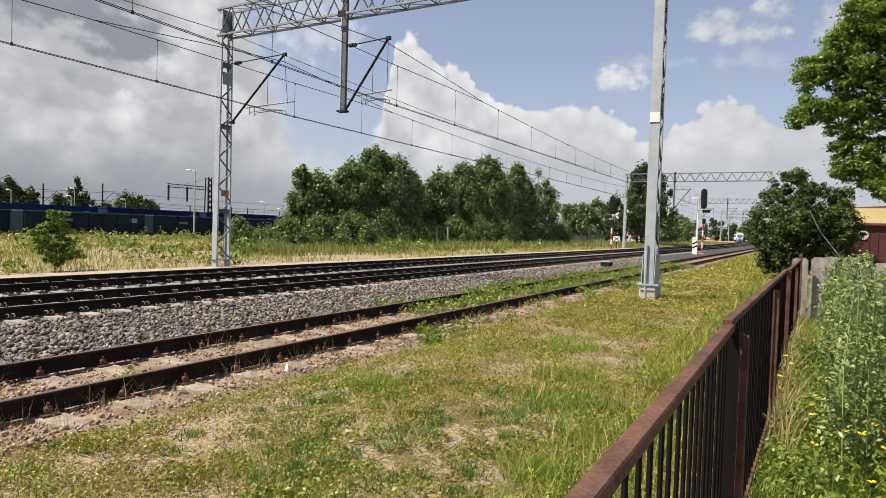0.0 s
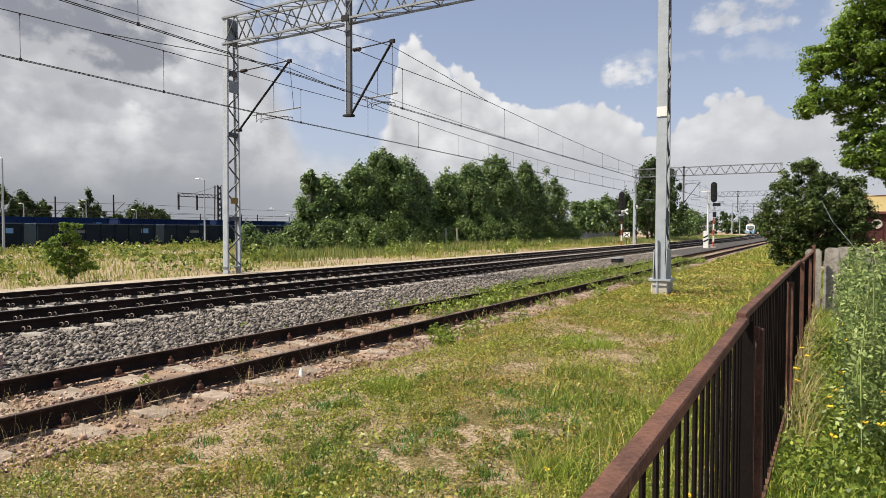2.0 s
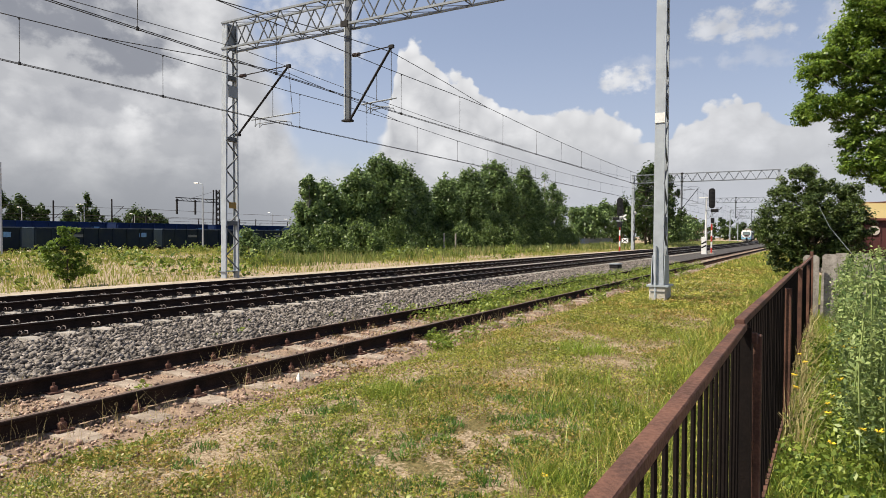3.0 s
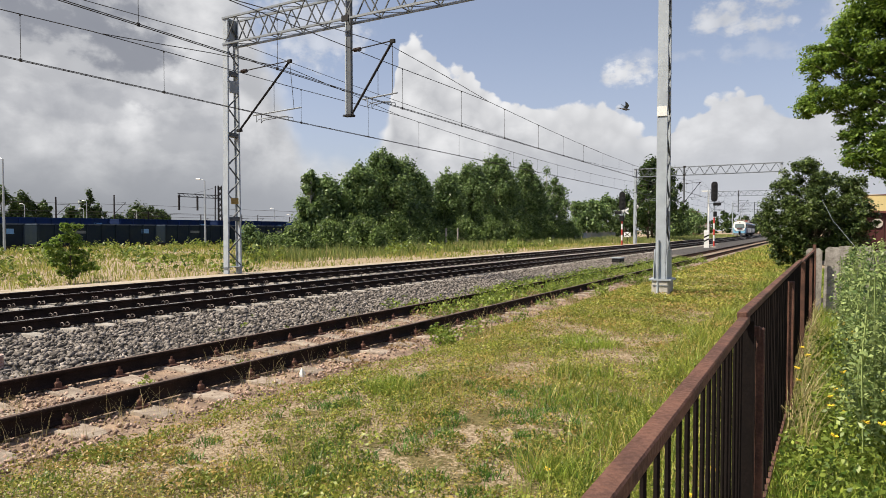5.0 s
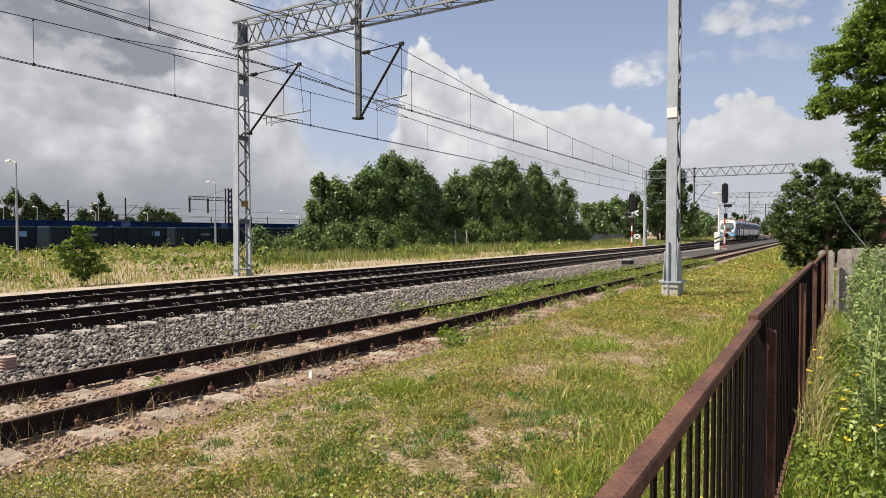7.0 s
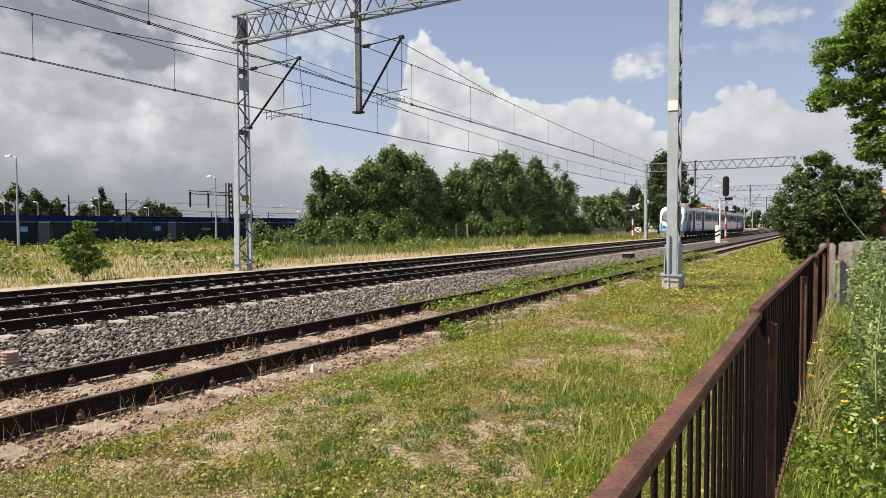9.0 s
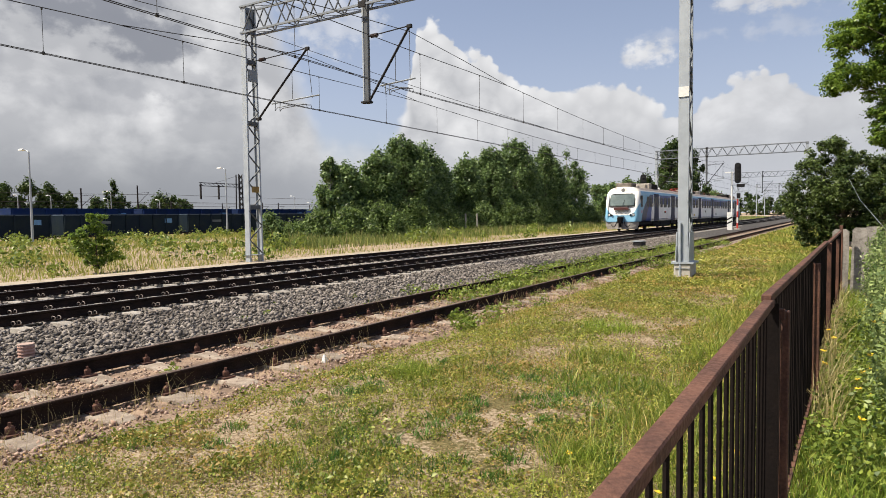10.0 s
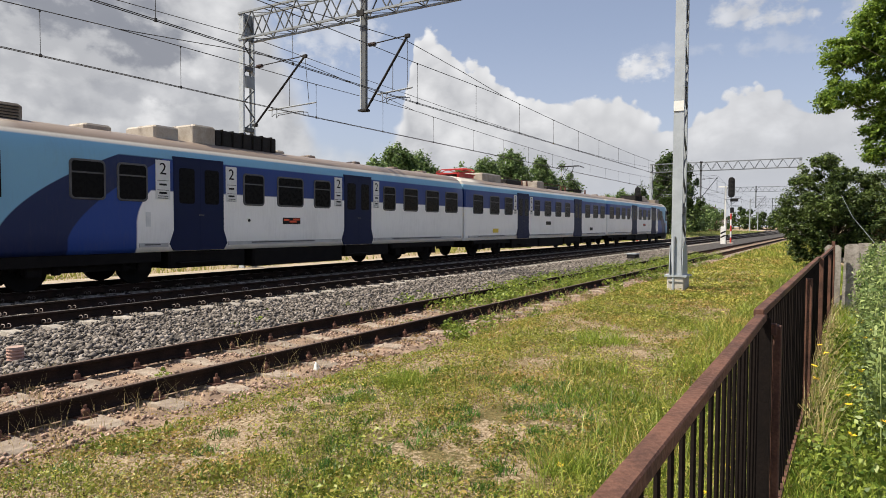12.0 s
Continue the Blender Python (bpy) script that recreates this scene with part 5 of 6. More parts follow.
def livery(name, swoosh):
    """White lower side, blue window band, pale blue cornice; at the cab the blues sweep down."""
    m = bpy.data.materials.new(name)
    m.use_nodes = True
    N = Nodes(m.node_tree)
    co = N.add("ShaderNodeTexCoord").outputs["Object"]
    s = N.add("ShaderNodeSeparateXYZ")
    N.put(s.inputs[0], co)
    y, z = s.outputs[1], s.outputs[2]
    step = lambda v, at, w=0.02: N.ramp(v, at - w, at + w, smooth=False)
    white, navy, mid, pale = (0.89, 0.87, 0.83), (0.007, 0.017, 0.075), (0.015, 0.052, 0.25), (0.19, 0.40, 0.56)
    dirt = N.noise(co, 0.8, 5.0, 0.65)
    fine = N.noise(N.vec("MULTIPLY", co, (1, 3, 0.4)), 6.0, 4.0, 0.6)
    col = N.mix(step(z, 2.34), white, (0.013, 0.04, 0.19))
    if swoosh:
        yw = N.math("ADD", 4.55, N.math("MULTIPLY", N.math("POWER", N.math("MAXIMUM", N.math("SUBTRACT", z, 1.5), 0.0), 2.0), 0.55))
        col = N.mix(step(N.math("SUBTRACT", y, yw), 0.0), mid, col)
        top = N.math("MULTIPLY", step(z, 2.62), step(y, 8.8, 0.6))
        ym = N.math("ADD", 2.9, N.math("MULTIPLY", N.math("POWER", N.math("MAXIMUM", N.math("SUBTRACT", z, 1.15), 0.0), 1.5), 0.85))
        col = N.mix(step(N.math("SUBTRACT", y, ym), 0.0), navy, col)
        yb = N.math("ADD", 1.35, N.math("MULTIPLY", N.math("POWER", N.math("MAXIMUM", N.math("SUBTRACT", z, 0.85), 0.0), 2.0), 0.52))
        col = N.mix(step(N.math("SUBTRACT", y, yb), 0.0), pale, col)
    col = N.mix(step(z, 3.16), col, pale)
    if swoosh:
        wide = N.math("POWER", N.math("DIVIDE", N.math("ABSOLUTE", s.outputs[0]), 1.42), 4.0)
        brow = N.math("ADD", 1.36, N.math("MULTIPLY", wide, 0.95))
        back_ = N.math("ADD", 0.86, N.math("MULTIPLY", N.math("MAXIMUM", N.math("SUBTRACT", z, 2.2), 0.0), 0.42))
        nose = N.math("MULTIPLY", step(N.math("SUBTRACT", back_, y), 0.0), step(N.math("SUBTRACT", z, brow), 0.0))
        col = N.mix(nose, col, (0.78, 0.78, 0.75))
    # cream roof edge: the sunlit highlight is painted in; brown roof starts above it
    col = N.mix(step(z, 3.40), col, (0.66, 0.62, 0.55))
    col = N.mix(N.math("MULTIPLY", step(z, 3.50), step(y, 1.6, 0.5)), col, (0.24, 0.19, 0.155))
    col = N.mix(N.math("MULTIPLY", N.ramp(N.math("ADD", N.math("MULTIPLY", dirt, 0.6), N.math("MULTIPLY", fine, 0.4)), 0.45, 0.7), 0.12), col, (0.16, 0.13, 0.10))
    p = N.add("ShaderNodeBsdfPrincipled")
    N.put(p.inputs["Base Color"], col)
    N.put(p.inputs["Roughness"], N.ramp(dirt, 0.3, 0.7, 0.35, 0.55))
    p.inputs["Specular IOR Level"].default_value = 0.3
    N.put(N.add("ShaderNodeOutputMaterial").inputs[0], p.outputs[0])
    return m


SECTION = [(1.36, 0.80), (1.43, 0.92), (1.45, 1.3), (1.45, 2.9), (1.43, 3.15), (1.36, 3.36), (1.20, 3.56), (0.95, 3.70), (0.6, 3.79), (0.0, 3.83)]
SECTION = SECTION + [(-a, b) for a, b in reversed(SECTION[:-1])]


def car_body(length, cab):
    g = Geo()
    rings = []
    def ring(y, w, lift, rake):
        return [Vector((a * w, y + rake * max(0.0, min((b - 1.5) / 2.3, 1.0)) ** 1.3, 0.80 + (b - 0.80) * lift)) for a, b in SECTION]
    if cab:
        rings += [ring(0.25, 0.80, 0.955, 0.70), ring(0.30, 0.90, 0.975, 0.70), ring(0.42, 0.965, 0.99, 0.65), ring(0.7, 0.995, 1.0, 0.48), ring(1.2, 1.0, 1.0, 0.22), ring(1.9, 1.0, 1.0, 0.0)]
    else:
        rings += [ring(0.0, 0.97, 0.99, 0), ring(0.08, 1.0, 1.0, 0)]
    y = rings[-1][0].y + 1.0
    while y < length - 0.6:
        rings.append(ring(y, 1, 1, 0))
        y += 1.5
    rings += [ring(length - 0.08, 1, 1, 0), ring(length, 0.97, 0.99, 0)]
    return g.loft(rings)


WINDOWS = {}


def side_window(car, side, y0, y1, z0=2.05, z1=2.97, bar=True):
    """A framed window on a car's side, with a dark pane and a fanlight bar."""
    w, h = round(y1 - y0, 2), round(z1 - z0, 2)
    if (w, h, bar) not in WINDOWS:
        g = Geo()
        out, mid_, inn = round_rect(w, h, 0.11), round_rect(w - 0.03, h - 0.03, 0.10), round_rect(w - 0.10, h - 0.10, 0.08)
        g.loft([[Vector((0.0, a, b)) for a, b in out], [Vector((0.024, a, b)) for a, b in mid_], [Vector((0.024, a, b)) for a, b in inn], [Vector((0.004, a, b)) for a, b in inn]], caps=False)
        if bar:
            g.box(0.012, 0, h * 0.17, 0.02, w - 0.08, 0.035)
        p = Geo()
        p.loft([[Vector((x, a, b)) for a, b in inn] for x in (-0.02, 0.008)])
        WINDOWS[(w, h, bar)] = (g.mesh("window", [FRAME_GREY]), p.mesh("pane", [GLASS_DARK]))
    fr, pn = WINDOWS[(w, h, bar)]
    win = part("window", fr, None, car, at=pose(1.451 * side, (y0 + y1) / 2, (z0 + z1) / 2, 0, 0, 0 if side > 0 else 180))
    part("pane", pn, None, win)


def side_door(car, side, y0, y1):
    """A double door, set back, with a dark tall pane in each leaf."""
    w = y1 - y0
    g = Geo()
    g.loft([[Vector((x, a, b)) for a, b in ((-w / 2, 0.82), (w / 2, 0.82), (w / 2 + 0.12, 1.0), (w / 2, 1.35), (w / 2, 3.24), (-w / 2, 3.24), (-w / 2, 1.35), (-w / 2 - 0.12, 1.0))] for x in (-0.04, 0.012)])
    d = part("door", g, NAVY, car, "navy double door", at=pose(1.45 * side, (y0 + y1) / 2, 0, 0, 0, 0 if side > 0 else 180))
    for s in (-1, 1):
        part("door_pane", Geo().loft([[Vector((x, s * w * 0.25 + a, 2.5 + b)) for a, b in round_rect(w * 0.3, 0.92, 0.07)] for x in (0.0, 0.018)]), GLASS_DARK, d)
        part("door_leaf", Geo().loft([[Vector((x, s * w * 0.245 + a, 2.04 + b)) for a, b in round_rect(w * 0.46, 2.3, 0.04)] for x in (0.0, 0.0155)]), NAVY, d)
    part("handle", Geo().box(0.02, 0.05, 1.75, 0.012, 0.16, 0.03), FRAME_GREY, d)
    part("step", Geo().box(0.06, 0, 0.5, 0.22, w * 0.9, 0.03), GRIME, d)


def digit_mesh(text, size, mat_):
    cu = bpy.data.curves.new("digit", "FONT")
    cu.body, cu.size, cu.align_x, cu.align_y, cu.extrude = text, size, "CENTER", "CENTER", 0.004
    ob = bpy.data.objects.new("digit", cu)
    scene.collection.objects.link(ob)
    me = bpy.data.meshes.new_from_object(ob.evaluated_get(bpy.context.evaluated_depsgraph_get()))
    bpy.data.objects.remove(ob)
    me.materials.clear()
    me.materials.append(mat_)
    return me


TWO = digit_mesh("2", 0.42, BLACK)


def class_sign(car, side, y0, y1):
    y, w = (y0 + y1) / 2, y1 - y0
    p = part("class_sign", Geo().box(0.006, 0, 2.62, 0.012, w, 0.98, cut=0.004), CREAM, car, "white panel with the number 2", at=pose(1.452 * side, y, 0, 0, 0, 0 if side > 0 else 180))
    part("digit", TWO, None, p, at=Matrix.Translation((0.014, 0, 2.88)) @ Matrix(((0, 0, 1, 0), (1, 0, 0, 0), (0, 1, 0, 0), (0, 0, 0, 1))))
    for z, h, b in ((2.60, 0.012, 0.8), (2.50, 0.05, 0.5), (2.36, 0.012, 0.8), (2.29, 0.05, 0.55), (2.21, 0.018, 0.7), (2.16, 0.018, 0.7)):
        part("line", Geo().box(0.014, 0, z, 0.004, w * b, h), BLACK, p)


def bogie(car, y):
    b = part("bogie", Geo().box(0, y, 0.55, 2.0, 3.3, 0.22, cut=0.03).box(1.05, y, 0.5, 0.12, 3.0, 0.24, cut=0.03).box(-1.05, y, 0.5, 0.12, 3.0, 0.24, cut=0.03), GRIME, car)
    for dy in (-1.3, 1.3):
        for s in (-1, 1):
            g = Geo()
            g.disc((s * 0.76, y + dy, 0.47), (1, 0, 0), 0.47, 0.13, 20)
            g.disc((s * 0.90, y + dy, 0.47), (1, 0, 0), 0.14, 0.2, 10)
            part("wheel", g, GRIME, b)
            part("axle_box", Geo().box(s * 1.12, y + dy, 0.5, 0.2, 0.34, 0.34, cut=0.03), GRIME, b)
            part("spring", Geo().tube((s * 1.12, y + dy * 0.62, 0.35), (s * 1.12, y + dy * 0.62, 0.75), 0.1, n=8), GRIME, b)


def pantograph(car, y, raised):
    b = part("pantograph", Geo().box(0, y, 3.98, 1.3, 1.6, 0.05).box(-0.55, y, 3.9, 0.1, 1.5, 0.16).box(0.55, y, 3.9, 0.1, 1.5, 0.16), IRON if raised else PANTO_RED, car)
    top = 5.66 if raised else 4.24
    h = top - 4.0
    for s in (-1, 1):
        if raised:
            part("arm", Geo().path([(s * 0.5, y + 0.6, 4.0), (s * 0.35, y - 0.75, 4.0 + h * 0.48), (s * 0.2, y + 0.15, top - 0.06)], 0.028, 5), IRON, b)
        else:
            part("arm", Geo().path([(s * 0.55, y - 0.9, 4.02), (s * 0.5, y + 0.95, 4.12), (s * 0.3, y, top - 0.04)], 0.03, 5), PANTO_RED, b)
    for dy in (-0.2, 0.2):
        part("contact_strip", Geo().path([(-0.95, y + dy, top - 0.12), (-0.7, y + dy, top), (0.7, y + dy, top), (0.95, y + dy, top - 0.12)], 0.025, 5), IRON if raised else PANTO_RED, b)


def underframe(car, boxes):
    for y0, y1, z0 in boxes:
        part("equipment_box", Geo().box(0, (y0 + y1) / 2, (z0 + 0.84) / 2, 2.7, y1 - y0, 0.84 - z0, cut=0.05), GRIME, car)


def roof_box(car, x, y0, y1, z1, w, mat_=None, name="roof_box"):
    part(name, Geo().box(x, (y0 + y1) / 2, (3.66 + z1) / 2, w, y1 - y0, z1 - 3.66, cut=0.05), mat_ or BOX_GREY, car)


def car_side(car, side, windows, doors, signs):
    for a, b in windows:
        side_window(car, side, a, b, bar=True)
    for a, b in doors:
        side_door(car, side, a, b)
    for a, b in signs:
        class_sign(car, side, a, b)


def sole_bars(car, side, spans):
    for a, b in spans:
        part("sole_bar", Geo().box(1.452 * side, (a + b) / 2, 0.98, 0.02, b - a, 0.10), FRAME_PALE, car)
        part("fine_print", Geo().box(1.463 * side, a + (b - a) * 0.45, 0.99, 0.004, (b - a) * 0.55, 0.035), FRAME_GREY, car)


FRAME_PALE = paint("pale_sill", (0.5, 0.5, 0.5), (0.36, 0.35, 0.34), 3.0, 0.6)


def end_car(label):
    c = thing("train_car", label, "train car", "passenger train")
    bd = part("body", car_body(20.6, True), livery("cab_car_livery", True), c)
    n = len(bd.data.polygons)
    bd.data.polygons.foreach_set("use_smooth", [i < n - 2 for i in range(n)])
    for side in (1, -1):
        car_side(c, side, [(2.94, 3.78), (4.05, 4.85), (7.83, 8.64), (9.14, 10.28), (10.75, 11.57), (14.5, 15.3), (15.83, 16.86), (17.41, 18.47), (18.98, 20.05)], [(5.57, 7.14), (12.27, 13.78)], [(5.06, 5.47), (7.22, 7.60), (11.76, 12.15), (13.9, 14.25)])
        sole_bars(c, side, [(4.6, 5.4), (7.3, 12.1), (13.95, 20.4)])
        cd = part("cab_door", Geo().box(1.452 * side, 1.30, 2.52, 0.03, 0.56, 0.96, cut=0.02), GLASS_DARK, c)
        part("crest", Geo().box(1.458 * side, 1.34, 1.66, 0.012, 0.2, 0.26, cut=0.01), CREST, c)
        part("mirror", Geo().box(1.53 * side, 0.98, 2.85, 0.14, 0.16, 0.34, cut=0.03), BLACK, c)
        part("company_sign", Geo().box(1.457 * side, 9.75, 1.62, 0.012, 0.75, 0.2, cut=0.004), BLACK, c)
        for dy, dz, w in ((-0.22, 0.03, 0.22), (0.05, -0.02, 0.3), (0.2, 0.045, 0.3)):
            part("sign_stroke", Geo().box(1.466 * side, 9.75 + dy, 1.62 + dz, 0.006, w, 0.06), ORANGE, c)
        part("cock", Geo().disc((1.456 * side, 8.05, 1.62), (1, 0, 0), 0.045, 0.02, 10), BLACK, c)
        part("hatch", Geo().box(1.456 * side, 4.85, 1.62, 0.012, 0.13, 0.36, cut=0.004), CREAM, c)
        lamp = part("headlight", Geo().disc((1.02 * side, 0.35, 1.42), (0.3 * side, -1, 0), 0.13, 0.10, 14), BLACK, c)
        part("lens", Geo().disc((1.02 * side, 0.295, 1.42), (0.3 * side, -1, 0), 0.10, 0.03, 14), LENS, lamp)
        part("tail_light", Geo().disc((0.80 * side, 0.28, 1.38), (0.2 * side, -1, 0), 0.09, 0.06, 12), BLACK, c)
    # the curved windscreen follows the nose
    def nose_y(z, x):
        return 0.70 * max(0.0, (z - 1.5) / 2.3) ** 1.3 + 0.27 + 0.10 * (abs(x) / 1.1) ** 3
    def screen(x0, x1, z0, z1, out, name, mat_, parent):
        g, cols = Geo(), 9
        rows_ = []
        for zz in (z0, (z0 + z1) / 2, z1):
            rows_.append([Vector((x0 + (x1 - x0) * i / (cols - 1), nose_y(zz, x0 + (x1 - x0) * i / (cols - 1)) - out, zz)) for i in range(cols)])
        back = [[p + Vector((0, 0.10, 0)) for p in r] for r in rows_]
        g.loft([f + list(reversed(b)) for f, b in zip(rows_, back)])
        return part(name, g, mat_, parent)
    ws = screen(-1.10, 1.10, 2.12, 3.20, 0.02, "windscreen", BLACK, c)
    screen(-1.03, 1.03, 2.20, 3.13, 0.035, "windscreen_glass", SCREEN_GLASS, ws)
    part("wiper", Geo().path([(0.1, nose_y(2.2, 0) - 0.06, 2.2), (0.25, nose_y(2.7, 0.2) - 0.06, 2.7)], 0.012, 4), BLACK, ws)
    part("destination_display", Geo().box(0.0, 0.35, 1.94, 1.25, 0.14, 0.24, cut=0.02), GRIME_RED, c)
    for i in range(9):
        part("front_lettering", Geo().box(-0.5 + i * 0.125, 0.30, 1.69, 0.07, 0.03, 0.075), FRAME_GREY, c)
    for x, w in ((-0.42, 0.16), (0.0, 0.3), (0.42, 0.14)):
        part("front_lettering", Geo().box(x, 0.285, 1.54, w, 0.03, 0.04), FRAME_GREY, c)
    part("top_light", Geo().disc((0, 0.88, 3.50), (0, -1, 0.35), 0.15, 0.12, 14), FRAME_GREY, c)
    cp = part("coupler", Geo().box(0, 0.0, 0.95, 0.36, 0.6, 0.5, cut=0.05).box(0, 0.15, 1.24, 0.5, 0.3, 0.1).tube((0, -0.3, 0.95), (0, -0.1, 0.95), 0.16, n=10).box(0, -0.05, 0.55, 0.2, 0.2, 0.4), GRIME, c)
    for s in (-1, 1):
        part("hose", Geo().path([(s * 0.3, 0.12, 0.85), (s * 0.42, 0.02, 0.5), (s * 0.62, 0.02, 0.38), (s * 0.82, 0.12, 0.6)], 0.035, 6), BLACK, cp)
    part("plough", Geo().loft([[Vector((x, y, z)) for x, y in ((-a, 0.75), (-a, 0.42), (-a * 0.55, -b), (a * 0.55, -b), (a, 0.42), (a, 0.75))] for a, b, z in ((1.22, -0.18, 0.22), (1.33, -0.24, 0.5), (1.38, -0.28, 0.82))]), PLOUGH, c)
    bogie(c, 3.6), bogie(c, 17.1)
    underframe(c, [(0.9, 5.3, 0.55), (5.5, 8.0, 0.36), (8.3, 12.3, 0.28), (12.5, 15.0, 0.4), (15.2, 20.0, 0.6)])
    roof_box(c, 0, 1.1, 2.4, 4.12, 1.35, BOX_BROWN, name="air_conditioner")
    roof_box(c, 0.0, 3.9, 4.6, 3.96, 0.8)
    roof_box(c, 0, 5.6, 6.35, 4.12, 1.3), roof_box(c, 0, 6.75, 7.5, 4.28, 1.45)
    rg = part("resistor_grid", Geo().box(0, 8.7, 3.98, 1.35, 2.35, 0.5, cut=0.03), IRON, c)
    for i in range(6):
        part("grid_fin", Geo().box(0, 7.75 + i * 0.38, 4.02, 1.42, 0.05, 0.46), GRIME, rg)
    roof_box(c, 0.3, 10.1, 10.5, 3.92, 0.3)
    part("horn", Geo().tube((-0.75, 1.15, 3.78), (-0.75, 0.8, 3.84), 0.03, 0.06), IRON, c)
    for i in range(5):
        part("unit_slat", Geo().box(0.68, 1.75, 3.78 + i * 0.065, 0.03, 1.1, 0.02), IRON, c)
    for y in (12.0, 14.5, 17.0, 19.2):
        part("roof_vent", Geo().box(0, y, 3.86, 0.5, 0.35, 0.14, cut=0.04), ROOF_GREY, c)
    return c


def middle_car(label):
    c = thing("train_car", label, "train car", "passenger train")
    part("body", car_body(21.3, False), livery("middle_car_livery", False), c)
    for side in (1, -1):
        car_side(c, side, [(0.75, 1.75), (2.45, 3.5), (4.1, 5.05), (7.9, 8.7), (9.4, 10.4), (11.1, 12.05), (12.7, 13.6), (16.5, 17.5), (18.2, 19.2), (19.8, 20.75)], [(5.7, 7.15), (14.4, 15.8)], [(5.2, 5.55), (7.3, 7.65)])
        sole_bars(c, side, [(0.3, 5.5), (7.3, 14.2), (15.95, 21.0)])
        part("plate", Geo().box(1.457 * side, 3.1, 1.25, 0.012, 0.6, 0.2, cut=0.004), YELLOW, c)
        part("company_sign", Geo().box(1.457 * side, 10.0, 1.66, 0.012, 0.75, 0.2, cut=0.004), BLACK, c)
        part("company_sign", Geo().box(1.457 * side, 17.8, 1.3, 0.012, 0.6, 0.2, cut=0.004), BLACK, c)
    bogie(c, 3.2), bogie(c, 18.1)
    underframe(c, [(1.0, 5.0, 0.6), (5.2, 8.7, 0.32), (8.9, 12.7, 0.3), (12.9, 15.9, 0.36), (16.2, 20.5, 0.6)])
    pantograph(c, 1.6, False), pantograph(c, 17.4, True)
    roof_box(c, 0, 3.2, 5.3, 4.18, 1.3), roof_box(c, 0, 6.1, 8.0, 4.05, 1.2, IRON), roof_box(c, 0, 10.2, 11.2, 4.2, 1.3), roof_box(c, 0, 12.2, 14.0, 4.0, 1.0, IRON)
    for y in (5.8, 8.6, 9.3, 14.8, 15.6, 19.6):
        part("insulator", Geo().tube((0.35, y, 3.74), (0.35, y, 4.12), 0.07, 0.05, n=8), RUST, c)
    part("roof_cable", Geo().path([(0.35, 5.8, 4.15), (0.35, 8.6, 4.13), (0.35, 9.3, 4.15), (0.35, 14.8, 4.14), (0.35, 15.6, 4.14), (0.35, 17.2, 4.0)], 0.02, 5), RUST, c)
    return c


LENS = paint("lamp_lens", (0.6, 0.6, 0.58), (0.45, 0.45, 0.45), 4.0, 0.15)
# pale green-grey base paints the sky's reflection into the windscreen
SCREEN_GLASS = paint("windscreen_glass", (0.16, 0.2, 0.19), (0.10, 0.13, 0.125), 1.2, 0.08, 0, 0, 8, 0.5, spec=0.8)
GRIME_RED = paint("display_dark_red", (0.10, 0.03, 0.025), (0.05, 0.02, 0.02), 4.0, 0.4)
PLOUGH = paint("plough_grey", (0.30, 0.28, 0.26), (0.16, 0.14, 0.12), 3.0, 0.7, 0, 0.2)
# (car, metres from the train's nose, turned end to end)
TRAIN = [(end_car("leading train car with white and pale blue cab"), 0.0, False), (middle_car("middle train car with pantographs, white side and blue window band"), 20.75, False)]
TRAIN.append((copy_thing(TRAIN[0][0], pose(0, 0, 0)), 42.2 + 20.6, True))
TRAIN[2][0]["label"] = "rear train car with white side and blue window band"


# ---- grass, weeds and flowers ----
def blades(name, x, y, h, w, mat_, label, lean=0.5, seed=1):
    """Bent blades of grass, two faces each."""
    r = np.random.default_rng(seed)
    n = len(x)
    z = height(x, y)
    a = r.uniform(0, 6.283, n)
    c, s = np.cos(a), np.sin(a)
    b = r.uniform(0, 6.283, n)
    l = h * lean * r.uniform(0.2, 1.0, n)
    lx, ly = l * np.cos(b), l * np.sin(b)
    p = np.stack([x, y, z - 0.02], 1)
    e = np.stack([c, s, np.zeros(n)], 1) * (w / 2)[:, None]
    m = p + np.stack([lx * 0.35, ly * 0.35, h * 0.6], 1)
    t = p + np.stack([lx, ly, h], 1)
    v = np.stack([p - e, p + e, m + e * 0.7, m - e * 0.7, t], 1)
    k = np.arange(n)[:, None] * 5
    f = np.concatenate([k + np.array([[0, 1, 2]]), k + np.array([[0, 2, 3]]), k + np.array([[3, 2, 4]])], 0)
    tagged(new(name, arrays(name, v.reshape(-1, 3), f, mat_)), label, name.split("_")[-1], kind="stuff")


def rosettes(name, x, y, lift, size, mat_, label, seed=1, tilt=0.8):
    """Small leaves lying close to the ground."""
    r = np.random.default_rng(seed)
    n = len(x)
    p = np.stack([x, y, height(x, y) + lift], 1)
    nrm = r.normal(size=(n, 3)) * tilt + np.array([0, 0, 1.0])
    nrm /= np.linalg.norm(nrm, axis=1)[:, None]
    t = np.cross(nrm, r.normal(size=(n, 3)))
    t /= np.linalg.norm(t, axis=1)[:, None]
    b = np.cross(nrm, t)
    s = size[:, None]
    v = np.stack([p - t * s, p + b * s * 0.5 + nrm * s * 0.15, p + t * s, p - b * s * 0.5 + nrm * s * 0.15], 1).reshape(-1, 3)
    tagged(new(name, arrays(name, v, np.arange(n * 4).reshape(-1, 4), mat_)), label, name.split("_")[-1], kind="stuff")


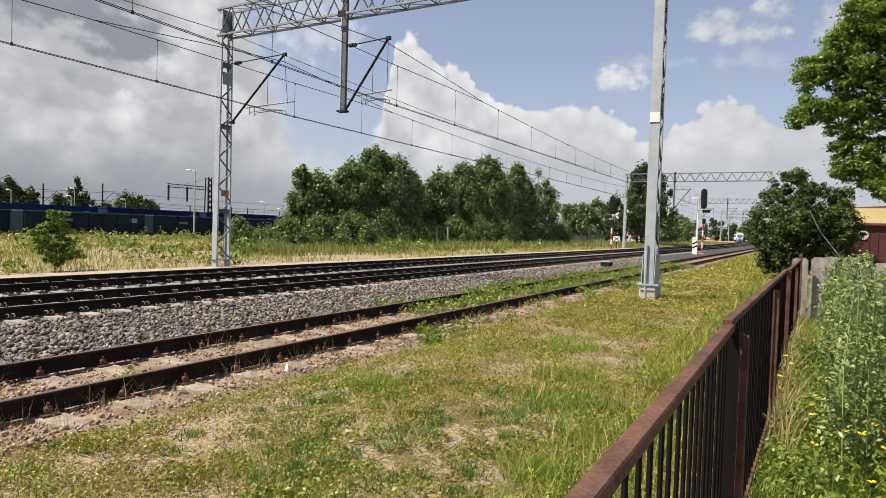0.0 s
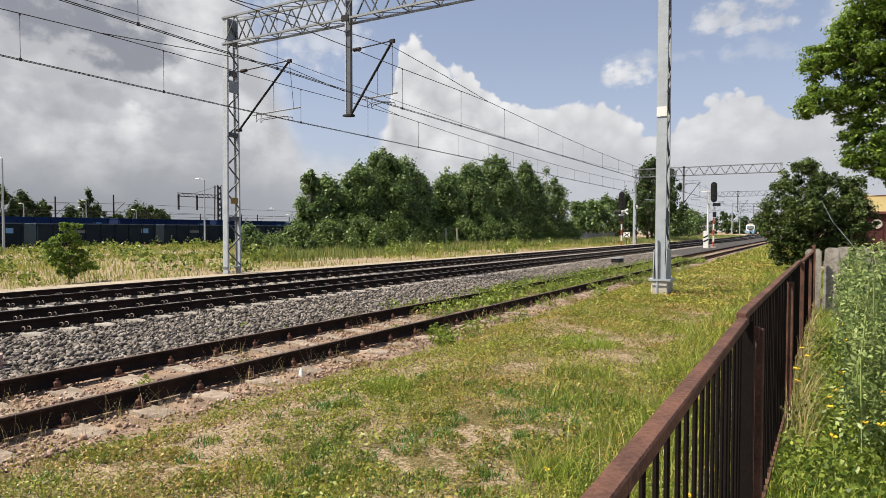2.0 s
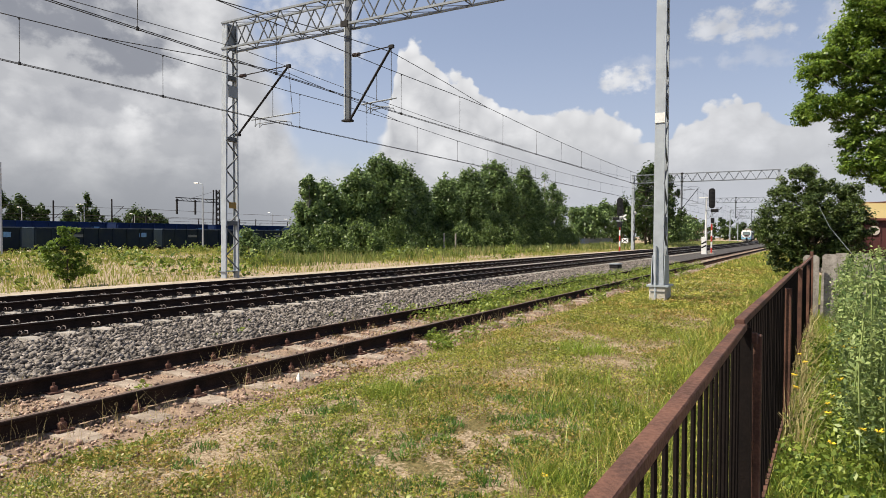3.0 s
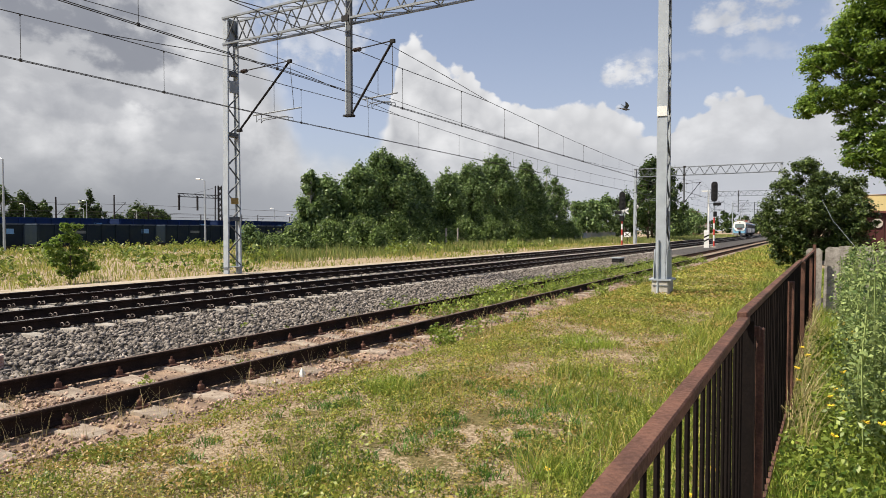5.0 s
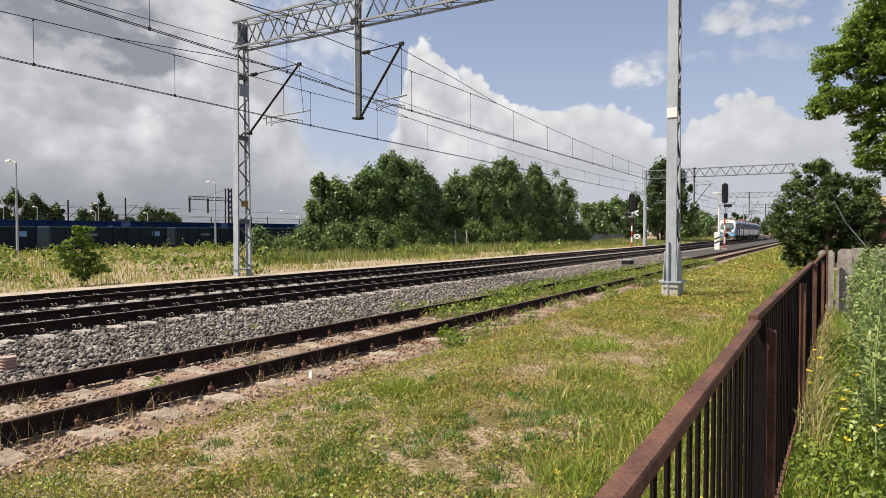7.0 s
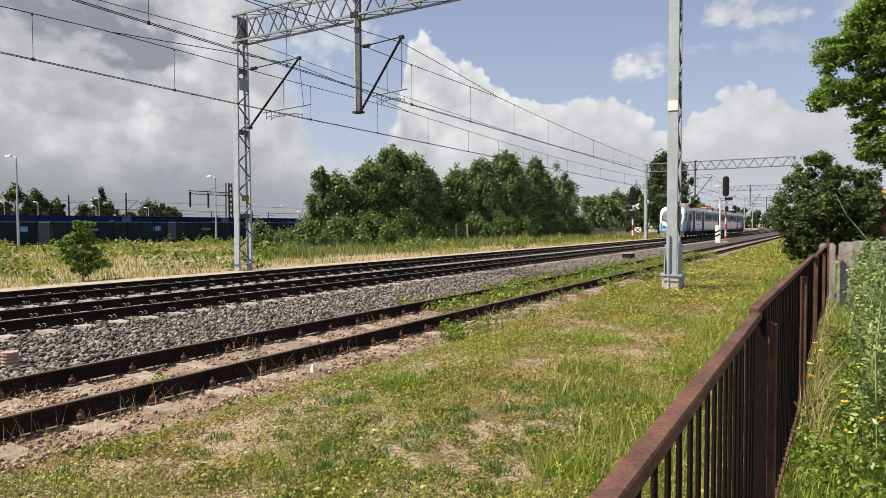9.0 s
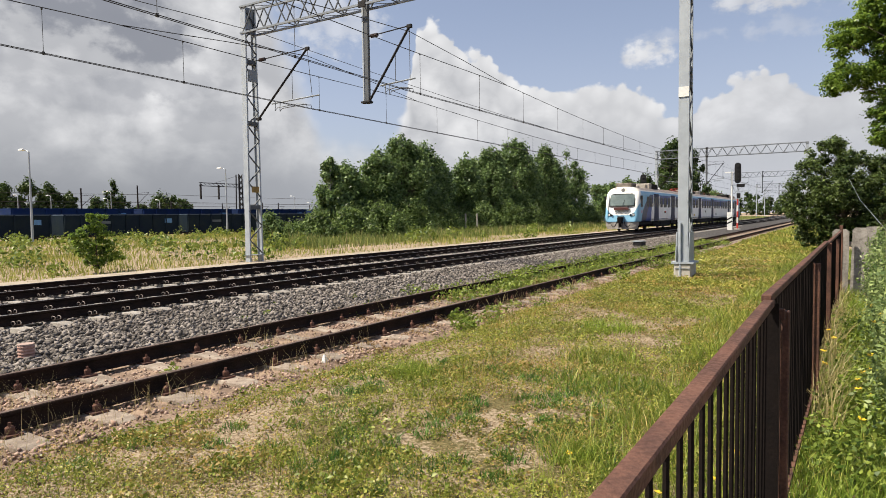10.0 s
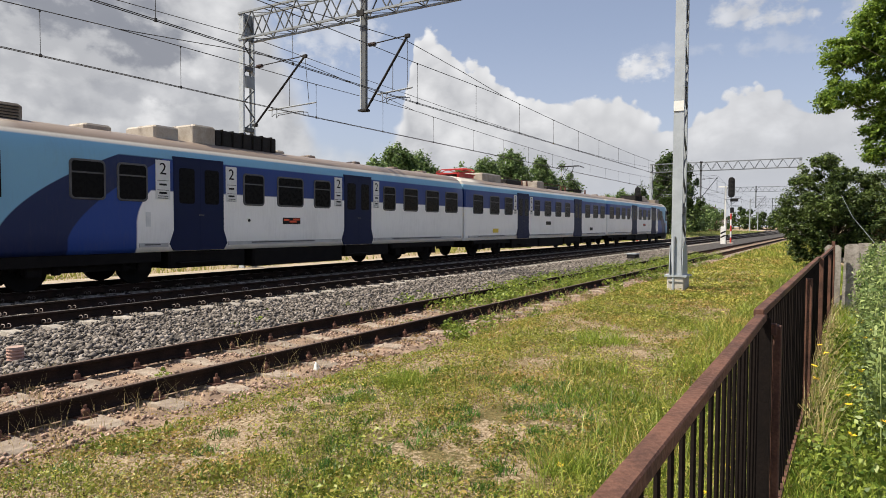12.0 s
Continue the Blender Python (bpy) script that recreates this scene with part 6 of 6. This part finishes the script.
def sow(n, x0, x1, y0, y1, near=1.7, seed=1):
    r = np.random.default_rng(seed)
    y = y0 + (y1 - y0) * r.random(n) ** near
    return r.uniform(x0, x1, n), y, r


def cover(x, y):
    """How thickly the ground is grown over, from 0 to 1."""
    c = 0.60 + 0.62 * lerp_noise(x, y, 11, 1.1) + 0.45 * lerp_noise(x, y, 12, 0.4)
    c += np.clip((x + 2.2) / 2.0, 0, 0.5) + np.clip((-2.4 - x) / 3.0, 0, 0.25) - np.clip((-5.35 - x) / 0.5, 0, 0.8)
    for bx, by, q in BARE:
        c -= 0.75 * np.exp(-((x - bx) ** 2 + (y - by) ** 2) / (q * q))
    return np.clip(c, 0, 1)


# bare sandy patches
BARE = ((-2.45, 4.95, 0.45), (-2.05, 5.5, 0.35), (-2.75, 4.15, 0.4), (-3.85, 5.1, 0.3), (-2.2, 4.3, 0.3), (-4.35, 4.6, 0.3), (-5.0, 5.4, 0.3), (-3.3, 7.3, 0.4), (-2.6, 9.2, 0.4), (-3.4, 16.9, 0.8), (-1.7, 4.0, 0.25))


def keep(x, y, r, power=1.0):
    return r.random(len(x)) < cover(x, y) ** power


# low creeping weeds over the verge
x, y, r = sow(400000, -6.0, 0.0, 0.6, 20.0, 1.9, 21)
k = keep(x, y, r, 1.6)
x, y = x[k], y[k]
d = np.hypot(x, y)
rosettes("verge_weeds", x, y, r.random(len(x)) ** 1.5 * (0.03 + 0.11 * np.clip(lerp_noise(x, y, 13, 0.5) + 0.25, 0, 1)), r.uniform(0.6, 1.4, len(x)) * (0.0056 + 0.00115 * d), WEED, "low creeping yellow-green weeds covering the verge", 22)
x, y, r = sow(70000, -5.3, 0.0, 16.0, 60.0, 1.5, 64)
k = r.random(len(x)) < np.clip(0.75 + 0.6 * lerp_noise(x, y, 65, 1.5), 0.1, 1)
x, y = x[k], y[k]
rosettes("further_verge_weeds", x, y, r.random(len(x)) * 0.10, r.uniform(0.6, 1.5, len(x)) * (0.006 + 0.0013 * y), WEED, "low yellow-green weeds on the verge past the mast", 66)
x, y, r = sow(60000, -6.2, -0.3, 1.5, 18.0, 1.8, 67)
rosettes("dry_litter", x, y, r.random(len(x)) * 0.03, r.uniform(0.5, 1.4, len(x)) * (0.004 + 0.0010 * np.hypot(x, y)), DRY_WEED, "brown dead leaves and litter between the weeds", 68)
# short grass over the verge
x, y, r = sow(120000, -5.2, 0.0, 0.8, 42.0, 2.0, 23)
k = keep(x, y, r, 2.2) & (r.random(len(x)) < np.clip(0.45 + (x + 2.6) / 1.6, 0.4, 1))
x, y = x[k], y[k]
tall = 0.04 + 0.08 * np.clip(lerp_noise(x, y, 14, 1.1) + 0.35, 0, 1.2) + 0.05 * np.clip((x + 2.0) / 1.8, 0, 1)
blades("verge_grass", x, y, tall * r.uniform(0.5, 1.5, len(x)), 0.0022 + 0.0008 * np.hypot(x, y) * r.uniform(0.6, 1.3, len(x)), GRASS, "short yellowing grass on the verge", 0.8, 24)
# long grass by the fence and beyond the posts
x, y, r = sow(34000, -1.75, -0.3, 1.4, 34.0, 1.7, 25)
k = r.random(len(x)) < np.clip(0.25 + (x + 1.9) / 1.3 + 0.5 * lerp_noise(x, y, 15, 0.9), 0, 1)
x, y = x[k], y[k]
blades("fence_grass", x, y, r.uniform(0.06, 0.27, len(x)), 0.003 + 0.0007 * y, GRASS, "long green and yellow grass along the fence", 1.0, 26)
# green tufts on the verge
r = np.random.default_rng(60)
tufts = np.array([(-2.0, 6.2, 0.7), (-1.3, 5.2, 0.5), (-1.2, 8.5, 0.9), (-2.4, 7.3, 0.6), (-0.9, 6.5, 0.5), (-1.6, 4.3, 0.35), (-3.9, 5.6, 0.35), (-3.0, 9.5, 0.6), (-1.5, 11.5, 0.9)])
i = r.integers(0, len(tufts), 4500)
a, q = r.uniform(0, 6.283, len(i)), np.sqrt(r.random(len(i))) * r.uniform(0.5, 1.0, len(i))
x, y = tufts[i, 0] + tufts[i, 2] * q * np.cos(a), tufts[i, 1] + tufts[i, 2] * q * np.sin(a)
k = x < -0.33
x, y = x[k], y[k]
blades("tuft_grass", x, y, r.uniform(0.06, 0.24, len(x)), 0.003 + 0.0007 * y, GARDEN_GRASS, "fresh green grass tufts on the verge", 1.1, 61)
# dark leafy tufts on the open soil
r = np.random.default_rng(62)
tufts = [(-3.34, 3.94, 0.16), (-2.49, 3.58, 0.2), (-2.92, 3.44, 0.2), (-2.75, 3.75, 0.14), (-2.3, 3.75, 0.16), (-2.0, 4.1, 0.14), (-2.1, 4.55, 0.14), (-5.22, 3.62, 0.25), (-4.73, 2.38, 0.3), (-1.9, 4.9, 0.2), (-2.1, 5.9, 0.5), (-1.85, 6.3, 0.4), (-2.5, 6.3, 0.3), (-3.86, 4.3, 0.15), (-5.45, 5.6, 0.3), (-5.0, 5.9, 0.35)]
tufts += [(r.uniform(-4.6, -1.0), r.uniform(2.6, 6.5), r.uniform(0.05, 0.13)) for _ in range(90)]
tufts = np.array(tufts)
i = r.choice(len(tufts), 9000, p=tufts[:, 2] ** 1.3 / np.sum(tufts[:, 2] ** 1.3))
a, q = r.uniform(0, 6.283, len(i)), np.sqrt(r.random(len(i)))
x, y = tufts[i, 0] + tufts[i, 2] * q * np.cos(a), tufts[i, 1] + tufts[i, 2] * q * np.sin(a)
blades("leaf_tufts", x, y, r.uniform(0.03, 0.10, len(x)), r.uniform(0.006, 0.014, len(x)), LEAF_TUFT, "dark green leafy tufts on the sandy soil", 1.0, 63)
# the garden side of the fence
x, y, r = sow(62000, -0.24, 2.6, 2.6, 30.0, 1.5, 27)
blades("garden_grass", x, y, r.uniform(0.08, 0.34, len(x)), 0.004 + 0.0007 * y, GARDEN_GRASS, "lush long grass on the garden side of the fence", 0.8, 28)
x, y, r = sow(900, -0.24, -0.02, 5.5, 14.5, 1.3, 29)
blades("straw_grass", x, y, r.uniform(0.2, 0.65, len(x)), 0.004 + 0.0005 * y, DRY, "dry straw-coloured grass against the fence", 0.7, 30)
# meadow beyond the line
x, y, r = sow(110000, -62.0, -19.7, 6.0, 90.0, 1.3, 31)
k = r.random(len(x)) < np.clip(0.55 + 0.6 * lerp_noise(x, y, 16, 4.0), 0.1, 1)
x, y = x[k], y[k]
blades("meadow_grass", x, y, r.uniform(0.08, 0.32, len(x)) * (1 + 0.5 * lerp_noise(x, y, 17, 3.0)), 0.010 + 0.0008 * np.hypot(x, y), MEADOW, "long dry and green meadow grass beyond the line", 0.5, 32)
x, y, r = sow(20000, -29.5, -24.5, 26.0, 105.0, 1.2, 33)
k = r.random(len(x)) < np.clip(0.55 + 1.1 * lerp_noise(x, y, 19, 2.2) + 0.25 * (-26.5 - x), 0.05, 1)
x, y = x[k], y[k]
blades("tall_grass", x, y, r.uniform(0.35, 0.85, len(x)) * (1 + 0.5 * lerp_noise(x, y, 20, 1.6)), 0.03 + 0.0007 * y, GRASS_TALL, "tall green grass before the bushes", 0.4, 34)


x, y, r = sow(26000, -31.0, -19.4, 88.0, 230.0, 1.3, 48)
blades("far_grass", x, y, r.uniform(0.2, 0.6, len(x)), 0.02 + 0.0009 * y, GRASS_TALL, "rough grass beside the line in the distance", 0.5, 49)
x, y, r = sow(14000, -5.2, 2.0, 40.0, 170.0, 1.4, 50)
blades("far_verge_grass", x, y, r.uniform(0.12, 0.35, len(x)), 0.02 + 0.0009 * y, GRASS, "yellowing grass on the far verge", 0.5, 51)


def clumps(name, centres, per, spread, tall, size, mat_, label, seed):
    """Leafy herb clumps, joined."""
    r = np.random.default_rng(seed)
    c = np.array(centres)
    i = r.integers(0, len(c), per * len(c))
    s = c[i, 2]
    a, q = r.uniform(0, 6.283, len(i)), np.sqrt(r.random(len(i)))
    x, y = c[i, 0] + spread * s * q * np.cos(a), c[i, 1] + spread * s * q * np.sin(a)
    lift = tall * s * r.random(len(i)) ** 0.8 * (1.1 - 0.6 * q)
    d = np.hypot(x, y)
    rosettes(name, x, y, lift, r.uniform(0.6, 1.4, len(i)) * size * s ** 0.5, mat_, label, seed + 1, 1.1)


# weeds in the siding, thick further along
r = np.random.default_rng(35)
spots = [(r.uniform(-8.1, -6.35), 11.5 + 34 * r.random() ** 1.3, r.uniform(0.5, 1.2)) for _ in range(150)]
spots += [(r.uniform(-7.6, -6.5), r.uniform(13, 21), r.uniform(0.6, 1.1)) for _ in range(20)]
spots += [(r.uniform(-5.9, -5.2), 9 + 30 * r.random() ** 1.3, r.uniform(0.4, 0.9)) for _ in range(45)]
spots += [(-6.75, 6.2, 0.45), (-6.6, 9.6, 0.6), (-7.9, 9.9, 0.7), (-8.3, 8.6, 0.5), (-9.1, 8.4, 0.6), (-9.2, 11.0, 0.6), (-8.6, 13.4, 0.7), (-9.4, 14.2, 0.6), (-8.7, 17.0, 0.8)]
spots += [(r.uniform(-8.0, -7.2), 14.5 + 26 * r.random(), r.uniform(0.9, 1.4)) for _ in range(60)] + [(r.uniform(-6.6, -5.7), 19 + 22 * r.random(), r.uniform(0.8, 1.3)) for _ in range(50)]
spots += [(-7.73, 9.04, 0.7), (-8.6, 12.4, 1.0), (-7.83, 12.2, 0.9), (-7.58, 18.1, 1.5), (-6.85, 4.78, 0.5), (-8.99, 7.68, 0.6), (-9.9, 9.3, 0.5)]
clumps("siding_weeds", spots, 150, 0.32, 0.38, 0.036, LEAF_WEED, "green weeds growing over the siding", 36)
spots = [(r.uniform(-5.2, -0.5), 1.8 + 16 * r.random() ** 1.3, r.uniform(0.35, 1.1)) for _ in range(240)]
spots += [(-5.3, 4.6, 1.1), (-5.0, 3.2, 0.9), (-4.95, 5.4, 1.2), (-4.4, 6.6, 0.9), (-3.6, 6.2, 0.8), (-4.9, 8.1, 1.3), (-4.7, 8.7, 1.0)]
spots += [(r.uniform(-4.6, -1.3), r.uniform(3.0, 6.5), r.uniform(0.3, 0.7)) for _ in range(110)]
clumps("broadleaf_weeds", spots, 130, 0.22, 0.15, 0.018, VERGE_LEAF, "broad-leaved green weeds in tufts on the verge", 38)
spots = [(r.uniform(-60, -20.6), r.uniform(9, 60), r.uniform(0.6, 1.4)) for _ in range(170)]
clumps("meadow_weeds", spots, 60, 0.5, 0.9, 0.11, LEAF_WEED, "tall flowering weeds scattered in the meadow", 40)


spots = [(r.uniform(-0.2, 0.9), 4.3 + 6.5 * r.random(), r.uniform(0.5, 1.2)) for _ in range(110)]
clumps("garden_weeds", spots, 150, 0.22, 0.42, 0.026, LEAF_WEED, "leafy green weeds on the garden side of the fence", 45)
x, y, r = sow(5200, -8.3, -4.7, 1.5, 22.0, 1.5, 46)
k = lerp_noise(x, y, 18, 0.8) > 0.15
x, y = x[k], y[k]
spots = [(r.uniform(-8.2, -5.1), 9.0 + 26 * r.random() ** 1.2, r.uniform(0.4, 1.0)) for _ in range(120)] + [(r.uniform(-6.3, -5.2), r.uniform(5.6, 12), r.uniform(0.3, 0.7)) for _ in range(26)]
clumps("dry_siding_weeds", spots, 90, 0.30, 0.30, 0.028, DRY_WEED, "withered reddish-brown weeds along the siding", 52)
blades("siding_straw", x, y, 0.10 + r.uniform(0.05, 0.3, len(x)), 0.0025 + 0.0006 * y, DRY, "dry stalks standing along the siding rails", 0.7, 47)


def herbs():
    """Tall grey-green herbs on the garden side."""
    r = np.random.default_rng(41)
    vs, g = [], Geo()
    cs, rad = [], []
    for _ in range(210):
        x, y = r.uniform(0.12, 2.2), 4.8 + 7.5 * r.random()
        if x < 0.03 * y:
            continue
        tall = r.uniform(0.75, 1.55)
        z = float(height(x, y))
        g.path([(x, y, z - 0.02), (x + r.uniform(-0.05, 0.05), y, z + tall * 0.6), (x + r.uniform(-0.12, 0.12), y + r.uniform(-0.1, 0.1), z + tall)], 0.006, 4)
        for q in np.linspace(0.25, 1.0, 9):
            cs.append((x + r.uniform(-0.09, 0.09), y + r.uniform(-0.09, 0.09), z + tall * q))
            rad.append(0.15 * (1.15 - 0.6 * q))
    v, f = leaf_cloud(np.array(cs), np.array(rad), 62000, 0.023, seed=42, upward=0.7)
    tagged(new("garden_herbs", arrays("garden_herbs", v, f, LEAF_GREY)), "tall grey-green herbs crowding behind the fence", "herbs", kind="stuff")
    tagged(new("herb_stems", g.mesh("herb_stems", [LEAF_GREY])), "thin green stems of the tall herbs", "stems", kind="stuff")


herbs()


def flowers(name, spots, mat_, label, size, seed):
    r = np.random.default_rng(seed)
    c = np.array(spots)
    k = np.repeat(np.arange(len(c)), 9)
    n = len(k)
    a = np.tile(np.arange(9) * 2.4, len(c))
    p = c[k] + np.stack([np.cos(a), np.sin(a), 0.3 * r.normal(size=n)], 1) * size * 0.8
    d = np.stack([np.cos(a), np.sin(a), 0.4 + 0 * a], 1) * size
    b = np.stack([-np.sin(a), np.cos(a), 0 * a], 1) * size * 0.5
    v = np.stack([p - d * 0.6, p + b, p + d * 0.6, p - b], 1).reshape(-1, 3)
    tagged(new(name, arrays(name, v, np.arange(n * 4).reshape(-1, 4), mat_)), label, "flowers", kind="stuff")


r = np.random.default_rng(43)
spots = [(x, y, float(height(x, y)) + z) for x, y, z in [(r.uniform(-0.12, 0.7), 4.4 + 4 * r.random(), r.uniform(0.3, 0.75)) for _ in range(34)]]
spots += [(x, y, float(height(x, y)) + z) for x, y, z in [(-1.05, 3.35, 0.12), (-1.09, 3.38, 0.10), (-1.0, 3.32, 0.11), (-0.85, 3.6, 0.15), (-1.6, 4.2, 0.08), (-0.55, 4.4, 0.2), (-0.6, 3.9, 0.18)]]
flowers("yellow_flowers", spots, PETAL, "small yellow flowers in the grass", 0.02, 44)


# ---- a pigeon ----
def make_bird():
    t = thing("bird", "grey pigeon in flight with raised dark wings", "bird")
    g = Geo()
    g.loft([[Vector((r * math.cos(a), y, r * 0.9 * math.sin(a))) for a in (2 * math.pi * i / 8 for i in range(8))] for y, r in ((-0.19, 0.012), (-0.1, 0.03), (0.0, 0.06), (0.08, 0.055), (0.13, 0.03), (0.17, 0.028), (0.20, 0.006))])
    part("body", g, BIRD_GREY, t, smooth=True)
    wings = []
    for s in (-1, 1):
        g = Geo()
        g.loft([[Vector((s * x, y + c, z)) for c, z in ((w, 0.0), (0.0, 0.008), (-w, 0.0), (0.0, -0.006))] for x, y, w in ((0.02, 0.02, 0.07), (0.14, 0.05, 0.075), (0.24, 0.0, 0.06), (0.34, -0.08, 0.012))])
        wings.append((part("wing", g, BIRD_DARK, t), s))
    part("tail", Geo().loft([[Vector((x, y, z)) for x, z in ((-w, 0), (w, 0), (w, 0.008), (-w, 0.008))] for y, w in ((-0.29, 0.06), (-0.17, 0.02))]), BIRD_DARK, t)
    return t, wings


BIRD_GREY = paint("pigeon_grey", (0.16, 0.16, 0.17), (0.09, 0.09, 0.1), 20.0, 0.8)
BIRD_DARK = paint("pigeon_wing", (0.09, 0.115, 0.14), (0.05, 0.065, 0.08), 20.0, 0.8)
BIRD, WINGS = make_bird()


def motions():
    """All that moves: the three cars of the train, and a bird with its wings."""
    times = [0.5 * i for i in range(25)]
    for car, back, turned in TRAIN:
        rows = []
        for t in times:
            s = 4.9 + (12.0 - t) * 24.45 + back
            rows.append((t, along(s, CAR_TRACK, MAIN_TOP) @ pose(0, 0, 0, 0, 0, 180 if turned else 0)))
        walk(car, rows)
    # the bird crosses from over the tracks towards the garden tree
    a = radians(30.4)
    right, ahead = Vector((math.cos(a), math.sin(a), 0)), Vector((-math.sin(a), math.cos(a), 0))
    rows = []
    for t, side, up in ((0.0, -60.0, 26.0), (3.0, -17.0, 13.2), (4.8, 4.6, 5.6), (4.9, 5.9, 5.13), (5.2, 9.6, 3.90), (5.4, 12.2, 3.22), (5.5, 13.3, 3.08), (5.7, 15.6, 3.0), (6.2, 21.5, 3.4), (12.0, 90.0, 9.0)):
        rows.append((t, Matrix.Translation(right * side + ahead * 25.0 + Vector((0, 0, 1.75 + up))) @ pose(0, 0, 0, -8, 0, 30.4 - 90)))
    walk(BIRD, rows)
    for wing, s in WINGS:
        walk(wing, [(0.1 * i, pose(0, 0, 0.03, 0, -s * (18 + 42 * math.sin(0.1 * i * 6.283 * 3.6 + 0.4)), 0)) for i in range(121)])


motions()
